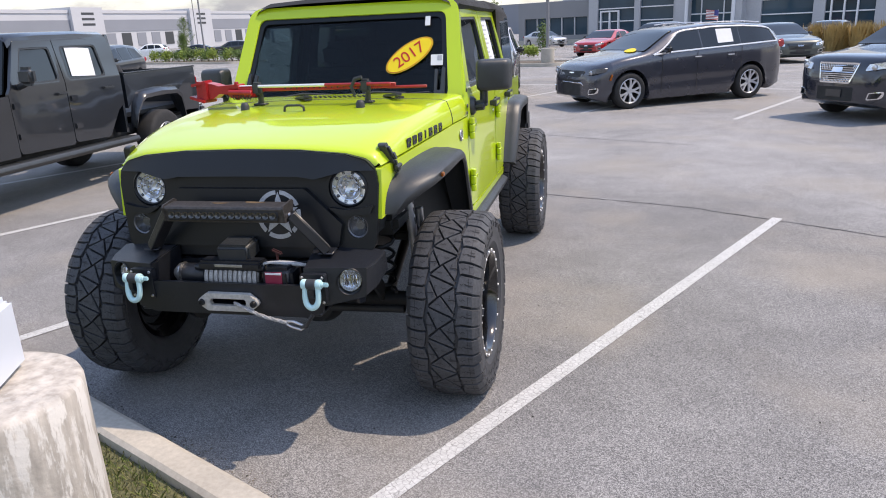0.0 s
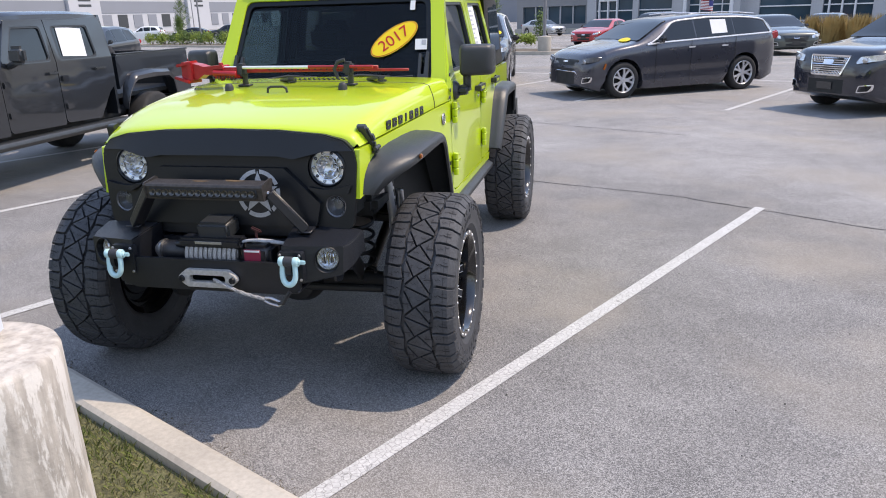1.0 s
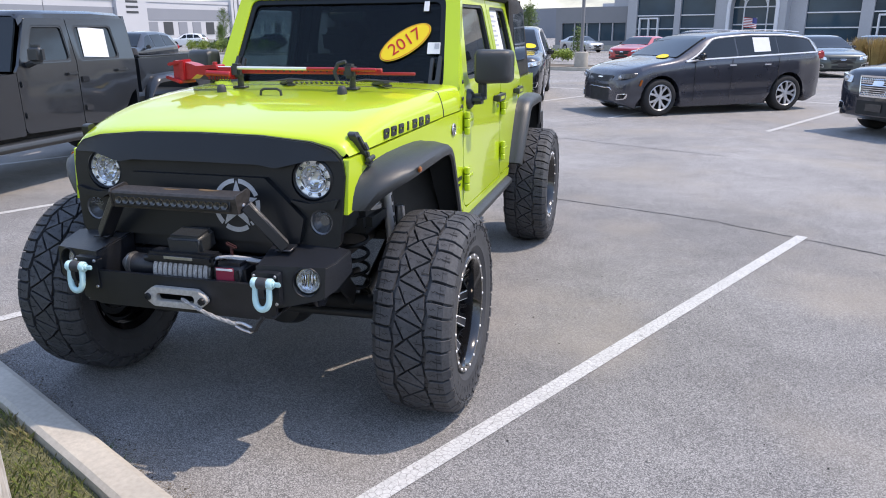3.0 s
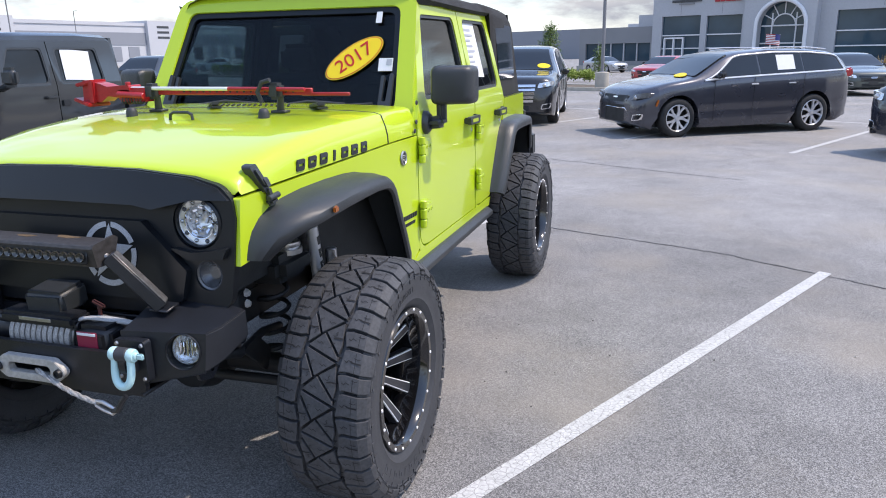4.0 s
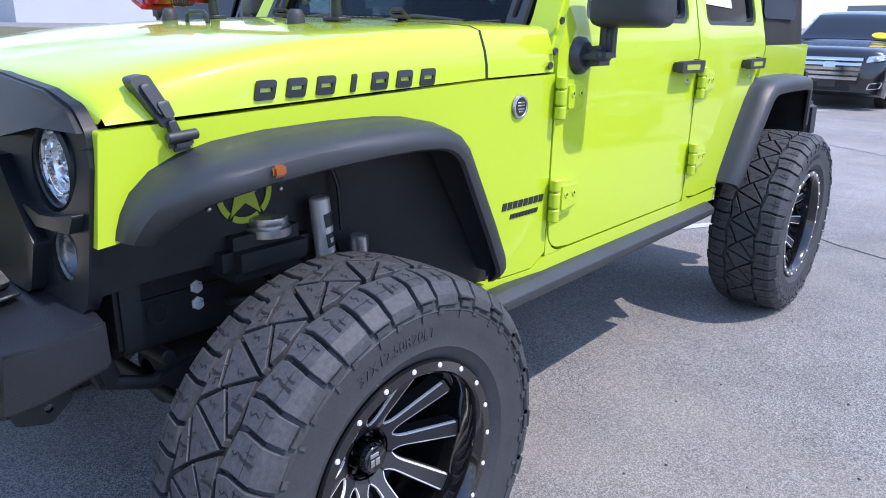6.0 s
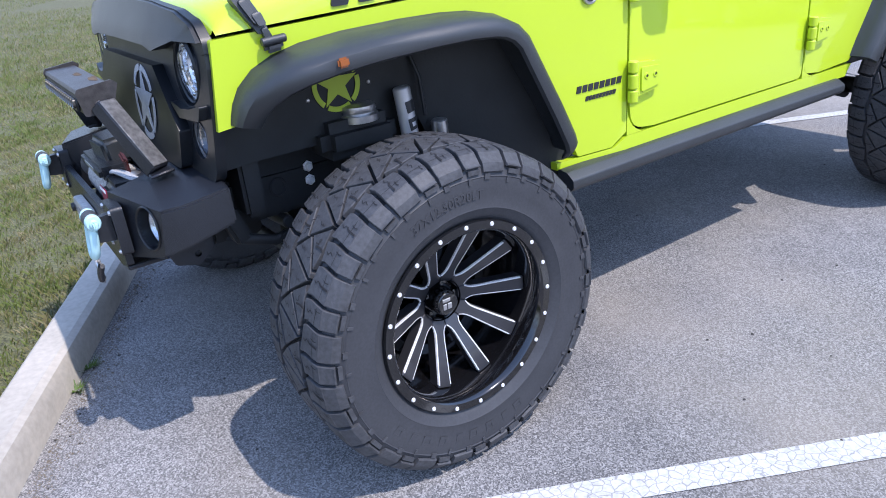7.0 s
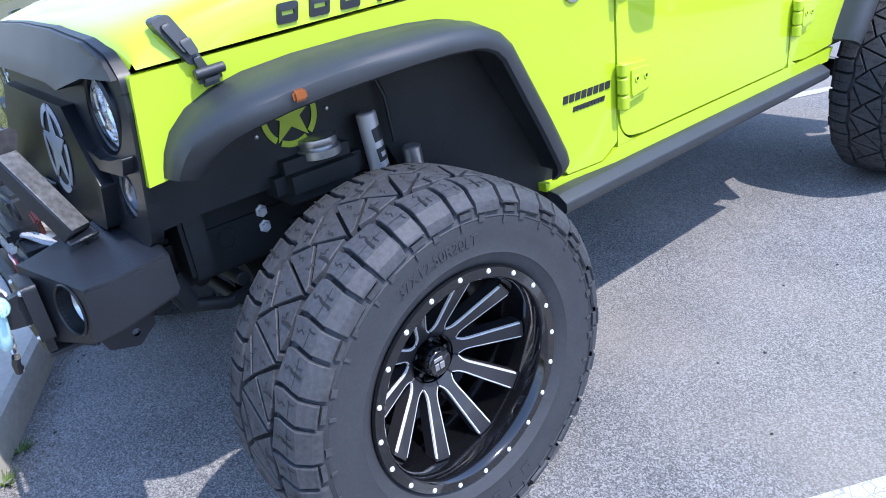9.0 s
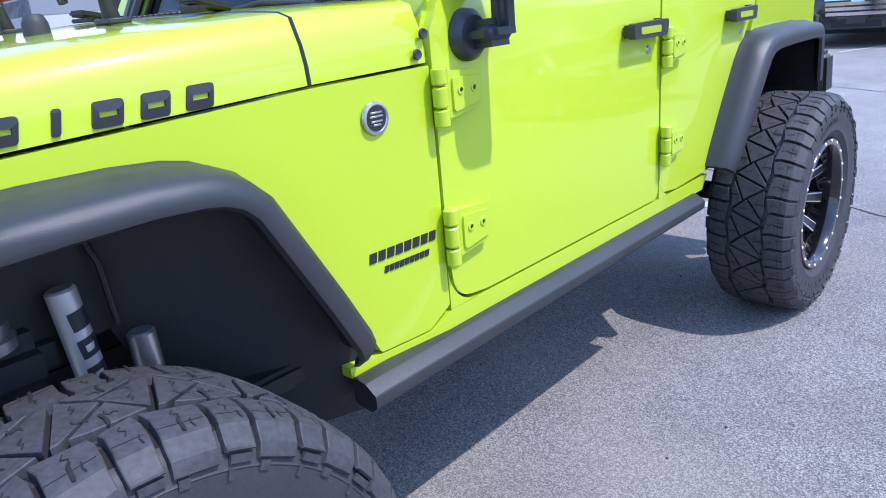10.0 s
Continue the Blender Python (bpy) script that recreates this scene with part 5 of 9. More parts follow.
    cab = bmesh.new()
    for k in range(3):
        pts = [(0.11 + 0.012 * k, -0.60, 0.80), (0.15, -0.59 - 0.02 * k, 0.845 + 0.012 * k), (0.25, -0.58, 0.835 - 0.01 * k), (0.33, -0.55, 0.81)]
        P = [Vector(p) for p in pts]
        tube(cab, [P[0] * (1 - t) ** 3 + P[1] * 3 * t * (1 - t) ** 2 + P[2] * 3 * t * t * (1 - t) + P[3] * t ** 3 for t in [i / 10 for i in range(11)]], 0.006, 8)
    part("winch_cable", cab, DECAL_SILVER, w, "grey winch wiring")
    # rope from the fairlead to the shackle, with its thimble
    a, c = Vector((0.045, -0.695, 0.692)), Vector((0.30, -0.725, 0.628))
    rp = bmesh.new()
    for k in range(3):
        pts = []
        for i in range(21):
            t = i / 20
            p = a.lerp(c, t)
            p.z -= 0.012 * math.sin(math.pi * t)
            an = 14 * t + k * 2.09
            pts.append(p + Vector((0, 0.004 * math.cos(an), 0.004 * math.sin(an))))
        tube(rp, pts, 0.0046, 7)
    part("winch_rope", rp, ROPE, w, "steel winch rope")
    th = bmesh.new()
    tube(th, [(0.30, -0.726, 0.635), (0.325, -0.728, 0.636), (0.365, -0.73, 0.624), (0.375, -0.73, 0.614), (0.36, -0.73, 0.604), (0.32, -0.728, 0.612), (0.295, -0.726, 0.622)], 0.006, 8)
    part("rope_thimble", th, SILVER, w)
    tube_hook = bmesh.new()
    tube(tube_hook, [(0.36, -0.73, 0.615), (0.385, -0.735, 0.62), (0.40, -0.735, 0.645), (0.418, -0.73, 0.668)], 0.009, 8)
    part("hook_link", tube_hook, STEEL_BLACK, w)


winch()


def light_bar():
    bm = plate(bmesh.new(), fillet([(-0.645, 1.030), (-0.655, 1.090), (-0.650, 1.100), (-0.572, 1.104), (-0.560, 1.094), (-0.585, 1.030)], 0.005), -0.255, 0.292, (), lambda y, z, d: (d, y, z - 0.019))
    lb = part("light_bar", bm, WORN_STEEL, rig, "black light bar with rust-stained top", angle=25)
    for k, (x, y, w, d) in enumerate(((-0.02, -0.60, 0.035, 0.012), (0.13, -0.585, 0.045, 0.013))):
        o = [(x + w * (1 + 0.3 * math.sin(3 * a + k)) * math.cos(a), y + d * (1 + 0.3 * math.cos(2 * a + k)) * math.sin(a)) for a in [2 * math.pi * q / 14 for q in range(14)]]
        part("rust_patch", plate(bmesh.new(), o, 0.0006, -0.001, (), lambda a, b, d: (a, b, 1.081 + (b + 0.650) * 0.0513 + d)), RUST, lb, "rusty scuff", smooth=False)
    part("bar_face", box(bmesh.new(), (0.018, -0.653, 1.046), (0.51, 0.008, 0.046), pose(0, 0, 0, -8, 0, 0), 0.003, 1), GRILLE_BLACK, lb)
    for k in range(16):
        x = -0.216 + 0.468 * k / 15
        m = Matrix.Translation((x, -0.657, 1.046)) @ Matrix.Rotation(radians(82), 4, "X")
        part("bar_led", lathe(bmesh.new(), [(0, -0.002), (0.005, -0.001), (0.012, 0.006), (0.0145, 0.007), (0.0145, 0)], 14, m), LED, lb)
    for s in (1, -1):
        cap = fillet([(-0.648, 1.012), (-0.658, 1.075), (-0.652, 1.086), (-0.570, 1.097), (-0.556, 1.086), (-0.582, 1.012)], 0.006)
        part("end_cap", plate(bmesh.new(), cap, 0.0185 + s * 0.2730, 0.0185 + s * 0.2815, (), lambda y, z, d: (d, y, z)), WORN_STEEL, lb)
        part("bar_bolt", lathe(bmesh.new(), [(0, 0.008), (0.008, 0.007), (0.010, 0)], 8, Matrix.Translation((0.0185 + s * 0.2825, -0.61, 1.039)) @ (ALONG_X if s > 0 else ALONG_X.inverted())), SILVER, lb)
        # flat braces down to the bumper ends
        a, c = Vector((0.0185 + s * 0.284, -0.605, 1.040)), Vector((s * 0.420, -0.538, 0.868))
        m = along(a, c)
        d = (c - a).length
        b = bmesh.new()
        box(b, (0, 0, d / 2), (0.052, 0.040, d), None, 0.004, 1)
        q = (c - a).normalized()
        w = Vector((s * 0.55, -0.8, 0)).normalized()
        w = (w - q * w.dot(q)).normalized()
        h = q.cross(w)
        rot = Matrix((w, h, q)).transposed().to_4x4()
        bmesh.ops.transform(b, matrix=Matrix.Translation(a) @ rot, verts=b.verts)
        br = part("brace", b, STEEL_BLACK, lb, "black steel brace, its lit outer face made paler")
        # pale plate on the outer face: the sky light there, put into colour
        b = box(bmesh.new(), (0, -0.0215 if s > 0 else 0.0215, d / 2), (0.048, 0.003, d - 0.01), None, 0.001, 1)
        bmesh.ops.transform(b, matrix=Matrix.Translation(a) @ rot, verts=b.verts)
        part("worn_face", b, BARE_STEEL, br, "worn steel plate coloured for the light on it")
        part("brace_foot", box(bmesh.new(), (s * 0.423, -0.535, 0.866), (0.070, 0.060, 0.008), pose(0, 0, 0, 8, 0, 0), 0.003, 1), STEEL_BLACK, br)


light_bar()


# ---- things on the hood and cowl ----
def hood_top(x, y):
    w, c = half_width(y), hood_crown(y)
    return c - 0.016 * (abs(x) / w) ** 2


for s in (1, -1):
    x, y = s * 0.33, 0.285
    z = hood_top(x, y)
    part("hood_bumper", lathe(bmesh.new(), [(0.024, -0.002), (0.023, 0.020), (0.017, 0.034), (0.012, 0.037), (0, 0.037)], 16, Matrix.Translation((x, y, z))), RUBBER, bonnet, "black rubber stop")
lp = bmesh.new()
z = hood_top(0, 0.19)
tube(lp, [(-0.055, 0.19, z), (-0.052, 0.19, z + 0.022), (-0.035, 0.19, z + 0.031), (0.035, 0.19, z + 0.031), (0.052, 0.19, z + 0.022), (0.055, 0.19, z)], 0.0065, 8)
part("footman_loop", lp, BLACK_PLASTIC, bonnet, "black footman loop")

for s in (1, -1):
    # rubber hood catch: a slim body up the hood's side, a strap, and a hook on the wing
    lean_x = lambda y, z, d: (s * (0.674 - 0.30 * max(0.0, z - 1.20) - d), y, z)
    b = plate(bmesh.new(), fillet([(-0.337, 1.284, 0.012), (-0.296, 1.290, 0.012), (-0.272, 1.236, 0.01), (-0.262, 1.196, 0.01), (-0.288, 1.190, 0.008), (-0.306, 1.222, 0.01)], 0.01), 0.0, 0.034, (), lean_x)
    bevel(b, 0.005, 2, 50)
    hc = part("hood_catch", b, BLACK_PLASTIC, rig, "black rubber hood catch")
    b = plate(bmesh.new(), fillet([(-0.322, 1.272), (-0.304, 1.275), (-0.282, 1.222), (-0.296, 1.216)], 0.006), -0.010, 0.004, (), lean_x)
    plate(b, fillet([(-0.300, 1.240), (-0.276, 1.244), (-0.268, 1.214), (-0.288, 1.210)], 0.006), -0.014, 0.004, (), lean_x)
    bevel(b, 0.003, 1, 50)
    part("catch_lever", b, BLACK_PLASTIC, hc)
    b = plate(bmesh.new(), fillet([(-0.284, 1.204), (-0.268, 1.206), (-0.252, 1.168), (-0.272, 1.164)], 0.005), -0.008, 0.008, (), lean_x)
    bevel(b, 0.003, 1, 50)
    part("catch_strap", b, BLACK_PLASTIC, hc)
    b = box(bmesh.new(), (s * 0.675, -0.258, 1.158), (0.026, 0.050, 0.026), pose(0, 0, 0, 6, 0, 0), 0.009)
    rod(b, (s * 0.682, -0.290, 1.172), (s * 0.682, -0.226, 1.176), 0.0105)
    part("catch_hook", b, BLACK_PLASTIC, hc)

# hood side lettering as plain blocks, one for each character
for k in range(7):
    y0 = -0.090 + 0.0725 * k
    w = 0.013 if k == 3 else 0.046
    c0 = y0 + 0.024
    out = fillet([(c0 - w / 2 - 0.005, 1.229), (c0 + w / 2 - 0.005, 1.229), (c0 + w / 2 + 0.005, 1.270), (c0 - w / 2 + 0.005, 1.270)], 0.007, 3)
    hole = [] if k == 3 else [[(c0 - w / 2 + 0.009, 1.245), (c0 + w / 2 - 0.009, 1.245), (c0 + w / 2 - 0.008, 1.254), (c0 - w / 2 + 0.010, 1.254)]]
    for s in (1, -1):
        bm = plate(bmesh.new(), [(y, z + 0.024 * y + 0.002) for y, z in out], -0.004, 0.001, [[(y, z + 0.024 * y + 0.002) for y, z in h] for h in hole], lambda y, z, d: (s * (half_width(y) - 0.004 - d - max(0, z - 1.262) * 0.25), y, z))
        part("hood_mark", bm, DECAL, bonnet, "black block of hood lettering", smooth=False)

# plain bars for the model badge ahead of the door, and the round medallion
for s in (1, -1):
    for z0, ya, yb, h in ((0.876, 0.655, 0.840, 0.020), (0.848, 0.690, 0.815, 0.013)):
        n = 8 if h > 0.015 else 9
        for k in range(n):
            y0, y1 = ya + (yb - ya) * k / n, ya + (yb - ya) * (k + 0.78) / n
            bm = plate(bmesh.new(), [(y0, z0), (y1, z0), (y1 + 0.004, z0 + h), (y0 + 0.004, z0 + h)], -0.0025, 0.001, (), lambda y, z, d: (s * (half_width(y) - d), y, z + (y - 0.75) * 0.02))
            part("badge_bar", bm, DECAL, rig, smooth=False)
    m = Matrix.Translation((s * half_width(0.712), 0.712, 1.164)) @ (ALONG_X if s > 0 else ALONG_X.inverted())
    md = part("medallion", lathe(bmesh.new(), [(0, 0.004), (0.026, 0.004), (0.028, 0.007), (0.033, 0.006), (0.035, 0)], 32, m), SILVER, rig, "round silver medallion")
    part("medallion_face", lathe(bmesh.new(), [(0, 0.0055), (0.0255, 0.0052), (0.0255, 0.003)], 28, m), DECAL, md, "dark blue-grey enamel")
    for dz, ww in ((0.012, 0.03), (0.004, 0.034), (-0.006, 0.03), (-0.013, 0.02)):
        part("medallion_bar", box(bmesh.new(), (s * (half_width(0.712) + 0.006), 0.712, 1.164 + dz), (0.002, ww, 0.004), None, 0.0005, 1), SILVER, md)


# high-lift jack across the cowl
def jack():
    y, z = 0.415, 1.482
    bm = box(bmesh.new(), (-0.045, y, z), (1.07, 0.018, 0.030), None, 0.004, 1)
    j = part("high_lift_jack", bm, RED_PAINT, rig, "red high-lift jack across the hood")
    for k in range(17):
        part("rack_hole", lathe(bmesh.new(), [(0, 0.001), (0.005, 0.001), (0.005, -0.001)], 10, Matrix.Translation((-0.14 + 0.034 * k, y - 0.010, z)) @ Matrix.Rotation(radians(90), 4, "X")), DECAL, j)
    part("jack_handle", rod(bmesh.new(), (-0.45, y - 0.030, z + 0.016), (0.10, y - 0.030, z + 0.013), 0.0085), HANDLE_WHITE, j, "bright steel handle tube")
    part("handle_end", rod(bmesh.new(), (0.10, y - 0.030, z + 0.013), (0.47, y - 0.030, z + 0.010), 0.009), RED_PAINT, j)
    b = plate(bmesh.new(), fillet([(-0.66, z - 0.05), (-0.56, z - 0.045), (-0.52, z - 0.018), (-0.40, z - 0.03), (-0.40, z + 0.032), (-0.52, z + 0.024), (-0.555, z + 0.036), (-0.655, z + 0.055)], 0.012), y - 0.05, y + 0.03, (), lambda x, q, d: (x, d, q))
    part("jack_nose", b, RED_PAINT, j)
    b = box(bmesh.new(), (-0.645, y - 0.01, z + 0.04), (0.085, 0.115, 0.016), pose(0, 0, 0, 0, -12, 10), 0.004)
    box(b, (-0.64, y - 0.02, z - 0.045), (0.10, 0.12, 0.016), pose(0, 0, 0, 0, 16, -8), 0.004)
    box(b, (-0.60, y - 0.055, z), (0.03, 0.02, 0.10), None, 0.004)
    part("jack_foot", b, RED_PAINT, j)
    b = box(bmesh.new(), (-0.39, y - 0.015, z - 0.012), (0.16, 0.07, 0.062), None, 0.010)
    rod(b, (-0.46, y - 0.052, z - 0.01), (-0.32, y - 0.052, z - 0.018), 0.016)
    rod(b, (-0.42, y - 0.03, z - 0.055), (-0.42, y - 0.03, z + 0.045), 0.012)
    part("jack_runner", b, RED_PAINT, j)
    b = bmesh.new()
    for k in range(7):
        lathe(b, [(0.013, -0.003), (0.017, 0.0), (0.013, 0.003)], 12, Matrix.Translation((-0.43 + 0.016 * k, y - 0.052, z - 0.036)) @ ALONG_X, closed=True)
    part("jack_spring", b, DECAL, j)
    b = box(bmesh.new(), (0.55, y, z - 0.010), (0.22, 0.016, 0.014), None, 0.003, 1)
    part("rack_tip", b, RED_PAINT, j)
    for x in (-0.310, 0.320):
        zz = hood_top(x, y)
        b = rod(bmesh.new(), (x, y + 0.02, zz), (x + 0.012, y + 0.006, z - 0.02), 0.018, 14, 0.013)
        box(b, (x, y + 0.02, zz + 0.006), (0.07, 0.05, 0.012), None, 0.003, 1)
        part("jack_mount", b, BLACK_PLASTIC, j, "black hood mount")
        b = box(bmesh.new(), (x + 0.005, y - 0.012, z + 0.002), (0.055, 0.062, 0.07), None, 0.012)
        if x > 0:
            tube(b, [(x - 0.045, y - 0.05, z - 0.045), (x - 0.06, y - 0.055, z), (x - 0.04, y - 0.05, z + 0.04), (x, y - 0.05, z + 0.05)], 0.010, 8)
        part("jack_clamp", b, RUBBER, j, "black rubber clamp")


jack()

# wipers, hinge straps of the windscreen, cowl details
for x0 in (-0.42, 0.05):
    b = bmesh.new()
    a = Vector((x0, 0.80, 1.385))
    c = Vector((x0 + 0.36, 0.885, 1.395))
    tube(b, [a, a.lerp(c, 0.5) + Vector((0, 0.01, 0.02)), c], 0.007, 8)
    lathe(b, [(0.020, 0), (0.019, 0.016), (0.010, 0.024), (0, 0.024)], 14, Matrix.Translation(a - Vector((0, 0, 0.012))))
    tube(b, [c - Vector((0.20, -0.004, 0.016)), c + Vector((0.14, 0.012, 0.002))], 0.006, 6)
    part("wiper", b, RUBBER, rig, "black wiper arm and blade")
for x in (-0.13, 0.41):
    b = box(bmesh.new(), (x, 0.60, 1.412), (0.040, 0.21, 0.016), pose(0, 0, 0, -6, 0, 38), 0.005)
    box(b, (x + 0.06, 0.535, 1.405), (0.045, 0.05, 0.010), pose(0, 0, 0, 0, 0, 38), 0.004)
    part("hood_hinge", b, BLACK_PLASTIC, bonnet, "black hinge strap")
for s in (1, -1):
    b = plate(bmesh.new(), fillet([(s * 0.585, 1.285), (s * 0.650, 1.285), (s * 0.645, 1.44), (s * 0.640, 1.53), (s * 0.622, 1.53), (s * 0.620, 1.40), (s * 0.598, 1.40), (s * 0.596, 1.52), (s * 0.578, 1.52)], 0.008), -0.018, 0.0, (), screen_put)
    rod(b, (s * 0.60, 0.845, 1.335), (s * 0.668, 0.845, 1.335), 0.018)
    part("screen_bracket", b, BLACK_PLASTIC, screen, "black windscreen hinge bracket")
    for z in (1.275, 1.315, 1.222 + 0.18):
        part("torx_bolt", lathe(bmesh.new(), [(0, 0.003), (0.006, 0.003), (0.010, 0.005), (0.012, 0)], 12, Matrix.Translation((s * (0.788 - 0.2 * max(0, z - 1.335)), 0.845 + (z - 1.30) * 0.53, z)) @ (ALONG_X if s > 0 else ALONG_X.inverted())), RUBBER, screen)

# door mirrors
for s in (1, -1):
    b = bmesh.new()
    rings = []
    for y, k in ((0.972, 0.70), (0.978, 0.86), (0.995, 0.96), (1.02, 1.0), (1.085, 1.0), (1.092, 0.985)):
        o = fillet([(-0.1 * k, -0.095 * k), (0.1 * k, -0.09 * k), (0.1 * k, 0.092 * k), (-0.1 * k, 0.095 * k)], 0.034 * k, 5)
        rings.append([(s * (0.922 + p[0]), y + 0.03 * p[0] / 0.1, 1.478 + p[1]) for p in o])
    loft(b, rings, closed_ring=True)
    mr = part("door_mirror", b, BLACK_PLASTIC, rig, "black plastic door mirror", angle=40)
    o = fillet([(-0.088, -0.082), (0.088, -0.078), (0.088, 0.080), (-0.088, 0.082)], 0.028, 5)
    part("mirror_glass", plate(bmesh.new(), o, 1.0925, 1.098, (), lambda x, z, d: (s * (0.922 + x), d + 0.03 * x / 0.1, 1.478 + z)), CHROME, mr)
    b = bmesh.new()
    box(b, (s * 0.858, 1.03, 1.355), (0.046, 0.055, 0.13), None, 0.016, 3)
    box(b, (s * 0.832, 1.012, 1.300), (0.100, 0.105, 0.060), pose(0, 0, 0, 0, s * -6, 0), 0.022, 3)
    lathe(b, [(0.058, 0), (0.056, 0.016), (0.042, 0.030), (0, 0.032)], 24, Matrix.Translation((s * 0.784, 0.985, 1.30)) @ (ALONG_X if s > 0 else ALONG_X.inverted()))
    part("mirror_arm", b, BLACK_PLASTIC, mr)


# windscreen stickers
def ellipse_sticker():
    put = lambda a, b, d: screen_put(0.405 + a * math.cos(0.64) - b * math.sin(0.64), 1.615 + (a * math.sin(0.64) + b * math.cos(0.64)) * 0.885, 0.008 + d)
    st = part("year_sticker", plate(bmesh.new(), ring2(0.170, 40, ry=0.076), 0, 0.002, (), put), YELLOW, rig, "yellow oval sticker reading 2017")
    part("sticker_rim", plate(bmesh.new(), ring2(0.166, 40, ry=0.0725), -0.001, 0.0, (), put), STICKER_RED, st)
    part("sticker_face", plate(bmesh.new(), ring2(0.161, 40, ry=0.068), -0.002, 0.0, (), put), YELLOW, st)
    ob = letters("sticker_year", "2017", 0.105, Matrix(), STICKER_RED, st, 0.001)
    for v in ob.data.vertices:
        v.co = fit_body(Vector(put(v.co.x, v.co.y, -0.003 - v.co.z)))
    return st


ellipse_sticker()
part("stock_label", plate(bmesh.new(), [(0.545, 1.550), (0.620, 1.550), (0.616, 1.612), (0.542, 1.612)], 0.004, 0.006, (), screen_put), PAPER, screen, "white printed stock label")
part("label_print", plate(bmesh.new(), [(0.585, 1.578), (0.613, 1.578), (0.611, 1.606), (0.584, 1.606)], 0.002, 0.0035, (), screen_put), INK, screen)
part("toll_tag", plate(bmesh.new(), [(0.490, 1.785), (0.522, 1.785), (0.520, 1.84), (0.489, 1.84)], 0.006, 0.008, (), screen_put), PAPER, screen, "small pale tag behind the glass")
sheet = part("price_sheet", plate(bmesh.new(), [(2.0, 1.50), (2.33, 1.49), (2.30, 1.835), (2.01, 1.835)], 0.017, 0.019, (), side_put(1)), PAPER, rd_left, "white printed price sheet")
for k in range(9):
    z0 = 1.52 + 0.032 * k
    part("print_bar", plate(bmesh.new(), [(2.03, z0), (2.03 + 0.10 + 0.1 * ((k * 37) % 10) / 10, z0), (2.03 + 0.10 + 0.1 * ((k * 37) % 10) / 10, z0 + 0.012), (2.03, z0 + 0.012)], 0.014, 0.0155, (), side_put(1)), INK, sheet, smooth=False)


# ---- cabin ----
def cabin():
    b = box(bmesh.new(), (0, 1.9, 0.685), (1.40, 3.1, 0.05), None, 0.01)
    part("floor_pan", b, UNDER, rig)
    b = plate(bmesh.new(), fillet([(0.90, 0.75), (1.18, 0.75), (1.24, 1.15), (1.20, 1.34), (1.02, 1.385), (0.90, 1.37)], 0.05), -0.70, 0.70, (), lambda y, z, d: (d, y, z))
    part("dashboard", b, INTERIOR, rig)
    b = bmesh.new()
    tube(b, [(0.37 + 0.185 * math.cos(a), 1.30 + 0.07 * math.sin(a), 1.33 + 0.17 * math.sin(a)) for a in [2 * math.pi * k / 24 for k in range(24)]], 0.016, 8, closed=True)
    rod(b, (0.37, 1.18, 1.24), (0.37, 1.30, 1.33), 0.04)
    box(b, (0.37, 1.30, 1.33), (0.34, 0.03, 0.05), pose(0, 0, 0, -20, 0, 0), 0.012)
    part("steering_wheel", b, INTERIOR, rig)
    for x, y in ((-0.36, 1.72), (0.36, 1.72), (-0.34, 2.62), (0.34, 2.62)):
        b = box(bmesh.new(), (x, y - 0.18, 0.98), (0.50, 0.52, 0.16), None, 0.05, 3)
        box(b, (x, y + 0.08, 1.25), (0.48, 0.16, 0.58), pose(0, 0, 0, 12, 0, 0), 0.06, 3)
        box(b, (x, y + 0.15, 1.62), (0.27, 0.10, 0.19), pose(0, 0, 0, 8, 0, 0), 0.045, 3)
        rod(b, (x - 0.07, y + 0.13, 1.50), (x - 0.07, y + 0.145, 1.58), 0.008)
        rod(b, (x + 0.07, y + 0.13, 1.50), (x + 0.07, y + 0.145, 1.58), 0.008)
        box(b, (x, y - 0.18, 0.80), (0.40, 0.44, 0.22), None, 0.02)
        part("seat", b, INTERIOR, rig)
    b = bmesh.new()
    for s in (1, -1):
        tube(b, [(s * 0.60, 1.18, 1.86), (s * 0.59, 1.4, 1.89), (s * 0.585, 2.1, 1.90), (s * 0.585, 2.75, 1.89), (s * 0.60, 3.2, 1.62), (s * 0.61, 3.35, 1.25)], 0.035, 10)
        tube(b, [(s * 0.585, 2.0, 1.90), (s * 0.64, 2.0, 1.6), (s * 0.66, 2.0, 1.0)], 0.038, 10)
    tube(b, [(-0.585, 2.05, 1.90), (0.585, 2.05, 1.90)], 0.035, 10)
    tube(b, [(-0.585, 2.75, 1.89), (0.585, 2.75, 1.89)], 0.035, 10)
    part("roll_bar", b, CANVAS, rig, "padded black roll bar")
    part("rear_view_mirror", box(bmesh.new(), (0.0, 1.16, 1.77), (0.24, 0.04, 0.07), pose(0, 0, 0, 10, 0, 4), 0.02), BLACK_PLASTIC, rig)
    b = plate(bmesh.new(), [(-0.76, 0.72), (0.76, 0.72), (0.76, 1.33), (-0.76, 1.33)], 3.50, 3.53, (), lambda x, z, d: (x, d, z))
    part("tailgate", b, PAINT, rig)
    b = plate(bmesh.new(), [(-0.71, 1.33), (0.71, 1.33), (0.66, 1.93), (-0.66, 1.93)], 0, 0.02, [fillet([(-0.60, 1.42), (0.60, 1.42), (0.55, 1.84), (-0.55, 1.84)], 0.06)], lambda x, z, d: (x, 3.50 - (z - 1.33) * 0.16 + d, z))
    part("rear_curtain", b, CANVAS, rig, "black canvas rear curtain")


cabin()


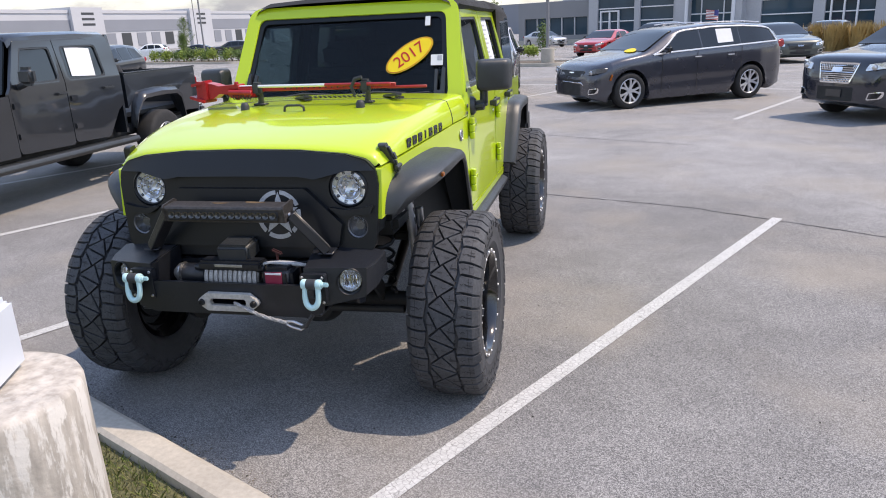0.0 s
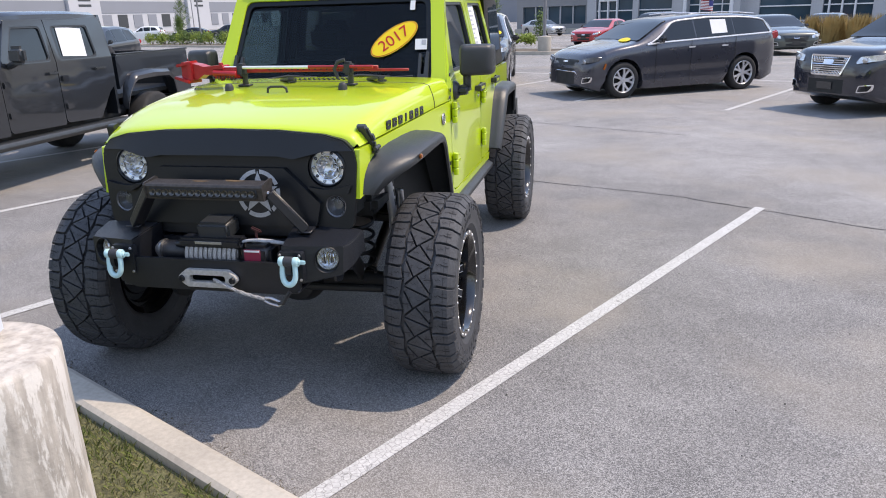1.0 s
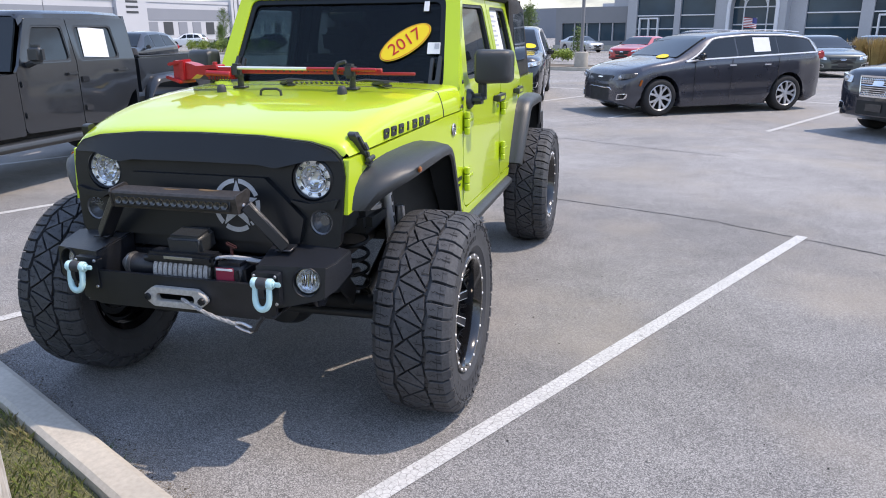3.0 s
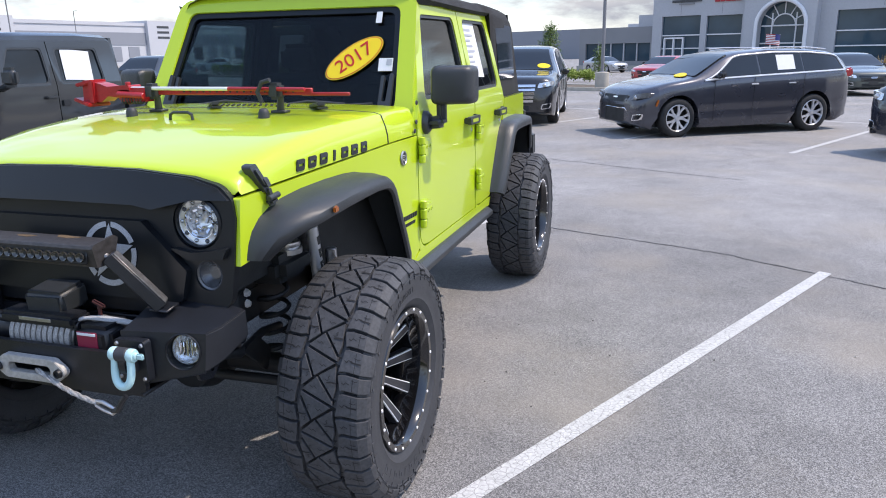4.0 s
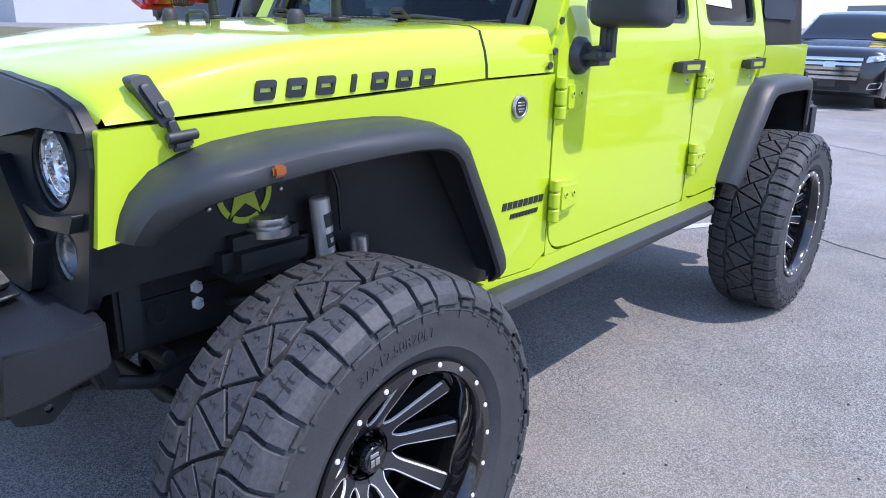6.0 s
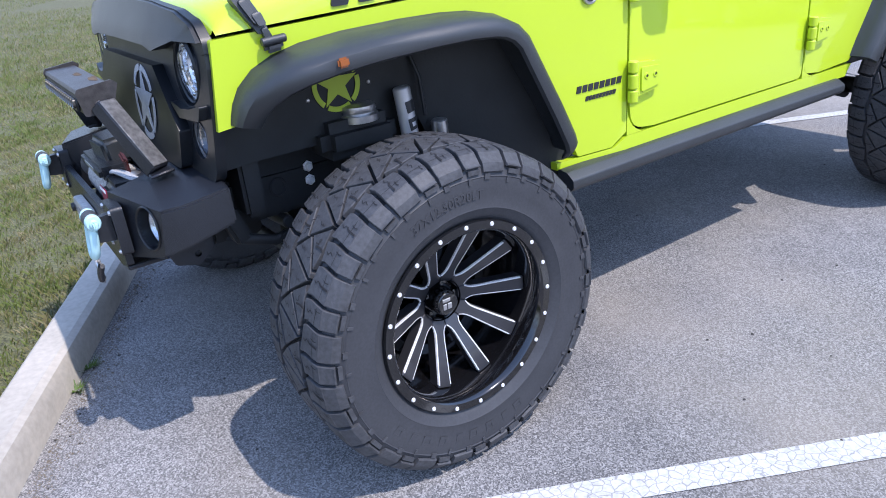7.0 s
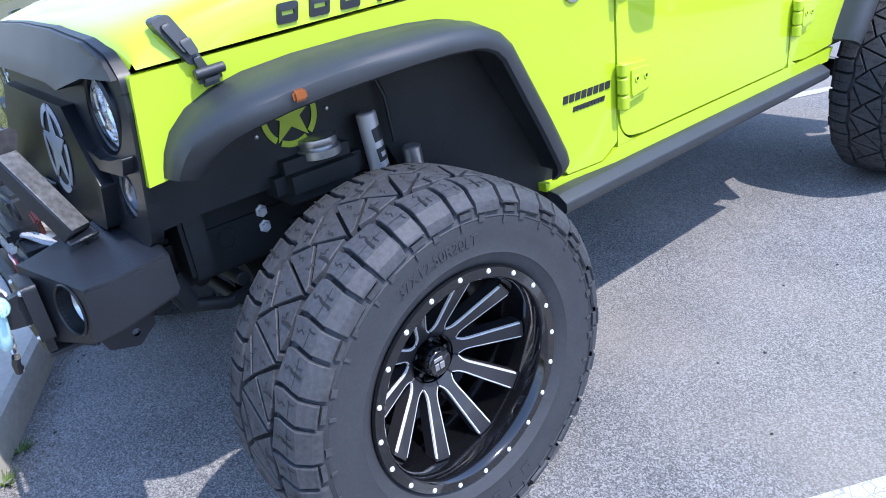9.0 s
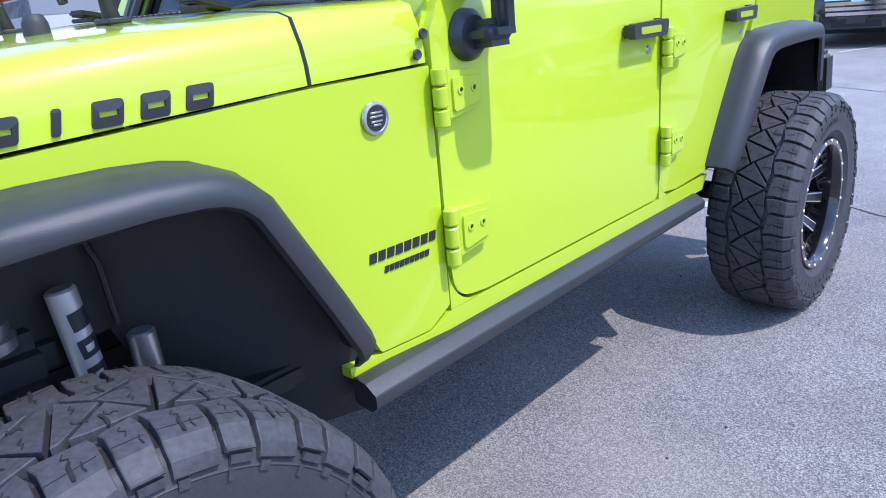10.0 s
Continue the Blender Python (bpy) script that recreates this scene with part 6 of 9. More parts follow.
# ---- wheel wells, frame and suspension ----
def underside():
    for s in (1, -1):
        # inner wing panel with its bend to the rear
        pts = [(-0.42, 0.58), (-0.30, 0.56), (0.20, 0.56), (0.30, 0.60), (0.50, 0.70), (0.62, 0.745)]
        b = bmesh.new()
        top = [(0.985 if y < -0.36 else 1.03 + min(0.14, 0.6 * (y + 0.36)) if y < 0.3 else 1.16) for y, x in pts]
        rows = []
        for (y, x), tz in zip(pts, top):
            lo = 0.865 if y < 0.25 else 0.56
            rows.append([(s * x, y, lo), (s * x, y, 0.5 * (lo + tz)), (s * x, y, 1.148), (s * min(x + 0.12, half_width(y) - 0.012), y, 1.162)])
        loft(b, rows)
        lin = part("wheel_liner", b, UNDER, rig, "black inner wheel liner", angle=20)
        star_badge("star_emblem", lambda a, q, d: (s * (0.562 + d), -0.055 + a, 1.012 + q), 0.073, DECAL_LIME, lin, 0.014)
        for y, z in ((-0.145, 0.985), (0.085, 1.06), (0.045, 1.0), (-0.05, 1.105), (0.42, 1.08), (0.14, 1.075)):
            part("liner_clip", lathe(bmesh.new(), [(0, 0.004), (0.004, 0.003), (0.006, 0)], 8, Matrix.Translation((s * (0.562 if y < 0.3 else 0.69), y, z)) @ (ALONG_X if s > 0 else ALONG_X.inverted())), SILVER, lin)
        # frame rail
        b = box(bmesh.new(), (s * 0.40, 1.35, 0.735), (0.10, 3.75, 0.13), None, 0.012)
        fr = part("frame_rail", b, UNDER, rig)
        for y, z in ((-0.135, 0.788), (-0.135, 0.749)):
            part("frame_bolt", lathe(bmesh.new(), [(0, 0.012), (0.007, 0.012), (0.009, 0.009), (0.009, 0.003), (0.012, 0.003), (0.012, 0)], 6, Matrix.Translation((s * 0.455, y, z)) @ Matrix.Scale(1.35, 4) @ (ALONG_X if s > 0 else ALONG_X.inverted())), MILLED, fr)
        part("frame_hole", lathe(bmesh.new(), [(0, -0.02), (0.020, -0.02), (0.021, 0.002), (0.026, 0.003), (0.028, 0)], 20, Matrix.Translation((s * 0.4515, -0.235, 0.752)) @ (ALONG_X if s > 0 else ALONG_X.inverted())), RECESS_SHADE, fr)
        b = tube(bmesh.new(), [(s * 0.50, -0.40, 0.66), (s * 0.52, -0.30, 0.63), (s * 0.50, -0.12, 0.64), (s * 0.47, 0.05, 0.60)], 0.016, 10)
        box(b, (s * 0.50, -0.40, 0.70), (0.06, 0.05, 0.10), pose(0, 0, 0, 20, 0, 0), 0.01)
        part("sway_bar_end", b, UNDER, rig)
        b = plate(bmesh.new(), fillet([(-0.30, 0.64), (-0.20, 0.66), (-0.12, 0.58), (-0.16, 0.50), (-0.21, 0.56)], 0.015), s * 0.52, s * 0.535, (), lambda y, z, d: (d, y, z))
        part("steering_stop", b, UNDER, rig)
        # front coil seat, shock and bump stop
        b = box(bmesh.new(), (s * 0.52, -0.02, 0.87), (0.20, 0.24, 0.10), None, 0.03)
        sp = part("spring_tower", b, UNDER, rig)
        part("coil_cup", lathe(bmesh.new(), [(0.055, 0), (0.055, 0.018), (0.046, 0.022), (0.050, 0.030), (0.048, 0.042), (0.036, 0.046), (0, 0.046)], 24, Matrix.Translation((s * 0.565, 0.0, 0.905))), SILVER, sp, "machined silver spacer")
        b = bmesh.new()
        tube(b, [(s * (0.50 + 0.055 * math.cos(a)), -0.02 + 0.055 * math.sin(a), 0.50 + 0.33 * a / (10 * math.pi)) for a in [10 * math.pi * k / 90 for k in range(91)]], 0.009, 6)
        part("coil_spring", b, UNDER, sp)
        a, c = Vector((s * 0.602, 0.125, 0.975)), Vector((s * 0.625, 0.15, 0.60))
        sk = part("shock_absorber", rod(bmesh.new(), a, c, 0.0255, 20), SHOCK_SILVER, rig, "silver shock absorber with dark marks")
        ax = (c - a).normalized()
        e1 = (Vector((s, 0, 0)) - ax * ax.x * s).normalized()
        e2 = ax.cross(e1) * s
        for k in range(3):
            h0 = 0.035 + 0.048 * k
            o = fillet([(-0.75, h0), (0.75, h0 + 0.004), (0.65, h0 + 0.036), (-0.65, h0 + 0.032)], 0.006, 3)
            i_ = [(-0.35, h0 + 0.012), (0.35, h0 + 0.014), (0.30, h0 + 0.026), (-0.30, h0 + 0.024)]
            b = plate(bmesh.new(), o, 0.0257, 0.0270, [i_] if k else [], lambda q, h, d: tuple(a + ax * h + (e1 * math.cos(q - 0.3 * s) + e2 * math.sin(q - 0.3 * s)) * d), ([-0.5, -0.2, 0.1, 0.4], []))
            part("shock_mark", b, DECAL, sk, "dark mark bar", smooth=False)
        part("reservoir_cup", rod(bmesh.new(), (s * 0.63, 0.225, 0.87), (s * 0.635, 0.23, 0.60), 0.025, 20), SILVER, rig, "dull silver reservoir")
        b = bmesh.new()
        tube(b, [(s * 0.545, 0.16, 1.06), (s * 0.57, 0.185, 1.05), (s * 0.585, 0.20, 0.99), (s * 0.59, 0.205, 0.88)], 0.006, 8)
        part("brake_hose", b, STEEL_BLACK, rig, "dark hose")
        # rear well
        b = bmesh.new()
        loft(b, [[(s * x, y, z) for x in (0.50, 0.76)] for y, z in ((2.26, 0.66), (2.45, 1.0), (2.6, 1.15), (3.2, 1.15), (3.35, 0.95), (3.42, 0.70))])
        loft(b, [[(s * 0.50, y, 0.66), (s * 0.50, y, z)] for y, z in ((2.26, 0.66), (2.45, 1.0), (2.6, 1.15), (3.2, 1.15), (3.35, 0.95), (3.42, 0.70))])
        part("rear_wheel_well", b, UNDER, rig)
        part("rear_shock", rod(bmesh.new(), (s * 0.50, 3.12, 1.0), (s * 0.56, 3.05, 0.45), 0.03), UNDER, rig)
        part("control_arm", rod(bmesh.new(), (s * 0.48, 0.02, 0.42), (s * 0.42, 0.85, 0.66), 0.028), UNDER, rig)
        part("rear_control_arm", rod(bmesh.new(), (s * 0.48, 2.92, 0.42), (s * 0.42, 2.15, 0.66), 0.028), UNDER, rig)
    for y in (0.0, 2.947):
        b = rod(bmesh.new(), (-0.72, y, 0.458), (0.72, y, 0.458), 0.042, 18)
        lathe(b, [(0.04, -0.13), (0.10, -0.11), (0.135, -0.03), (0.135, 0.03), (0.10, 0.11), (0.04, 0.13)], 24, Matrix.Translation((0.14, y, 0.458)) @ ALONG_Y)
        for s in (1, -1):
            lathe(b, [(0, 0.06), (0.15, 0.06), (0.15, 0.085), (0.06, 0.09), (0, 0.09)], 24, Matrix.Translation((s * 0.64, y, 0.458)) @ ALONG_X)
        part("axle", b, UNDER, rig)
    b = rod(bmesh.new(), (-0.64, -0.16, 0.45), (0.64, -0.16, 0.47), 0.02)
    rod(b, (-0.60, -0.20, 0.55), (0.50, -0.24, 0.66), 0.018)
    rod(b, (-0.30, -0.22, 0.52), (0.10, -0.22, 0.53), 0.03)
    part("steering_link", b, UNDER, rig)
    for x, y in ((0.0, 0.0),):
        b = box(bmesh.new(), (0, 0.10, 0.95), (0.90, 0.85, 0.40), None, 0.04)
        part("engine", b, UNDER, rig)
    b = box(bmesh.new(), (0, -0.34, 0.80), (1.10, 0.06, 0.16), None, 0.01)
    box(b, (0, -0.43, 0.70), (0.90, 0.05, 0.12), None, 0.01)
    part("front_crossmember", b, UNDER, rig)
    b = box(bmesh.new(), (0, 1.2, 0.60), (0.55, 1.0, 0.16), None, 0.04)
    box(b, (-0.1, 2.2, 0.62), (0.7, 0.8, 0.16), None, 0.04)
    part("gearbox", b, UNDER, rig)
    b = bmesh.new()
    tube(b, [(0.30, 0.5, 0.62), (0.34, 1.2, 0.58), (0.36, 2.2, 0.58), (0.34, 2.75, 0.68), (0.36, 3.4, 0.66)], 0.03, 10)
    part("exhaust_pipe", b, SILVER, rig)
    rb = part("rear_bumper", box(bmesh.new(), (0, 3.58, 0.80), (1.55, 0.14, 0.20), None, 0.03), BLACK_PLASTIC, rig)
    for s in (1, -1):
        part("bumper_end", box(bmesh.new(), (s * 0.815, 3.485, 0.925), (0.12, 0.11, 0.20), pose(0, 0, 0, 6, 0, s * -8), 0.025, 3), BLACK_PLASTIC, rb)
        arch = [(2.37, 0.80), (2.43, 0.95), (2.52, 1.09), (2.62, 1.150), (2.95, 1.160), (3.22, 1.145), (3.33, 1.08), (3.365, 0.97), (3.37, 0.86)]
        well = [[(s * x, y, z - dz) for x, dz in ((0.46, 0.04), (0.60, 0.012), (0.76, 0.0), (0.85, 0.0))] for y, z in arch]
        b = loft(bmesh.new(), well)
        part("wheel_liner", b, UNDER, rig, "black rear wheel liner", angle=30)
    for s in (1, -1):
        t = part("tail_lamp", box(bmesh.new(), (s * 0.735, 3.54, 1.10), (0.10, 0.07, 0.19), None, 0.012), BLACK_PLASTIC, rig, "black-cased tail lamp")
        part("tail_lens", box(bmesh.new(), (s * 0.735, 3.578, 1.10), (0.08, 0.012, 0.165), None, 0.005), STICKER_RED, t, "red lens")


underside()


# ---- other vehicles ----
CAR_PAINTS = {}


def car_paint(name, c, rough=0.3, flake=0.0):
    if name not in CAR_PAINTS:
        CAR_PAINTS[name] = mat(name, c, rough=rough, metal=flake, var=0.06, scale=3, coat=1.0, bump=0.01, bscale=400)
    return CAR_PAINTS[name]


GREY_METAL = car_paint("granite_metallic_paint", (0.049, 0.052, 0.068), 0.28, 0.5)
DARK_GREY = car_paint("dark_grey_paint", (0.0125, 0.0155, 0.0205), 0.30, 0.2)
BLUE_BLACK = car_paint("blue_black_paint", (0.006, 0.010, 0.022), 0.18, 0.0)
RED_CAR = car_paint("bright_red_paint", (0.42, 0.015, 0.02), 0.3)
GREEN_GREY = car_paint("dark_green_grey_paint", (0.045, 0.055, 0.052), 0.32, 0.4)
SILVER_CAR = car_paint("silver_paint", (0.42, 0.42, 0.43), 0.3, 0.5)
WHITE_CAR = car_paint("white_paint", (0.72, 0.73, 0.74), 0.35)
BLACK_CAR = car_paint("black_paint", (0.008, 0.008, 0.010), 0.25)
SMOKED = mat("smoked_car_glass", (0.006, 0.010, 0.014), rough=0.03, var=0.3, scale=1.5)
ROAD_RUBBER = mat("road_tyre", (0.018, 0.018, 0.019), rough=0.8, var=0.2, scale=12, bump=0.2, bscale=150)
ALLOY = mat("bright_alloy", (0.62, 0.62, 0.64), rough=0.3, metal=0.55, var=0.08, scale=16)
TRIM = mat("polished_trim", (0.80, 0.80, 0.82), rough=0.3, metal=0.5, var=0.05, scale=20)
TAIL_RED = mat("tail_lamp_red", (0.38, 0.015, 0.02), rough=0.15, var=0.1, scale=20, coat=0.6)


def road_wheel(parent, m, r, w, rim, dark=False):
    """A road wheel: tyre with rounded shoulders, dished rim and five forked spokes; outer face to local +x."""
    b = bmesh.new()
    prof = [(rim, w * 0.44), (rim * 1.04, w * 0.50), (r * 0.86, w * 0.54), (r * 0.965, w * 0.46), (r, w * 0.36), (r, -w * 0.36), (r * 0.965, -w * 0.46), (r * 0.86, -w * 0.54), (rim * 1.04, -w * 0.5), (rim, -w * 0.44)]
    lathe(b, prof, 40, ALONG_X)
    wh = part("wheel", b, ROAD_RUBBER, parent, "black road tyre on alloy rim")
    wh.matrix_basis = m
    b = bmesh.new()
    lathe(b, [(rim * 1.03, w * 0.46), (rim * 0.98, w * 0.50), (rim * 0.93, w * 0.44), (rim * 0.92, w * 0.30), (rim * 1.0, w * 0.30)], 36, ALONG_X)
    part("rim", b, DARK_GREY if dark else ALLOY, wh)
    b = bmesh.new()
    lathe(b, [(rim * 0.94, w * 0.30), (rim * 0.90, -w * 0.2), (rim * 0.62, -w * 0.22), (rim * 0.60, -w * 0.05), (rim * 0.2, 0), (0, 0)], 30, ALONG_X)
    # backing coloured near black for the shade inside the rim
    part("brake_disc", b, ROAD_RUBBER, wh, "dark brake and barrel, shade put into the colour")
    for k in range(5):
        b = bmesh.new()
        a = 2 * math.pi * k / 5
        for e in (-0.27, 0.27):
            rings = []
            for q, t, ww in ((0.12, 0.0, 0.12), (0.5, 0.55, 0.075), (0.95, 1.0, 0.095)):
                an = a + e * t
                c = Vector((0, math.cos(an), math.sin(an)))
                tg = Vector((0, -math.sin(an), math.cos(an)))
                x = w * (0.34 + 0.10 * q)
                rings.append([Vector((x, 0, 0)) + c * rim * q + tg * rim * ww, Vector((x, 0, 0)) + c * rim * q - tg * rim * ww, Vector((x - 0.03, 0, 0)) + c * rim * q - tg * rim * ww, Vector((x - 0.03, 0, 0)) + c * rim * q + tg * rim * ww])
            loft(b, rings, closed_ring=True)
        part("spoke", b, DARK_GREY if dark else ALLOY, wh)
    part("hub_cap", lathe(bmesh.new(), [(rim * 0.17, w * 0.32), (rim * 0.16, w * 0.40), (0, w * 0.41)], 20, ALONG_X), ALLOY, wh)
    return wh


def make_car(name, label, at, turn, paint, fo, wb, ro, width, top, belt, panes, shield, back, r=0.36, rim=0.24, sill=0.22, grille_z=(0.5, 0.8), lamp_z=0.78, lamp_w=0.42, chrome_trim=False, detail=True, dark_rims=False, category="car", group="parked cars", grille_w=(0.44, 0.50), bars=5, mesh=False, framed=False, lamp_m=None, plated=True):
    """A parked road car. Local frame: front axle on the ground at the origin, front to -y, its left to +x."""
    x0, y0 = at
    car = thing(name, pose(x0, y0, rise(x0, y0), 0, 0, turn), label, category, group)
    y_a, y_b = -fo, wb + ro
    hw = width / 2
    wid = [(y_a, 0.60 * hw), (y_a + 0.04, 0.76 * hw), (y_a + 0.14, 0.90 * hw), (y_a + 0.40, 0.975 * hw), (y_a + 0.8, hw), (y_b - 0.7, hw), (y_b - 0.25, 0.96 * hw), (y_b - 0.06, 0.88 * hw), (y_b, 0.80 * hw)]
    ar = r + 0.065

    def zbot(y):
        z = lerp_table([(y_a, sill + 0.10), (y_a + 0.3, sill + 0.0), (y_b - 0.4, sill + 0.02), (y_b, sill + 0.16)], y)
        for c in (0.0, wb):
            if abs(y - c) < ar:
                z = max(z, r + math.sqrt(ar * ar - (y - c) ** 2))
        return z

    def dims(y):
        t, b, w = smooth_table(top, y), smooth_table(belt, y), lerp_table(wid, y)
        b = min(b, t - 0.02)
        gh = max(0.0, min(1.0, (t - b - 0.06) / 0.5))
        rw = w - 0.06 - 0.20 * gh
        return t, b, w, rw

    def ring(y):
        t, b, w, rw = dims(y)
        zb = zbot(y)
        edge = t - min(0.07, 0.4 * (t - b))
        half = [(0, t), (0.5 * rw, t - 0.006), (0.85 * rw, t - 0.022), (rw, edge), (w - 0.035, b + 0.005)]
        for u, q in ((0.06, 0.012), (0.16, 0.003), (0.36, 0.0), (0.58, 0.010), (0.66, 0.022), (0.76, 0.014), (0.90, 0.022)):
            z = b - u * (b - sill)
            zz = max(z, zb + 0.03 * (1 - u))
            uu = (b - zz) / max(0.05, b - sill)
            half.append((w - (q if zz == z else 0.004 + 0.016 * max(0.0, uu - 0.3)), zz))
        half += [(w - 0.035, zb), (0.35 * w, zb - 0.001)]
        return [(x, y, z) for x, z in half] + [(-x, y, z) for x, z in reversed(half[1:])]

    ys = sorted(set([y_a, y_a + 0.02, y_a + 0.05, y_a + 0.09, y_a + 0.14, y_b, y_b - 0.02, y_b - 0.05, y_b - 0.1] + [y_a + 0.2 + (y_b - y_a - 0.35) * k / 44 for k in range(45)] + [c + ar * math.sin(math.pi * (k / 12 - 0.5)) * 0.999 for c in (0.0, wb) for k in range(13)]))
    bm = loft(bmesh.new(), [ring(y) for y in ys], closed_ring=True)
    part("body", bm, paint, car, angle=50)

    def side(s, lift=0.006):
        def put(y, f, d):
            t, b, w, rw = dims(y)
            edge = t - min(0.07, 0.4 * (t - b))
            x = (w - 0.035) + (rw - (w - 0.035)) * f
            z = (b + 0.005) + (edge - b - 0.005) * f
            return (s * (x + lift - d), y, z + lift * 0.4)
        return put

    cuts = ([y_a + 0.15 * k for k in range(int((y_b - y_a) / 0.15))], [])
    for s in (1, -1):
        if chrome_trim:
            p0, p9 = panes[0], panes[-1]
            band = fillet([(p0[0][0] - 0.14, 0.0, 0.02), (p9[1][0] + 0.05, 0.02, 0.05), (p9[2][0] + 0.06, 0.95, 0.10), (p0[3][0] - 0.02, 0.97, 0.12)], 0.05, 4)
            part("window_surround", plate(bmesh.new(), band, 0.0, 0.012, (), side(s, 0.003), cuts), BLACK_CAR, car, "black window surround", angle=60)
            loop = []
            for (a0, f0), (a1, f1) in zip(band, band[1:] + band[:1]):
                n = max(1, int(abs(a1 - a0) / 0.12))
                loop += [side(s, 0.010)(a0 + (a1 - a0) * k / n, f0 + (f1 - f0) * k / n, 0) for k in range(n)]
            part("window_trim", tube(bmesh.new(), loop, 0.018, 6, closed=True), TRIM, car, "bright window trim")
        for k, p in enumerate(panes):
            part("side_window", plate(bmesh.new(), fillet(p, 0.05, 3), 0.0, 0.012, (), side(s), cuts), SMOKED, car, "smoked side glass", angle=60)
        # mirror
        my = panes[0][0][0] + 0.16
        t, b, w, rw = dims(my)
        bmx = box(bmesh.new(), (s * (w + 0.08), my, b + 0.09), (0.20, 0.11, 0.14), None, 0.04, 3)
        rod(bmx, (s * (w - 0.03), my + 0.02, b + 0.02), (s * (w + 0.05), my + 0.01, b + 0.05), 0.022)
        part("door_mirror", bmx, BLACK_CAR, car)
        for yd in (0.5 * (shield[1] + wb * 0.5) + 0.28, wb * 0.5 + 0.95) if detail else ():
            part("door_handle", box(bmesh.new(), (s * (w + 0.012), yd, b - 0.10), (0.025, 0.17, 0.028), None, 0.01), TRIM if chrome_trim else paint, car)
        # shut lines as thin dark grooves proud by a hair
        for yd in (shield[0] + 0.42, wb * 0.5 + 0.10, wb - 0.28) if detail else ():
            q = []
            for k in range(9):
                z = sill + 0.12 + (dims(yd)[1] - sill - 0.12) * k / 8
                wv = dims(yd)[2]
                q.append((s * (wv + 0.0005), yd, z))
            part("shut_line", tube(bmesh.new(), q, 0.004, 5), BLACK_CAR, car)

    def top_put(x, y, d):
        t, b, w, rw = dims(y)
        return (x * rw, y - 0.002, t - 0.022 * abs(x) ** 2.4 + 0.008 - d)
    part("windscreen", plate(bmesh.new(), fillet([(-0.93, shield[0] + 0.05), (0.93, shield[0] + 0.05), (0.88, shield[1]), (-0.88, shield[1])], 0.06, 3), 0, 0.012, (), top_put, ([-0.6, -0.3, 0, 0.3, 0.6], [shield[0] + (shield[1] - shield[0]) * k / 8 for k in range(1, 8)])), SMOKED, car, "raked windscreen", angle=60)
    part("rear_window", plate(bmesh.new(), fillet([(-0.85, back[0]), (0.85, back[0]), (0.85, back[1]), (-0.85, back[1])], 0.05, 3), 0, 0.012, (), top_put, ([-0.5, 0, 0.5], [back[0] + (back[1] - back[0]) * k / 5 for k in range(1, 5)])), SMOKED, car, angle=60)

    def nose(x, z, d):
        k = min(1.0, abs(x) / hw)
        back_y = 0.0
        for q in [y_a + 0.01 * i for i in range(60)]:
            if smooth_table(top, q) >= z + 0.015:
                back_y = q - y_a
                break
        curve = 0.02 * k + 0.10 * k ** 3 + 0.22 * max(0, k - 0.82) / 0.18
        return (x, y_a + max(back_y, curve) + d - 0.012, z)
    nc = ([-0.75 * hw, -0.5 * hw, -0.25 * hw, 0, 0.25 * hw, 0.5 * hw, 0.75 * hw], [])
    gz0, gz1 = grille_z
    ga, gb = grille_w
    g = part("grille", plate(bmesh.new(), fillet([(-ga * hw, gz0), (ga * hw, gz0), (gb * hw, gz1), (-gb * hw, gz1)], 0.03, 3), -0.004, 0.05, (), nose, nc), UNDER, car, "dark grille")
    for k in range(bars):
        z = gz0 + (gz1 - gz0) * (k + 0.5) / bars
        gw = (ga + (gb - ga) * (k + 0.5) / bars - 0.03) * hw
        h = 0.32 * (gz1 - gz0) / bars if not mesh else 0.006
        part("grille_bar", plate(bmesh.new(), [(-gw, z - h), (gw, z - h), (gw, z + h), (-gw, z + h)], -0.018, 0.02, (), nose, nc), CHROME if chrome_trim else DARK_GREY, g)
    if mesh:
        for k in range(22):
            x = (-1 + 2 * (k + 0.5) / 22) * ga * hw
            part("grille_bar", plate(bmesh.new(), [(x - 0.004, gz0), (x + 0.004, gz0), (x * gb / ga + 0.004, gz1), (x * gb / ga - 0.004, gz1)], -0.014, 0.02, (), nose), CHROME, g)
    if framed:
        o = [(-ga * hw, gz0), (ga * hw, gz0), (gb * hw, gz1), (-gb * hw, gz1)]
        i_ = [(x * 0.93, gz0 + 0.028 if z == gz0 else gz1 - 0.028) for x, z in o]
        part("grille_frame", plate(bmesh.new(), fillet(o, 0.03, 3), -0.026, 0.02, [fillet(i_, 0.02, 3)], nose, nc), CHROME, g, "wide bright grille frame")
    part("grille_emblem", plate(bmesh.new(), fillet([(-0.10, gz0 + 0.55 * (gz1 - gz0)), (0.10, gz0 + 0.55 * (gz1 - gz0)), (0.10, gz0 + 0.78 * (gz1 - gz0)), (-0.10, gz0 + 0.78 * (gz1 - gz0))], 0.02, 2), -0.022, 0.0, (), nose), CHROME, g, "plain bright emblem")
    part("lower_intake", plate(bmesh.new(), fillet([(-0.62 * hw, sill + 0.12), (0.62 * hw, sill + 0.12), (0.66 * hw, gz0 - 0.06), (-0.66 * hw, gz0 - 0.06)], 0.04, 3), -0.003, 0.05, (), nose, nc), UNDER, car)
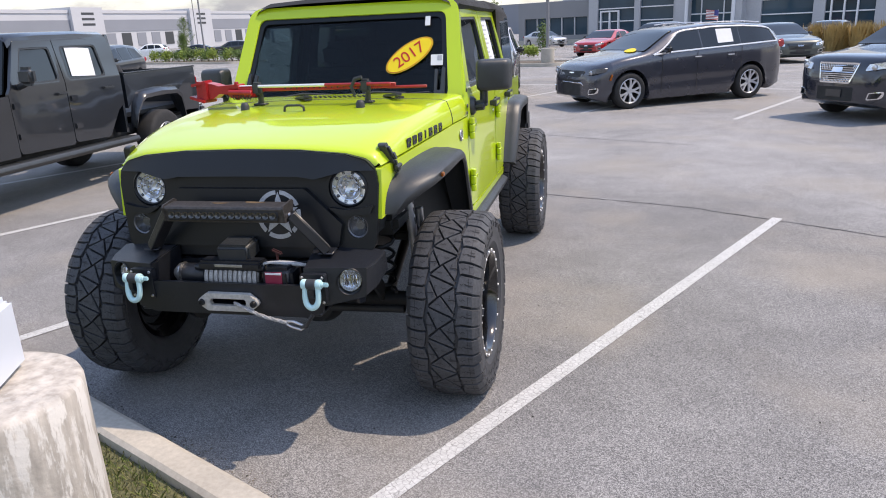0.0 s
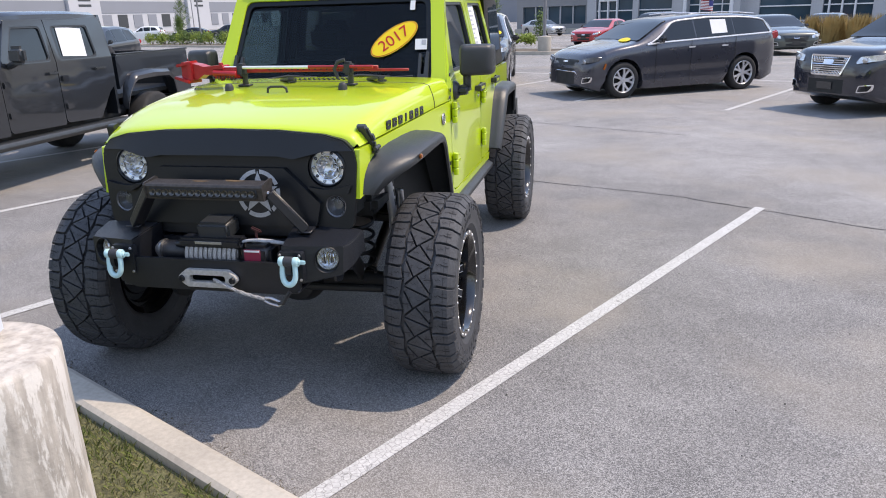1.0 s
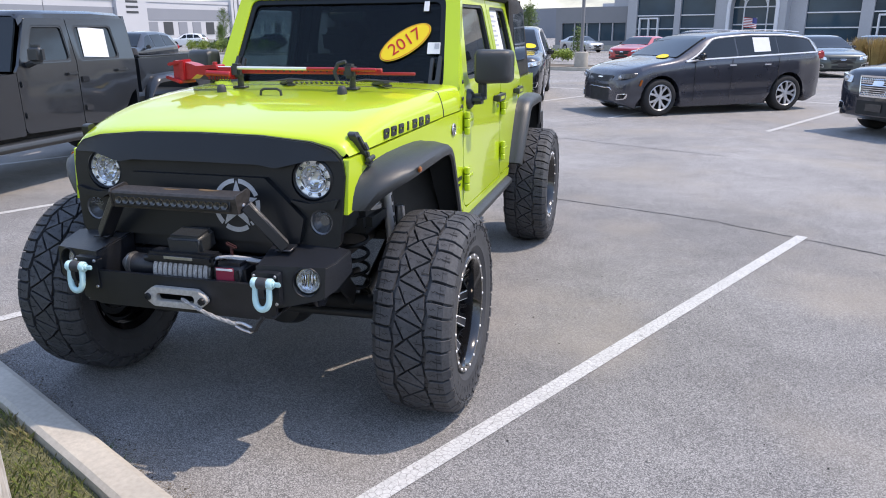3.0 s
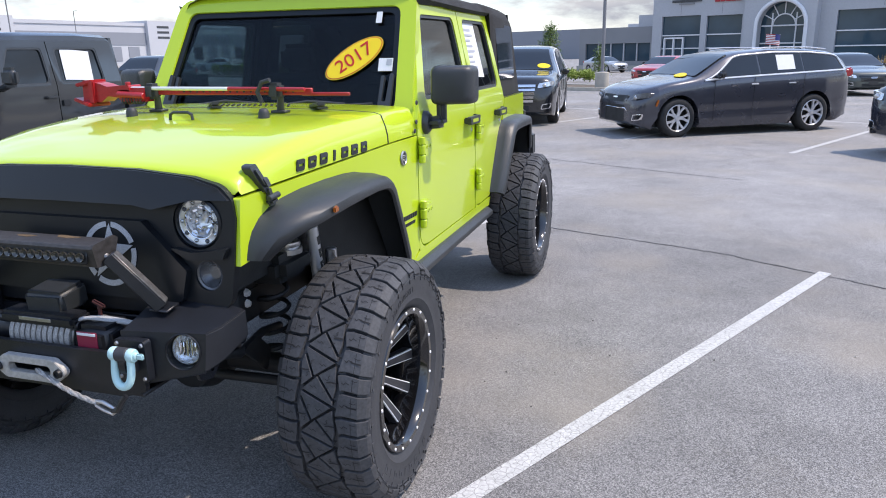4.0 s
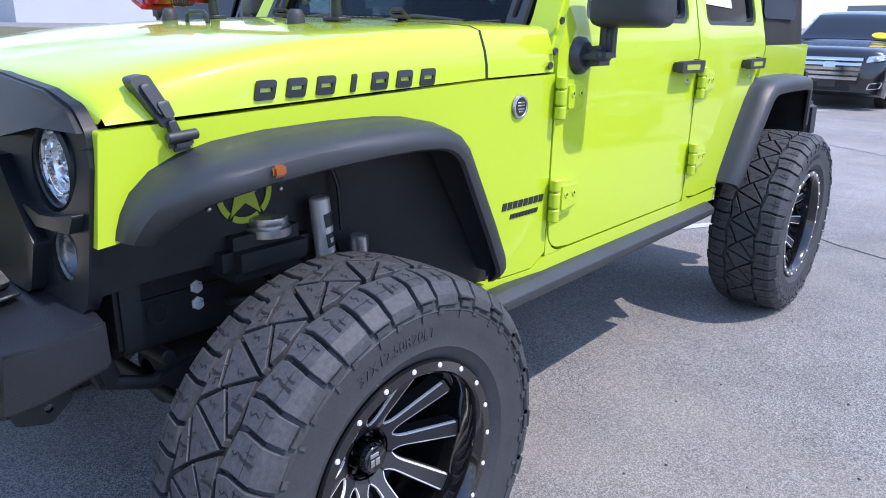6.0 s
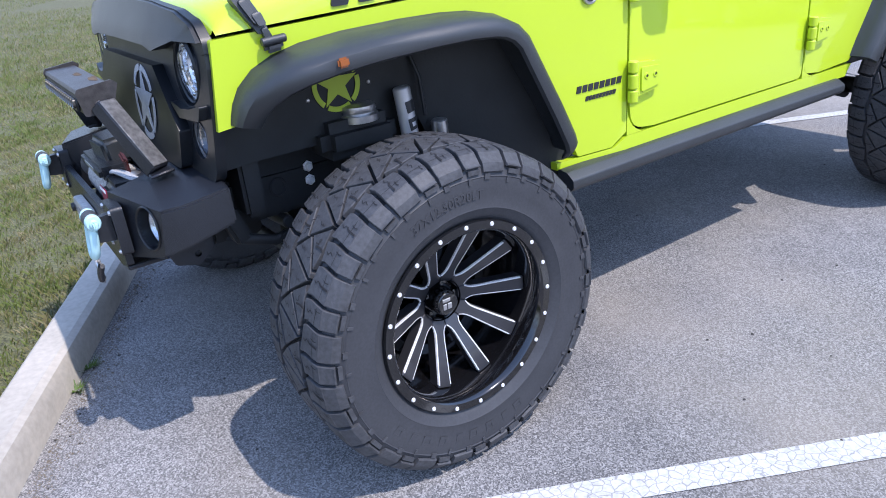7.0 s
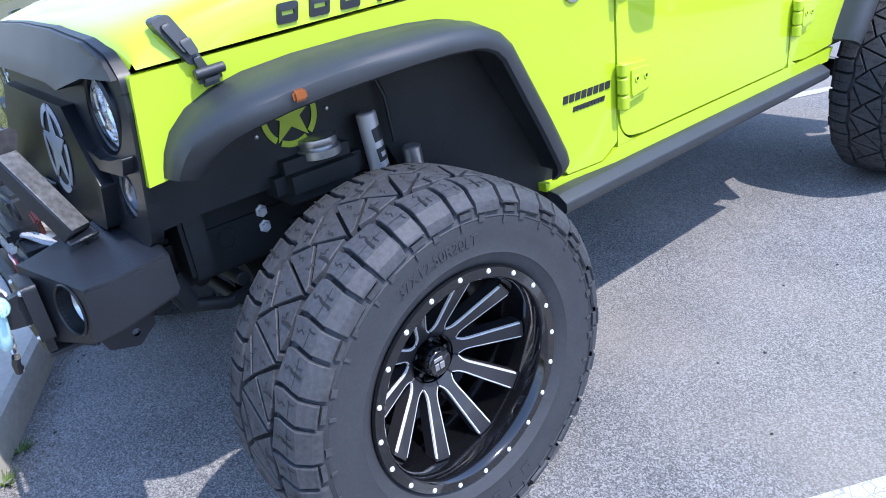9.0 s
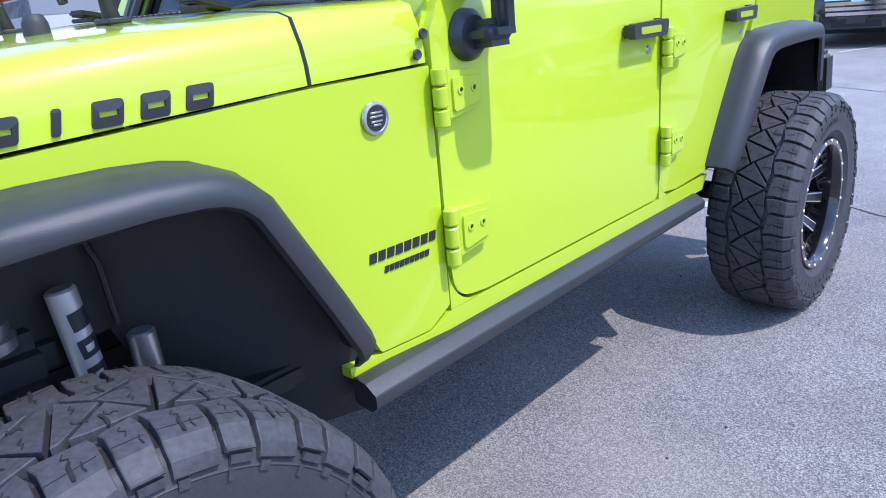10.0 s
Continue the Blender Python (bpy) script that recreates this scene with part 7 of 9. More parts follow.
    if plated:
        part("number_plate", plate(bmesh.new(), [(-0.15, sill + 0.18), (0.15, sill + 0.18), (0.15, sill + 0.30), (-0.15, sill + 0.30)], -0.02, 0.02, (), nose), DARK_GREY, car)
    for s in (1, -1):
        h = part("headlight", plate(bmesh.new(), fillet([(s * 0.56 * hw, lamp_z - 0.06), (s * (0.56 + lamp_w * 0.9) * hw, lamp_z + 0.0), (s * (0.56 + lamp_w) * hw, lamp_z + 0.10), (s * 0.60 * hw, lamp_z + 0.05)], 0.03, 3), -0.006, 0.06, (), nose, ([s * q * hw for q in (0.65, 0.75, 0.85, 0.92)], [])), lamp_m or LENS, car, "clear headlight")
        part("lamp_ball", lathe(bmesh.new(), [(0, -0.02), (0.03, -0.015), (0.045, 0.01)], 16, Matrix.Translation(nose(s * 0.72 * hw, lamp_z, -0.002)) @ Matrix.Rotation(radians(-90), 4, "X")), SILVER, h)
        fo_out = [(s * 0.64 * hw, sill + 0.15), (s * 0.85 * hw, sill + 0.18), (s * 0.90 * hw, sill + 0.30), (s * 0.68 * hw, sill + 0.27)]
        cf = (sum(q[0] for q in fo_out) / 4, sum(q[1] for q in fo_out) / 4)
        fo_in = [(cf[0] + (a - cf[0]) * 0.80, cf[1] + (b - cf[1]) * 0.74) for a, b in fo_out]
        f = part("fog_lamp", plate(bmesh.new(), fillet(fo_in, 0.02, 3), -0.004, 0.05, (), nose, ([s * q * hw for q in (0.72, 0.8)], [])), SMOKED, car, "dark fog lamp")
        part("lamp_surround", plate(bmesh.new(), fillet(fo_out, 0.025, 3), -0.014, 0.03, [fillet(fo_in, 0.018, 3)], nose, ([s * q * hw for q in (0.72, 0.8)], [])), CHROME if chrome_trim else SILVER, f, "bright lamp surround")
        t, b, w, rw = dims(y_b - 0.12)
        part("tail_lamp", box(bmesh.new(), (s * (w - 0.035), y_b - 0.13, b - 0.06), (0.09, 0.26, 0.17), pose(0, 0, 0, 14, 0, 0), 0.03, 3), TAIL_RED, car, "red tail lamp")
    for s in (1, -1):
        for y in (0.0, wb):
            road_wheel(car, pose(s * (hw - 0.13), y, r, 0, 0, 0 if s > 0 else 180), r, 0.235, rim, dark_rims)
    b = box(bmesh.new(), (0, 0.5 * (y_a + y_b), sill + 0.10), (2 * hw - 0.5, y_b - y_a - 0.5, 0.16), None, 0.03)
    part("underbody", b, UNDER, car)
    return car, dims, side, top_put


VAN_TOP = [(a, z if z < 1.1 else 1.1 + (z - 1.1) * 0.80) for a, z in [(-0.82, 0.60), (-0.815, 0.76), (-0.77, 0.86), (-0.64, 0.93), (-0.45, 0.985), (-0.2, 1.04), (0.1, 1.085), (0.30, 1.12), (0.44, 1.20), (1.06, 1.61), (1.35, 1.70), (2.1, 1.76), (2.9, 1.75), (3.45, 1.69), (3.70, 1.60), (3.88, 1.28), (3.95, 0.95), (3.98, 0.6)]]
VAN_BELT = [(-0.82, 0.57), (-0.60, 0.82), (-0.2, 0.95), (0.5, 1.04), (1.0, 1.08), (2.0, 1.115), (3.0, 1.15), (4.1, 1.19)]
van, van_dims, van_side, van_top = make_car(
    "minivan", "dark granite minivan with chrome window trim on asphalt", (1.51, 13.03), -58.0, GREY_METAL, 0.82, 3.03, 0.95, 2.02, VAN_TOP, VAN_BELT,
    [[(0.66, 0.05), (1.74, 0.05), (1.73, 0.92), (1.22, 0.90)], [(1.78, 0.05), (2.74, 0.05), (2.73, 0.92), (1.77, 0.92)], [(2.77, 0.05), (3.68, 0.07), (3.54, 0.88), (2.76, 0.92)]],
    (0.32, 1.16), (3.70, 3.87), r=0.365, rim=0.252, sill=0.165, plated=False, grille_z=(0.67, 0.79), lamp_z=0.76, lamp_w=0.40, chrome_trim=True, bars=0, lamp_m=TURN_LENS)
part("intake_trim", tube(bmesh.new(), [(x, -0.833 + 0.02 * abs(x) + 0.13 * abs(x) ** 3, 0.545 - 0.20 * max(0, abs(x) - 0.42) / 0.3 if abs(x) < 0.72 else 0.345) for x in [-0.80 + 0.1 * k for k in range(17)]], 0.014, 6), CHROME, van, "bright lower grille trim")
for s in (1, -1):
    part("side_marker", box(bmesh.new(), (s * 0.985, -0.455, 0.66), (0.02, 0.05, 0.13), pose(0, 0, 0, -24, 0, s * 8), 0.008), AMBER, van, "amber side marker")
sheet = part("price_sheet", plate(bmesh.new(), [(2.16, 0.20), (2.56, 0.20), (2.57, 0.86), (2.17, 0.86)], -0.006, 0.0, (), van_side(1), ([2.3, 2.5], [])), PAPER, van, "white price sheet behind glass")
st = part("screen_sticker", plate(bmesh.new(), ring2(0.20, 28, 0, 0.46, 0.34, 0.09), -0.006, 0.0, (), van_top), YELLOW, van, "yellow oval screen sticker")
for s in (1, -1):
    rr = [(s * (van_dims(y)[3] * 0.90), y, van_dims(y)[0] + 0.02) for y in (1.7, 2.0, 2.5, 3.0, 3.4)]
    part("roof_rail", tube(bmesh.new(), rr, 0.011, 8), SILVER, van)
# small flag clipped to the roof edge
fl = bmesh.new()
rod(fl, (0.62, 2.36, 1.57), (0.60, 2.40, 1.89), 0.006, 8)
fp = part("flag_pole", fl, PAPER, van, "thin white flag stick")
for k in range(13):
    z = 1.67 + 0.2 * k / 13
    q = [(0.0, z), (0.30, z + 0.03), (0.30, z + 0.03 + 0.0152), (0.0, z + 0.0152)]
    part("flag_stripe", plate(bmesh.new(), q, 0.0, 0.004, (), lambda a, zz, d: (0.605 + 0.03 * math.sin(a * 16) + d, 2.40 - a, zz), ([0.05, 0.1, 0.15, 0.2, 0.25], [])), TAIL_RED if k % 2 == 0 else PAPER, fp)
part("flag_canton", plate(bmesh.new(), [(0.0, 1.762), (0.13, 1.775), (0.13, 1.888), (0.0, 1.872)], -0.003, 0.007, (), lambda a, zz, d: (0.605 + 0.03 * math.sin(a * 16) + d, 2.40 - a, zz), ([0.05, 0.1], [])), mat("flag_blue", (0.02, 0.03, 0.16), rough=0.8), fp)

SUV_TOP = [(-0.93, 0.62), (-0.92, 0.88), (-0.86, 1.00), (-0.7, 1.07), (0.0, 1.13), (0.30, 1.18), (1.05, 1.62), (1.4, 1.71), (2.3, 1.73), (3.1, 1.67), (3.45, 1.55), (3.68, 1.15), (3.74, 0.8)]
SUV_BELT = [(-0.93, 0.60), (-0.8, 0.92), (0, 1.03), (1, 1.07), (3.7, 1.14)]
SUV_PANES = [[(0.62, 0.06), (1.50, 0.06), (1.46, 0.90), (1.16, 0.88)], [(1.56, 0.06), (2.40, 0.06), (2.38, 0.90), (1.54, 0.90)], [(2.48, 0.08), (3.36, 0.10), (3.05, 0.84), (2.46, 0.90)]]
make_car("compact_suv", "blue-black suv with a bright mesh grille", (6.05, 10.45), -58, BLUE_BLACK, 0.93, 2.857, 0.90, 1.85, SUV_TOP, SUV_BELT, SUV_PANES,
                                            (0.26, 1.14), (3.38, 3.62), r=0.36, rim=0.23, grille_z=(0.62, 0.95), lamp_z=0.88, lamp_w=0.40, chrome_trim=True, grille_w=(0.32, 0.43), bars=10, mesh=True, framed=True)
big_suv, _, _, bs_top = make_car("family_suv", "black suv with bright horizontal grille bars", (-1.63, 14.77), 5, BLACK_CAR, 0.97, 3.07, 1.12, 1.99, [(a * 1.04, z * 1.03) for a, z in SUV_TOP] + [(4.18, 0.8)], SUV_BELT, [[(y * 1.06, f) for y, f in p] for p in SUV_PANES],
                                             (0.26, 1.18), (3.60, 3.90), r=0.38, rim=0.25, grille_z=(0.52, 0.94), lamp_z=0.90, lamp_w=0.38, chrome_trim=True, grille_w=(0.50, 0.56), bars=5)
part("screen_sticker", plate(bmesh.new(), ring2(0.18, 28, 0, 0.68, 0.46, 0.09), -0.006, 0.0, (), bs_top), YELLOW, big_suv, "yellow oval screen sticker")
SEDAN_TOP = [(-0.95, 0.55), (-0.94, 0.72), (-0.88, 0.80), (-0.6, 0.88), (0.2, 0.97), (0.45, 1.02), (1.25, 1.38), (1.6, 1.46), (2.2, 1.47), (2.7, 1.40), (3.4, 1.12), (3.9, 1.06), (4.0, 0.95), (4.08, 0.6)]
SEDAN_BELT = [(-0.95, 0.52), (-0.8, 0.74), (0, 0.88), (1.5, 0.96), (4.0, 1.0)]
SEDAN_PANES = [[(0.80, 0.06), (1.62, 0.06), (1.60, 0.88), (1.28, 0.86)], [(1.68, 0.06), (2.55, 0.08), (2.42, 0.84), (1.66, 0.88)]]
make_car("sedan", "dark green-grey saloon facing the aisle", (8.3, 27.0), 8, GREEN_GREY, 0.95, 3.05, 1.03, 1.90, SEDAN_TOP, SEDAN_BELT, SEDAN_PANES, (0.40, 1.34), (2.60, 3.40), r=0.35, rim=0.25, grille_z=(0.50, 0.72), lamp_z=0.68, detail=False)
make_car("coupe", "bright red coupe parked by a planted island", (0.75, 39.5), -25, RED_CAR, 0.95, 2.9, 1.03, 1.90, [(a, z * 0.97) for a, z in SEDAN_TOP], SEDAN_BELT, SEDAN_PANES, (0.40, 1.34), (2.60, 3.40), r=0.35, rim=0.25, grille_z=(0.50, 0.68), lamp_z=0.66, detail=False, dark_rims=True)
for nm, lb, at, turn, paint, sed_like in (
        ("saloon", "silver saloon parked near the showroom", (-3.3, 66.0), 40, SILVER_CAR, True),
        ("pickup_suv", "black suv parked near the showroom", (-8.6, 60.0), 50, BLACK_CAR, False),
        ("hatchback", "dark grey car parked before the showroom", (3.3, 38.0), -35, DARK_GREY, False),
        ("saloon", "black saloon parked before the showroom windows", (12.0, 38.0), -30, BLACK_CAR, True),
        ("estate_suv", "dark suv parked before the showroom windows", (18.5, 31.0), -30, DARK_GREY, False),
        ("family_suv", "dark suv parked behind the pickup truck", (-17.5, 20.4), 10, DARK_GREY, False),
        ("estate_suv", "white suv far across the car park", (-58.0, 82.0), -75, WHITE_CAR, False),
        ("saloon", "dark saloon far across the car park", (-52.0, 83.0), -75, BLACK_CAR, True),
        ("estate_suv", "dark suv far across the car park", (-47.5, 84.5), -75, DARK_GREY, False),
        ("saloon", "grey saloon far across the car park", (-64.5, 82.0), -75, GREEN_GREY, True)):
    if sed_like:
        make_car(nm, lb, at, turn, paint, 0.95, 2.9, 1.03, 1.88, SEDAN_TOP, SEDAN_BELT, SEDAN_PANES, (0.40, 1.34), (2.60, 3.40), r=0.34, rim=0.23, grille_z=(0.50, 0.68), lamp_z=0.66, detail=False)
    else:
        make_car(nm, lb, at, turn, paint, 0.93, 2.857, 0.90, 1.85, SUV_TOP, SUV_BELT, SUV_PANES, (0.26, 1.14), (3.38, 3.62), r=0.36, rim=0.23, grille_z=(0.60, 0.93), lamp_z=0.88, detail=False)


# ---- the grey pickup in the next bays ----
def pickup():
    tr = thing("pickup_truck", pose(-5.70, 2.86, 0, 0, 0, 0), "dark grey crew-cab pickup truck with black wheel flares", "truck", "parked cars")
    hw = 0.80

    def put(s, off=0.0):
        return lambda y, z, d: (s * (hw - 0.20 * max(0, z - 1.36) - d + off), y, z)
    cut = ([], [1.36])

    def panel(name, out, s, holes=(), depth=0.04, m=DARK_GREY, off=0.0, par=None, label=""):
        return part(name, plate(bmesh.new(), out, 0, depth, holes, put(s, off), cut), m, par or tr, label, angle=30)
    F = fillet([(-0.55, 1.0, 0), (-0.45, 1.22, 0.05), (0.74, 1.28, 0), (0.74, 0.60, 0.02), (0.22, 0.60, 0), (0.06, 1.05, 0.05), (-0.35, 1.05, 0.05)], 0.02)
    D1 = fillet([(0.75, 0.62, 0.08), (1.78, 0.60, 0.04), (1.78, 1.83, 0.04), (1.10, 1.82, 0.05), (0.80, 1.36, 0.02), (0.75, 1.3, 0)], 0.02)
    W1 = fillet([(0.93, 1.38), (1.70, 1.38), (1.69, 1.75), (1.17, 1.75)], 0.05)
    D2 = fillet([(1.79, 0.62, 0.06), (2.36, 0.60, 0.06), (2.58, 0.92, 0.05), (2.70, 1.0, 0), (2.70, 1.38, 0), (2.66, 1.83, 0.04), (1.79, 1.83, 0.03)], 0.02)
    W2 = fillet([(1.86, 1.38), (2.46, 1.38), (2.43, 1.75), (1.86, 1.75)], 0.05)
    BED = fillet([(2.76, 0.92, 0), (2.76, 1.37, 0.02), (4.46, 1.38, 0.04), (4.48, 0.72, 0.03), (3.98, 0.74, 0), (3.82, 1.02, 0.06), (2.86, 1.02, 0.06)], 0.02)
    for s in (1, -1):
        panel("front_wing", F, s)
        d1 = panel("front_door", D1, s, [W1])
        d2 = panel("rear_door", D2, s, [W2])
        panel("bed_side", BED, s, depth=0.09)
        for w, d in ((W1, d1), (W2, d2)):
            panel("window_pane", w, s, (), 0.006, SMOKED, -0.02, d, "smoked glass")
            c = (sum(p[0] for p in w) / len(w), sum(p[1] for p in w) / len(w))
            panel("window_seal", w, s, [[(c[0] + (p[0] - c[0]) * 0.94, c[1] + (p[1] - c[1]) * 0.90) for p in w]], 0.016, BLACK_PLASTIC, -0.004, d)
        for d, y in ((d1, 1.66), (d2, 2.44)):
            b = box(bmesh.new(), (s * (hw + 0.03), y, 1.235), (0.03, 0.19, 0.035), None, 0.012)
            box(b, (s * (hw + 0.012), y + 0.08, 1.235), (0.03, 0.035, 0.04), None, 0.01)
            part("door_handle", b, BLACK_PLASTIC, d)
        for d, y in ((d1, 0.78), (d2, 1.82)):
            for z in (0.82, 1.16):
                part("hinge", box(bmesh.new(), (s * (hw + 0.008), y + 0.05, z), (0.022, 0.11, 0.07), None, 0.008), DARK_GREY, d)
        for c, path in ((-0.40, 0), (3.33, 1)):
            pts = [(c - 0.62, 0.72), (c - 0.56, 0.92), (c - 0.47, 1.06), (c - 0.38, 1.11), (c, 1.13), (c + 0.40, 1.11), (c + 0.50, 1.04), (c + 0.58, 0.86), (c + 0.63, 0.68)]
            rings = []
            for i, (y, z) in enumerate(pts):
                k = 0.6 + 0.4 * min(1, min(i, len(pts) - 1 - i) / 2)
                rings.append([(s * (hw - 0.01), y, z + 0.03), (s * (hw + 0.10 * k), y, z + 0.012), (s * (hw + 0.135 * k), y, z - 0.03), (s * (hw + 0.12 * k), y, z - 0.085), (s * (hw - 0.01), y, z - 0.05)])
            part("wheel_flare", loft(bmesh.new(), rings, closed_ring=True), DARK_GREY if path == 0 else DARK_GREY, tr, "grey wheel flare", angle=40)
            road_wheel(tr, pose(s * 0.79, c, 0.415, 0, 0, 0 if s > 0 else 180), 0.415, 0.27, 0.23)
        b = bmesh.new()
        loft(b, [[(s * x, y, z) for x, z in fillet([(0.70, 0.55), (0.90, 0.55), (0.92, 0.50), (0.88, 0.46), (0.70, 0.47)], 0.02, 3)] for y in (0.10, 0.12, 1.5, 2.72, 2.75)], closed_ring=True)
        part("side_step", b, BLACK_PLASTIC, tr, "black side step")
        b = box(bmesh.new(), (s * 0.96, 0.92, 1.47), (0.20, 0.13, 0.19), None, 0.045, 3)
        rod(b, (s * 0.80, 0.94, 1.36), (s * 0.92, 0.93, 1.40), 0.035)
        part("door_mirror", b, BLACK_PLASTIC, tr)
        part("bed_rail_cap", box(bmesh.new(), (s * 0.765, 3.62, 1.385), (0.10, 1.72, 0.02), None, 0.006), BLACK_PLASTIC, tr)
        part("tail_lamp", box(bmesh.new(), (s * 0.735, 4.49, 1.10), (0.13, 0.05, 0.26), None, 0.015), TAIL_RED, tr)
    # roof, cab back, bonnet, bed floor and bumpers
    b = bmesh.new()
    def ring(y, z, w):
        h = [(w + 0.03, z - 0.10), (w + 0.015, z - 0.04), (w - 0.05, z - 0.008), (w * 0.5, z)]
        return [(x, y, q) for x, q in h] + [(0, y, z + 0.004)] + [(-x, y, q) for x, q in reversed(h)]
    loft(b, [ring(1.02, 1.85, 0.66), ring(1.08, 1.89, 0.67), ring(1.5, 1.91, 0.68), ring(2.2, 1.915, 0.68), ring(2.62, 1.90, 0.68), ring(2.70, 1.86, 0.67)])
    part("roof", b, BLACK_CAR, tr, "black roof")
    part("cab_back", plate(bmesh.new(), [(-0.78, 0.6), (0.78, 0.6), (0.78, 1.36), (0.68, 1.86), (-0.68, 1.86), (-0.78, 1.36)], 2.68, 2.72, [[(-0.55, 1.40), (0.55, 1.40), (0.5, 1.76), (-0.5, 1.76)]], lambda x, z, d: (x, d, z)), DARK_GREY, tr)
    part("rear_window", plate(bmesh.new(), [(-0.56, 1.39), (0.56, 1.39), (0.51, 1.77), (-0.51, 1.77)], 2.69, 2.70, (), lambda x, z, d: (x, d, z)), SMOKED, tr)
    part("windscreen", plate(bmesh.new(), [(-0.72, 1.30), (0.72, 1.30), (0.64, 1.86), (-0.64, 1.86)], 0, 0.03, (), lambda x, z, d: (x, 0.74 + (z - 1.30) * 0.55 + d, z)), SMOKED, tr)
    b = box(bmesh.new(), (0, 0.12, 1.20), (1.56, 1.22, 0.16), None, 0.05, 3)
    part("bonnet", b, DARK_GREY, tr)
    part("front_mask", box(bmesh.new(), (0, -0.47, 1.02), (1.40, 0.10, 0.46), None, 0.04, 3), DARK_GREY, tr)
    part("front_bumper", box(bmesh.new(), (0, -0.68, 0.68), (1.70, 0.26, 0.20), None, 0.05, 3), BLACK_PLASTIC, tr)
    part("rear_bumper", box(bmesh.new(), (0, 4.58, 0.68), (1.60, 0.18, 0.20), None, 0.04, 3), DARK_GREY, tr)
    part("tailgate", box(bmesh.new(), (0, 4.46, 1.06), (1.42, 0.06, 0.62), None, 0.02), DARK_GREY, tr)
    part("bed_floor", box(bmesh.new(), (0, 3.6, 0.82), (1.42, 1.74, 0.06), None, 0.01), UNDER, tr)
    part("chassis", box(bmesh.new(), (0, 2.0, 0.60), (1.2, 4.9, 0.16), None, 0.03), UNDER, tr)
    b = bmesh.new()
    for k in range(3):
        tube(b, [(0.60 - 0.3 * k, 2.92, 1.36), (0.5 - 0.3 * k, 3.0, 1.44), (0.35 - 0.3 * k, 3.02, 1.42), (0.25 - 0.3 * k, 2.95, 1.40)], 0.055, 10)
    part("rolled_cover", b, CANVAS, tr, "rolled black tonneau cover")
    part("price_sheet", plate(bmesh.new(), [(1.93, 1.42), (2.30, 1.40), (2.33, 1.71), (1.95, 1.74)], -0.002, 0.002, (), put(1, -0.012)), PAPER, tr, "white price sheet inside the rear window")
    # cab shifted along the truck and stretched upwards to fit the camera's view
    shift = [(0.4, 0.4), (0.75, 0.66), (1.78, 1.56), (2.70, 2.62), (2.76, 2.69), (3.0, 3.0)]
    for ob in tr.children_recursive:
        if ob.type == "MESH" and ob.name.split(".")[0] not in ("wheel", "rim", "spoke", "hub_cap", "brake_disc", "wheel_flare"):
            for v in ob.data.vertices:
                if v.co.z > 1.40:
                    v.co.z = 1.40 + (v.co.z - 1.40) * (1.10 if v.co.y < 2.8 else 1.0)
                if 0.4 < v.co.y < 3.0:
                    v.co.y = lerp_table(shift, v.co.y)
    return tr


pickup()


# ---- buildings ----
PANEL = mat("light_grey_wall_panel", (0.42, 0.43, 0.45), rough=0.6, var=0.05, scale=0.4, fine=0.04, fscale=8)
PANEL_MID = mat("mid_grey_wall_panel", (0.23, 0.235, 0.245), rough=0.65, var=0.06, scale=0.4)
WHITE_FRAME = mat("white_window_frame", (0.72, 0.73, 0.75), rough=0.5, var=0.04, scale=2)
SHOW_GLASS = mat("showroom_glass", (0.042, 0.082, 0.112), rough=0.04, var=0.4, scale=0.25, spec=0.3)
WAREHOUSE = mat("white_concrete_wall", (0.496, 0.504, 0.528), rough=0.8, var=0.05, scale=0.1)
WAREHOUSE_GREY = mat("grey_wall_band", (0.240, 0.256, 0.288), rough=0.8, var=0.05, scale=0.1)
SIGN_DARK = mat("dark_sign_letters", (0.05, 0.055, 0.06), rough=0.5, var=0.1)
SIGN_RED = mat("red_sign_letters", (0.45, 0.02, 0.03), rough=0.5, var=0.1)

FACADE_U = 65.0


def lot_box(bm, u0, u1, v0, v1, z0, z1):
    ps = [lot(u, v) for u, v in ((u0, v0), (u1, v0), (u1, v1), (u0, v1))]
    a = [bm.verts.new((p.x, p.y, z0)) for p in ps]
    c = [bm.verts.new((p.x, p.y, z1)) for p in ps]
    bm.faces.new(a[::-1])
    bm.faces.new(c)
    for i in range(4):
        bm.faces.new((a[i], a[(i + 1) % 4], c[(i + 1) % 4], c[i]))
    return bm


def lot_plate(outline, u0, u1, holes=()):
    return plate(bmesh.new(), outline, u0, u1, holes, lambda v, z, d: lot(d, v, z))


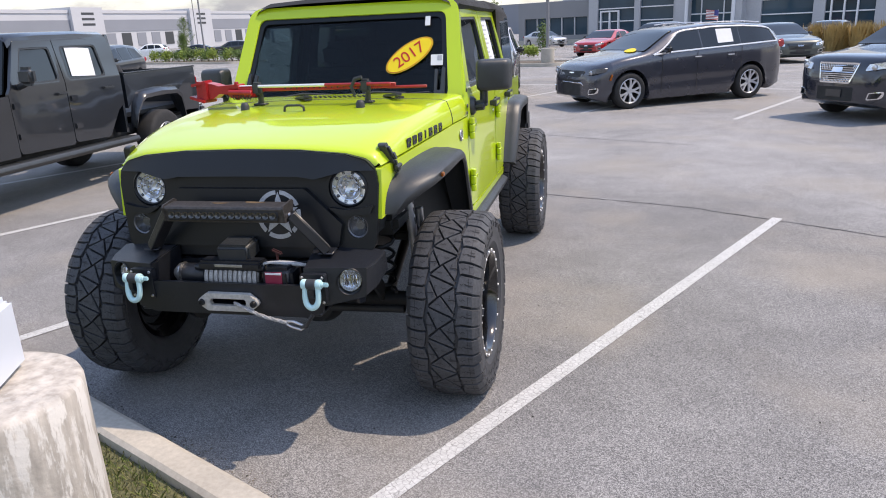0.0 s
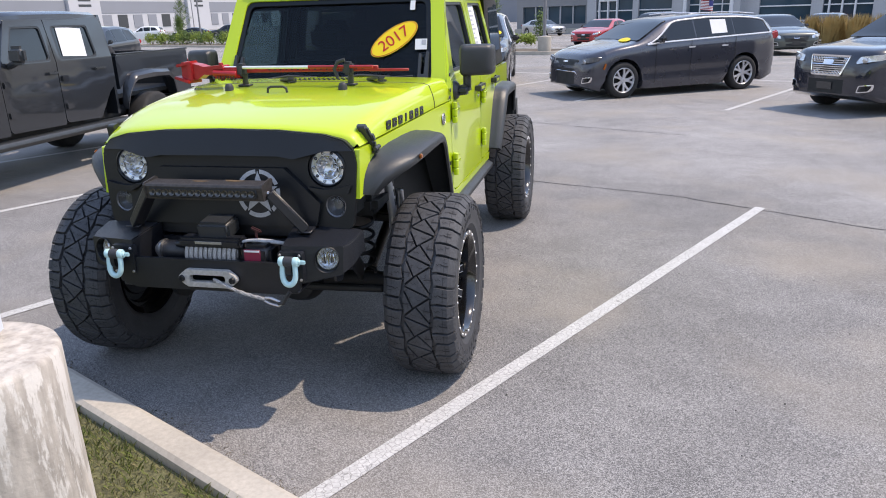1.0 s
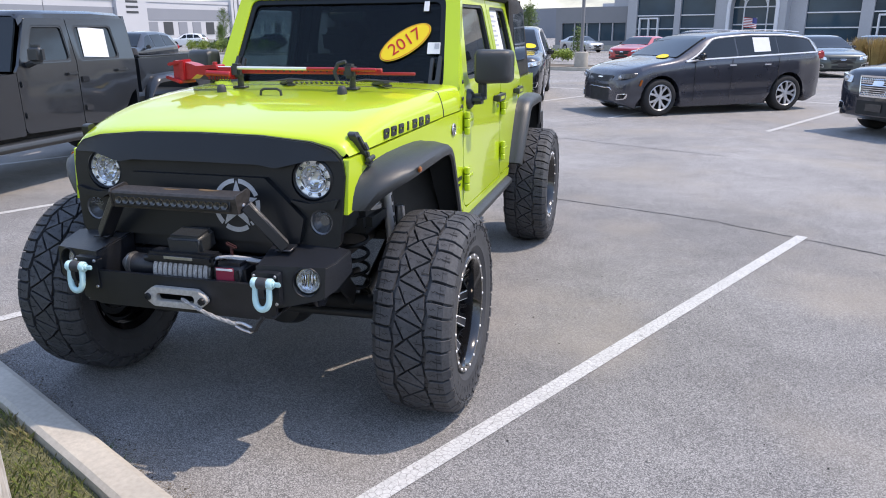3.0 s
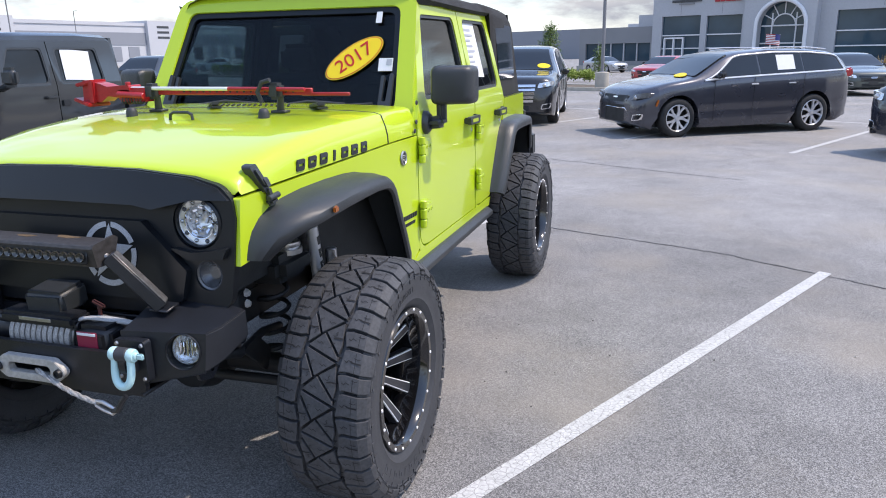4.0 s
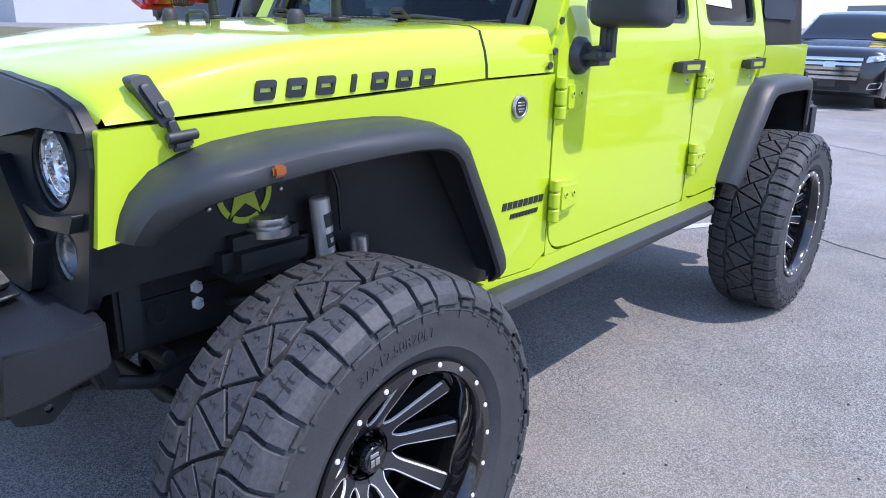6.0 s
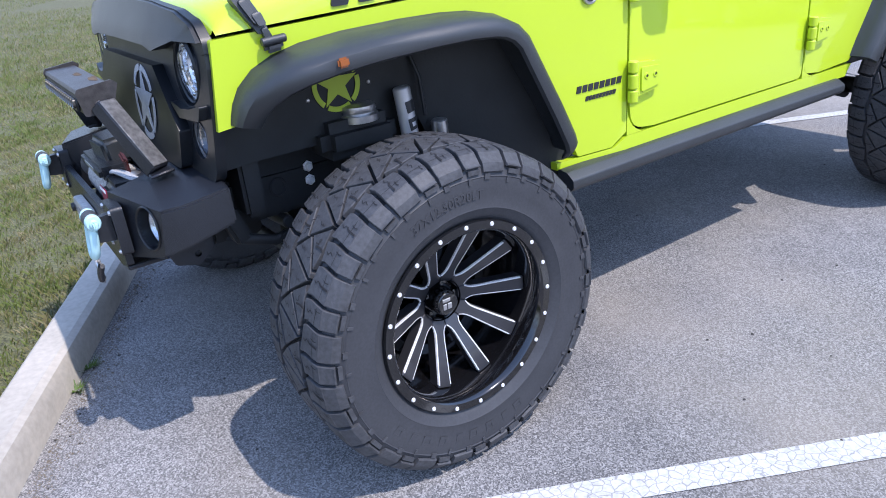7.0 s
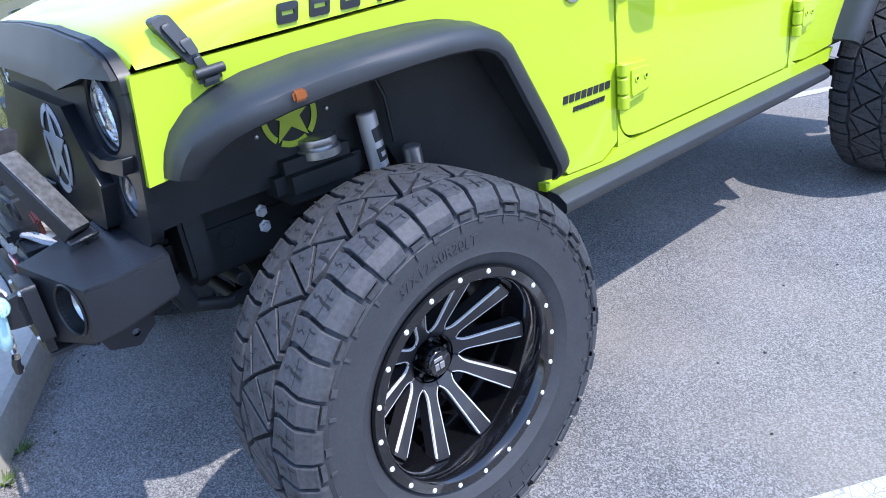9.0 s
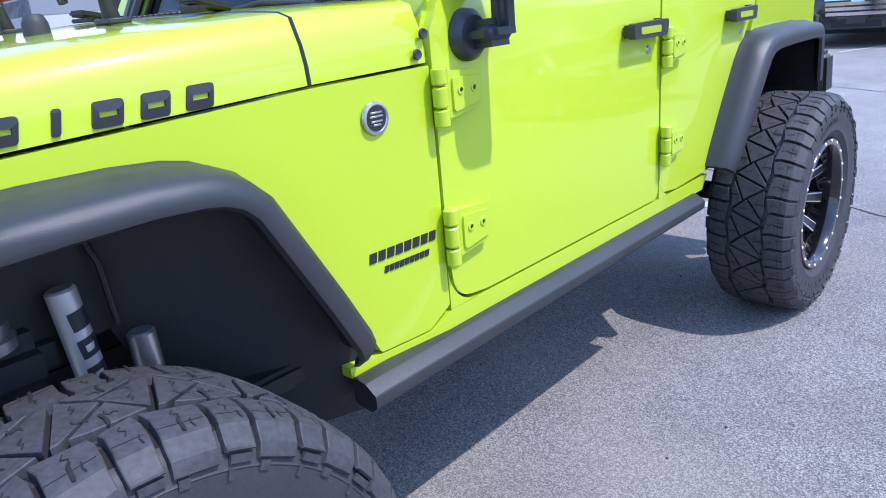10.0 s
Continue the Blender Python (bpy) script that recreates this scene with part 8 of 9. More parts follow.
def showroom():
    p = lot(FACADE_U, -22)
    sh = thing("showroom_building", (p.x, p.y, 0.42), "light grey car showroom with tall dark windows and arched entrance", "building")
    sh.matrix_world = Matrix()
    G = 0.40
    wins = [(-34.9, -31.0, 0.45, 4.55), (-30.4, -27.1, 0.45, 4.45)]
    wins_r = [(-19.3, -15.2, 0.45, 4.40), (-14.3, -10.7, 0.45, 4.40), (-9.6, -5.8, 0.45, 4.40), (-4.8, -1.0, 0.45, 4.40)]
    rect = lambda w: [(w[0], w[2]), (w[1], w[2]), (w[1], w[3]), (w[0], w[3])]
    part("left_wall", lot_plate([(-35.9, G - 0.4), (-26.6, G - 0.4), (-26.6, 6.68), (-35.9, 6.68)], FACADE_U, FACADE_U + 0.5, [rect(w) for w in wins]), PANEL, sh, smooth=False)
    part("right_wall", lot_plate([(-20.6, G - 0.4), (4.0, G - 0.4), (4.0, 6.9), (-20.6, 6.9)], FACADE_U, FACADE_U + 0.5, [rect(w) for w in wins_r]), PANEL, sh, smooth=False)
    arch = [(-25.35, 0.45), (-21.45, 0.45)] + [(-23.4 + 1.95 * math.cos(a), 3.35 + 1.95 * math.sin(a)) for a in [math.pi * k / 20 for k in range(21)]]
    part("portal", lot_plate([(-26.6, G - 0.4), (-20.6, G - 0.4), (-20.6, 8.9), (-26.6, 8.9)], FACADE_U - 0.9, FACADE_U + 0.5, [arch]), PANEL, sh, smooth=False)
    bm = bmesh.new()
    ring_pts = [(-25.47, 0.45)] + [(-23.4 - 2.07 * math.cos(a), 3.35 + 2.07 * math.sin(a)) for a in [math.pi * k / 24 for k in range(25)]] + [(-21.33, 0.45)]
    tube(bm, [lot(FACADE_U - 0.95, v, z) for v, z in ring_pts], 0.16, 8)
    part("arch_frame", bm, WHITE_FRAME, sh, "white arch frame")
    a_win = part("arch_window", lot_plate(arch, FACADE_U - 0.1, FACADE_U), SHOW_GLASS, sh, smooth=False)
    bm = bmesh.new()
    for v in (-24.4, -22.4):
        tube(bm, [lot(FACADE_U - 0.15, v, 0.45), lot(FACADE_U - 0.15, v, 4.4)], 0.06, 6)
    for z in (1.9, 3.35):
        tube(bm, [lot(FACADE_U - 0.15, -25.3, z), lot(FACADE_U - 0.15, -21.5, z)], 0.06, 6)
    tube(bm, [lot(FACADE_U - 0.15, -23.4 + 0.95 * math.cos(a), 3.35 + 0.95 * math.sin(a)) for a in [math.pi * k / 16 for k in range(17)]], 0.06, 6)
    for a in (0.5, 1.05, 1.57, 2.1, 2.64):
        tube(bm, [lot(FACADE_U - 0.15, -23.4 + r * math.cos(a), 3.35 + r * math.sin(a)) for r in (0.95, 1.95)], 0.05, 6)
    part("mullion", bm, WHITE_FRAME, a_win)
    for w in wins + wins_r:
        pane = part("window", lot_plate(rect((w[0] - 0.05, w[1] + 0.05, w[2] - 0.05, w[3] + 0.05)), FACADE_U + 0.25, FACADE_U + 0.3), SHOW_GLASS, sh, "tall dark showroom window", smooth=False)
        for z in (1.55, 2.75):
            part("window_bar", lot_box(bmesh.new(), FACADE_U + 0.12, FACADE_U + 0.25, w[0], w[1], z, z + 0.10), WHITE_FRAME, pane, smooth=False)
    for v in (-33.6, -12.9):
        ed = part("entrance_door", lot_box(bmesh.new(), FACADE_U - 0.05, FACADE_U + 0.22, v - 1.0, v + 1.0, 2.48, 2.62), WHITE_FRAME, sh, "white framed entrance doors", smooth=False)
        for q in (-0.95, 0.0, 0.95):
            part("door_stile", lot_box(bmesh.new(), FACADE_U - 0.05, FACADE_U + 0.22, v + q - 0.06, v + q + 0.06, 0.0, 2.48), WHITE_FRAME, ed, smooth=False)
    wing = [(-44.0, -36.4, 0.45, 2.2)]
    part("low_wing", lot_plate([(-44.8, 0), (-35.9, 0), (-35.9, 3.75), (-44.8, 3.75)], FACADE_U + 0.6, FACADE_U + 1.0, [rect(w) for w in wing]), PANEL_MID, sh, smooth=False)
    wp = part("window", lot_plate(rect((-44.05, -36.3, 0.4, 2.25)), FACADE_U + 0.85, FACADE_U + 0.9), SHOW_GLASS, sh, "ribbon of dark windows", smooth=False)
    for k in range(1, 5):
        v = -44.0 + 7.6 * k / 5
        part("window_bar", lot_box(bmesh.new(), FACADE_U + 0.7, FACADE_U + 0.85, v - 0.06, v + 0.06, 0.45, 2.2), PANEL, wp, smooth=False)
    part("upper_block", lot_box(bmesh.new(), FACADE_U + 5, FACADE_U + 25, -40.4, -35.8, 0, 5.05), PANEL, sh, smooth=False)
    part("roof_block", lot_box(bmesh.new(), FACADE_U + 1.05, FACADE_U + 30, -44.75, 3.95, 0, 3.7), PANEL_MID, sh, smooth=False)
    part("rear_block", lot_box(bmesh.new(), FACADE_U + 0.52, FACADE_U + 30, -35.85, 3.9, 3.72, 6.6), PANEL_MID, sh, smooth=False)
    # wall panel joints
    for v in (-33.0, -29.0, -16, -11.5, -7):
        part("panel_joint", lot_box(bmesh.new(), FACADE_U - 0.004, FACADE_U + 0.1, v - 0.02, v + 0.02, 4.6, 6.6), PANEL_MID, sh, smooth=False)
    # signs as plain bars
    for v0, v1, z, h, m, n in ((-33.9, -31.0, 5.75, 0.22, SIGN_DARK, 1), (-33.2, -31.7, 5.55, 0.12, PANEL_MID, 1), (-29.7, -27.2, 5.62, 0.42, SIGN_RED, 5), (-26.0, -21.3, 7.0, 0.85, SIGN_DARK, 9), (-18.2, -15.6, 5.5, 0.8, SIGN_DARK, 4)):
        for k in range(n):
            a, b = v0 + (v1 - v0) * k / n, v0 + (v1 - v0) * (k + (0.82 if n > 1 else 1)) / n
            u = FACADE_U - (1.05 if z > 6.9 else 0.12)
            part("sign_bar", lot_box(bmesh.new(), u, u + 0.12, a, b, z, z + h), m, sh, smooth=False)
    part("plinth", lot_box(bmesh.new(), FACADE_U + 0.05, FACADE_U + 1.2, -44.7, 3.8, -0.8, 0.0), CONCRETE, sh, smooth=False)
    return sh


showroom()


def warehouse():
    a, c = Vector((-134.0, 109.0, 0)), Vector((-112.0, 275.0, 0))
    d = (c - a).normalized()
    n = Vector((-d.y, d.x, 0))
    L = (c - a).length
    w = thing("warehouse", (0, 0, 0), "long white warehouse with a grey band and dock doors", "building")
    def slab(name, t0, t1, z0, z1, out, m, label=""):
        b = bmesh.new()
        ps = [a + d * t0 - n * out, a + d * t1 - n * out, a + d * t1 + n * 30, a + d * t0 + n * 30]
        lo = [b.verts.new((p.x, p.y, z0)) for p in ps]
        hi = [b.verts.new((p.x, p.y, z1)) for p in ps]
        b.faces.new(lo[::-1])
        b.faces.new(hi)
        for i in range(4):
            b.faces.new((lo[i], lo[(i + 1) % 4], hi[(i + 1) % 4], hi[i]))
        return part(name, b, m, w, label, smooth=False)
    slab("wall", -60, L, -0.9, 9.2, 0, WAREHOUSE)
    slab("wall_band", -60, L, 4.6, 7.6, 0.1, WAREHOUSE_GREY, "grey wall band")
    slab("parapet", -60, L, 9.2, 10.0, 0.2, WAREHOUSE)
    for t in (2, 48, 92, 136):
        slab("tower", t, t + 10, -0.9, 10.6, 1.0, WAREHOUSE, "white corner tower")
        for z in (6.2, 7.5, 8.8):
            slab("louvre", t + 3, t + 7, z, z + 0.55, 1.05, SIGN_DARK)
    for k in range(26):
        t = 14 + 5.6 * k
        if all(abs(t + 1.6 - q - 5) > 7.2 for q in (2, 48, 92, 136)):
            slab("dock_door", t, t + 3.4, 0.8, 4.2, 0.12, WAREHOUSE_GREY if k % 3 else SIGN_DARK)
    return w


warehouse()


def far_hall():
    """The low grey halls on the skyline between the showroom and the warehouse."""
    h = thing("distant_hall", (0, 0, 0), "low grey hall on the skyline", "building")
    for u0, v0, v1, z, m in ((150, -128, -70, 6.4, WAREHOUSE_GREY), (165, -100, -84, 7.6, WAREHOUSE), (120, -74, -62, 4.2, WAREHOUSE_GREY)):
        part("hall_wall", lot_box(bmesh.new(), u0, u0 + 20, v0, v1, -0.9, z), m, h, smooth=False)
    return h


far_hall()


# ---- lamp posts ----
POLE = mat("grey_pole_paint", (0.20, 0.20, 0.21), rough=0.5, var=0.1, scale=3)


def lamp_post(x, y, h=9.0, r=0.30, base_h=0.76):
    z = rise(x, y)
    t = thing("street_lamp", (x, y, z), "tall grey lamp post on a concrete footing", "lamp post", "lamp posts")
    part("footing", lathe(bmesh.new(), [(r, -0.1), (r, base_h - 0.02), (r - 0.02, base_h), (0, base_h)], 28), CONCRETE, t, "round concrete footing")
    b = bmesh.new()
    lathe(b, [(0.13, base_h), (0.13, base_h + 0.02), (0.075, base_h + 0.05), (0.072, 3.0), (0.06, h), (0, h)], 12)
    part("pole", b, POLE, t)
    b = box(bmesh.new(), (0.45, 0, h - 0.02), (0.65, 0.32, 0.10), None, 0.03)
    part("lamp_head", b, POLE, t)
    return t


for x, y in ((-1.1, 30.3), (-34.5, 58.2), (-64, 58), (-88, 92), (-66, 110)):
    lamp_post(x, y)


# ---- the footing beside the kerb, near at hand ----
def near_footing():
    x, y, r, h = -0.258, -1.750, 0.30, 0.81
    t = thing("lamp_footing", (x, y, 0), "weathered round concrete lamp footing on the lawn", "footing")
    b = bmesh.new()
    prof = [(r + 0.006, 0.0), (r + 0.004, 0.3), (r, 0.6), (r, h - 0.020), (r - 0.006, h - 0.007), (r - 0.018, h), (r * 0.6, h + 0.002), (0, h + 0.003)]
    lathe(b, prof, 72)
    for v in b.verts:
        q = noise.noise(Vector((v.co.x * 14, v.co.y * 14, v.co.z * 14)))
        e = 1 + 0.006 * q
        if v.co.z > h - 0.03 and math.hypot(v.co.x, v.co.y) > r - 0.03:
            e -= 0.018 * max(0.0, noise.noise(Vector((v.co.x * 22, v.co.y * 22, 5))))
        v.co.x *= e
        v.co.y *= e
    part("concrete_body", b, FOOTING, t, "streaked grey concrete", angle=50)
    part("base_cover", box(bmesh.new(), (-0.052, 0.040, h + 0.12), (0.25, 0.25, 0.24), pose(0, 0, 0, 0, 0, 22), 0.022, 4), COVER, t, "pale grey painted metal cover")
    return t


FOOTING = mat("streaked_footing_concrete", (0.43, 0.39, 0.345), rough=0.9, var=0.1, scale=5, fine=0.28, fscale=26, bump=0.9, bscale=45)
nt = FOOTING.node_tree
for nd in nt.nodes:
    if nd.type == "TEX_NOISE" and nd.inputs["Scale"].default_value == 26:
        mpn = nt.nodes.new("ShaderNodeMapping")
        mpn.inputs["Scale"].default_value = (1.0, 1.0, 0.22)
        src = nd.inputs["Vector"].links[0].from_socket
        nt.links.new(src, mpn.inputs["Vector"])
        nt.links.new(mpn.outputs[0], nd.inputs["Vector"])
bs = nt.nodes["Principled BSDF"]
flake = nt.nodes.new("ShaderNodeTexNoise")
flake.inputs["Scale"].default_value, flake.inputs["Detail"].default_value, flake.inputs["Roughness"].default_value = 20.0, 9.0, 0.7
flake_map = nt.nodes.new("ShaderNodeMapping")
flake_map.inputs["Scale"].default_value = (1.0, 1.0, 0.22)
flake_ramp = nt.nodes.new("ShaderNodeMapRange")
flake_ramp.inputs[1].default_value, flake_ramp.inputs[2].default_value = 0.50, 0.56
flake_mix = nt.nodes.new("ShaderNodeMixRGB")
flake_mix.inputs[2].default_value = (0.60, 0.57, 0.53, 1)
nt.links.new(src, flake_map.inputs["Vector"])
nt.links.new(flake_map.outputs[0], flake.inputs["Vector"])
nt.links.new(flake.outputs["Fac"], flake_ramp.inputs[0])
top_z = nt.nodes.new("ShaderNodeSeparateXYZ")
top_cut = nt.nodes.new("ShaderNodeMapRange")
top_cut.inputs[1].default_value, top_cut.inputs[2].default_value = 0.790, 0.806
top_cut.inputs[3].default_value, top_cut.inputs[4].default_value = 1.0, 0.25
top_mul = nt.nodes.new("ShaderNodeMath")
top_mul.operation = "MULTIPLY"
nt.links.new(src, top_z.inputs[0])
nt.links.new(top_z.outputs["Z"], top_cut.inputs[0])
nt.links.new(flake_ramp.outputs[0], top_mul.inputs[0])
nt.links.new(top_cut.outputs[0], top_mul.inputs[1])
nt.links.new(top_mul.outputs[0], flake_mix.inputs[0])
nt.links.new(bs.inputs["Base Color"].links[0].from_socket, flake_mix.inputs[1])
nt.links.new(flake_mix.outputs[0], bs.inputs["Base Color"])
COVER = mat("pale_grey_metal", (0.62, 0.66, 0.72), rough=0.4, var=0.05, scale=6, bump=0.05, bscale=200)
near_footing()


# ---- planted islands, shrubs and trees ----
LEAF_A = mat("leaf_green", (0.075, 0.14, 0.018), rough=0.6, var=0.35, scale=2.5, fine=0.3, fscale=30)
LEAF_B = mat("yellow_green_shrub", (0.20, 0.28, 0.03), rough=0.6, var=0.3, scale=3, fine=0.3, fscale=30)
BARK = mat("grey_bark", (0.12, 0.09, 0.07), rough=0.9, var=0.3, scale=8, bump=0.6, bscale=40)
PLUME = mat("tan_plume_grass", (0.46, 0.32, 0.12), rough=0.8, var=0.25, scale=4, fine=0.3, fscale=40)
MULCH = mat("brown_mulch", (0.13, 0.10, 0.07), rough=0.95, var=0.3, scale=3, fine=0.4, fscale=40, bump=0.8, bscale=60)


def leaf_quads(bm, c, n, spread, size, rng):
    for _ in range(n):
        p = Vector(c) + Vector((rng.gauss(0, spread[0]), rng.gauss(0, spread[1]), rng.gauss(0, spread[2])))
        a = Vector((rng.uniform(-1, 1), rng.uniform(-1, 1), rng.uniform(-1, 1))).normalized()
        b = a.orthogonal().normalized()
        s = size * rng.uniform(0.6, 1.3)
        q = a.cross(b)
        bm.faces.new([bm.verts.new(x) for x in (p - a * s, p + b * s * 0.45 + q * s * 0.1, p + a * s, p - b * s * 0.45 + q * s * 0.1)])


def tree(x, y, h, seed, label, wide=1.0, n_leaf=34):
    rng = random.Random(seed)
    t = thing("young_tree", (x, y, rise(x, y)), label, "tree", "young trees")
    b = bmesh.new()
    tube(b, [(0, 0, -0.05), (0.02, 0, h * 0.3), (-0.01, 0.02, h * 0.65), (0.02, 0, h * 0.97)], [0.055, 0.045, 0.03, 0.01], 8)
    leaves = bmesh.new()
    for k in range(30):
        z = h * (0.26 + 0.70 * k / 30)
        an = k * 2.4
        ln = wide * h * 0.23 * (1.1 - 0.85 * (k / 30) ** 1.3) * rng.uniform(0.75, 1.2)
        e = Vector((math.cos(an) * ln, math.sin(an) * ln, z + ln * 0.75))
        tube(b, [(0, 0, z), (e.x * 0.5, e.y * 0.5, z + ln * 0.32), e], [0.014, 0.010, 0.004], 5)
        for f in (0.45, 0.7, 0.95):
            leaf_quads(leaves, Vector((0, 0, z)).lerp(e, f), n_leaf, (0.11, 0.11, 0.13), 0.055, rng)
    leaf_quads(leaves, (0, 0, h * 0.97), 60, (0.09, 0.09, 0.2), 0.05, rng)
    part("trunk", b, BARK, t)
    part("crown", leaves, LEAF_A, t, smooth=False)
    return t


tree(-5.3, 42.0, 3.2, 3, "young leafy tree with an upright crown", 0.9, 26)
tree(-1.75, 35.5, 1.75, 5, "thin young tree beside a lamp post", 0.7, 7)
tree(-47, 75, 2.6, 8, "young leafy tree with an upright crown")
tree(-62, 100, 5.5, 9, "young leafy tree with an upright crown")


def shrub(x, y, r, h, seed, m, name="shrub", label="clipped yellow-green shrub on a planted island"):
    rng = random.Random(seed)
    b = bmesh.new()
    for _ in range(13):
        a, q = rng.uniform(0, 6.28), math.sqrt(rng.random()) * r * 0.7
        leaf_quads(b, (math.cos(a) * q, math.sin(a) * q, h * rng.uniform(0.3, 0.75)), 42, (r * 0.24, r * 0.24, h * 0.16), 0.07, rng)
    stem = bmesh.new()
    for k in range(5):
        a = k * 1.257
        tube(stem, [(0, 0, -0.02), (math.cos(a) * r * 0.5, math.sin(a) * r * 0.5, h * 0.6)], [0.02, 0.006], 5)
    t = thing(name, (x, y, rise(x, y) + 0.12), label, "shrub", "island shrubs")
    part("stems", stem, BARK, t)
    part("foliage", b, m, t, smooth=False)
    return t


k = 0
for i in range(7):
    shrub(-5.3 + 0.44 * i + 0.1 * math.sin(i * 3), 40.5 + 0.4 * math.sin(i * 1.7), 0.36, 0.62, 20 + i, LEAF_B)
for i in range(12):
    shrub(-37.0 + 0.95 * i, 54.4 - 0.42 * i + 0.3 * math.sin(i * 2.2), 0.62, 1.0, 40 + i, LEAF_A if i % 2 else LEAF_B)


def island(u0, u1, v0, v1, name="planted_island"):
    b = bmesh.new()
    out = fillet([(v0, u0), (v1, u0), (v1, u1), (v0, u1)], 0.8, 6)
    inn = fillet([(v0 + 0.18, u0 + 0.18), (v1 - 0.18, u0 + 0.18), (v1 - 0.18, u1 - 0.18), (v0 + 0.18, u1 - 0.18)], 0.7, 6)
    def put(v, u, d):
        p = lot(u, v)
        return (p.x, p.y, rise(p.x, p.y) + d)
    t = tagged(part(name, plate(b, out, -0.05, 0.15, [inn], put), KERB_CONCRETE), "raised planted island with a concrete kerb", "kerb", kind="structure")
    part("mulch_bed", plate(bmesh.new(), inn, 0.0, 0.12, (), put, ([v0 + (v1 - v0) * k / 6 for k in range(1, 6)], [])), MULCH, t, "brown mulch bed", smooth=False)
    return t


island(25.4, 28.6, -34.0, -15.2)
island(29.5, 33.5, -62.0, -46.0)
island(33.6, 36.8, -10.5, -3.0)

# tan plume grass by the showroom
for i in range(9):
    rng = random.Random(70 + i)
    x, y = 10.9 + 0.33 * i, 34.6 - 0.10 * i + 0.4 * math.sin(i * 2.1)
    b = bmesh.new()
    for _ in range(260):
        a, q = rng.uniform(0, 6.28), rng.uniform(0.02, 0.22)
        f = Vector((math.cos(a) * q, math.sin(a) * q, 0))
        tip = f * rng.uniform(1.6, 3.0) + Vector((0, 0, rng.uniform(0.8, 1.35)))
        sd = Vector((-math.sin(a), math.cos(a), 0)) * 0.012
        mid = f.lerp(tip, 0.6) + Vector((0, 0, 0.08))
        vs = [b.verts.new(p) for p in (f - sd, f + sd, mid + sd * 1.6, tip, mid - sd * 1.6)]
        b.faces.new(vs)
    t = thing("plume_grass", (x, y, rise(x, y) + 0.12), "tan ornamental plume grass clump", "grass", "plume grass")
    part("blades", b, PLUME, t, smooth=False)


# ---- seams, bay lines of the far row, litter ----
def crack(pts, w, seed):
    rng = random.Random(seed)
    b = bmesh.new()
    P = [Vector((*p, 0)) for p in pts]
    rows = []
    for a, c in zip(P, P[1:]):
        n = int((c - a).length / 0.06)
        d = (c - a).normalized()
        s = Vector((-d.y, d.x, 0))
        for k in range(n):
            q = a.lerp(c, k / n) + s * (0.05 * noise.noise((a.x + k * 0.035, seed, 0)) + 0.008 * rng.uniform(-1, 1))
            ww = w * (0.6 + 0.8 * rng.random())
            rows.append([b.verts.new((*(q + s * ww * e).xy, rise(q.x, q.y) + 0.003)) for e in (-0.5, 0.5)])
    for r, t in zip(rows, rows[1:]):
        b.faces.new((r[0], r[1], t[1], t[0]))
    return tagged(part("pavement_crack", b, CRACK, smooth=False), "dark crack across the grey asphalt", "crack", kind="structure")


crack([(-6.0, 12.1), (0.54, 8.70), (2.9, 7.50)], 0.016, 1)
crack([(-1.5, 5.6), (0.97, 4.36), (2.53, 3.76), (3.79, 2.92), (7.0, 1.3)], 0.014, 2)

for k in range(-6, 5):
    strip("bay_line", lot(11.4, -2.6 + 3.05 * k), lot(17.0, -2.6 + 3.05 * k), 0.10, LINE_PAINT, "worn white bay line painted on grey asphalt", "road marking", group="bay lines")
strip("bay_line", lot(17.05, -21.0), lot(17.05, 10.0), 0.10, LINE_PAINT, "worn white cross line behind the far bays", "road marking", group="bay lines")

PEBBLE = mat("pale_grit", (0.40, 0.38, 0.35), rough=0.9, var=0.3, scale=30)
DARK_GRIT = mat("dark_grit", (0.05, 0.045, 0.04), rough=0.9, var=0.3, scale=30)
for nm, m, n, seed in (("loose_grit", PEBBLE, 420, 1), ("leaf_litter", DARK_GRIT, 300, 2)):
    rng = random.Random(seed)
    b = bmesh.new()
    for _ in range(n):
        if rng.random() < 0.5:
            v = rng.uniform(-7, 3)
            p = lot(kerb_u(v) + abs(rng.gauss(0, 0.10)), v)
        else:
            p = Vector((rng.uniform(-2, 4), rng.uniform(-1.5, 5), 0))
        s = rng.uniform(0.002, 0.007)
        c = Vector((p.x, p.y, rise(p.x, p.y) + s * 0.4))
        vs = [b.verts.new(c + Vector((s * math.cos(a) * rng.uniform(0.7, 1.3), s * math.sin(a) * rng.uniform(0.7, 1.3), 0))) for a in (0, 1.57, 3.14, 4.71)]
        t = b.verts.new(c + Vector((0, 0, s * 0.7)))
        for i in range(4):
            b.faces.new((vs[i], vs[(i + 1) % 4], t))
    tagged(part(nm, b, m, smooth=False), "scattered grit and dry bits on the asphalt", "litter", kind="stuff")


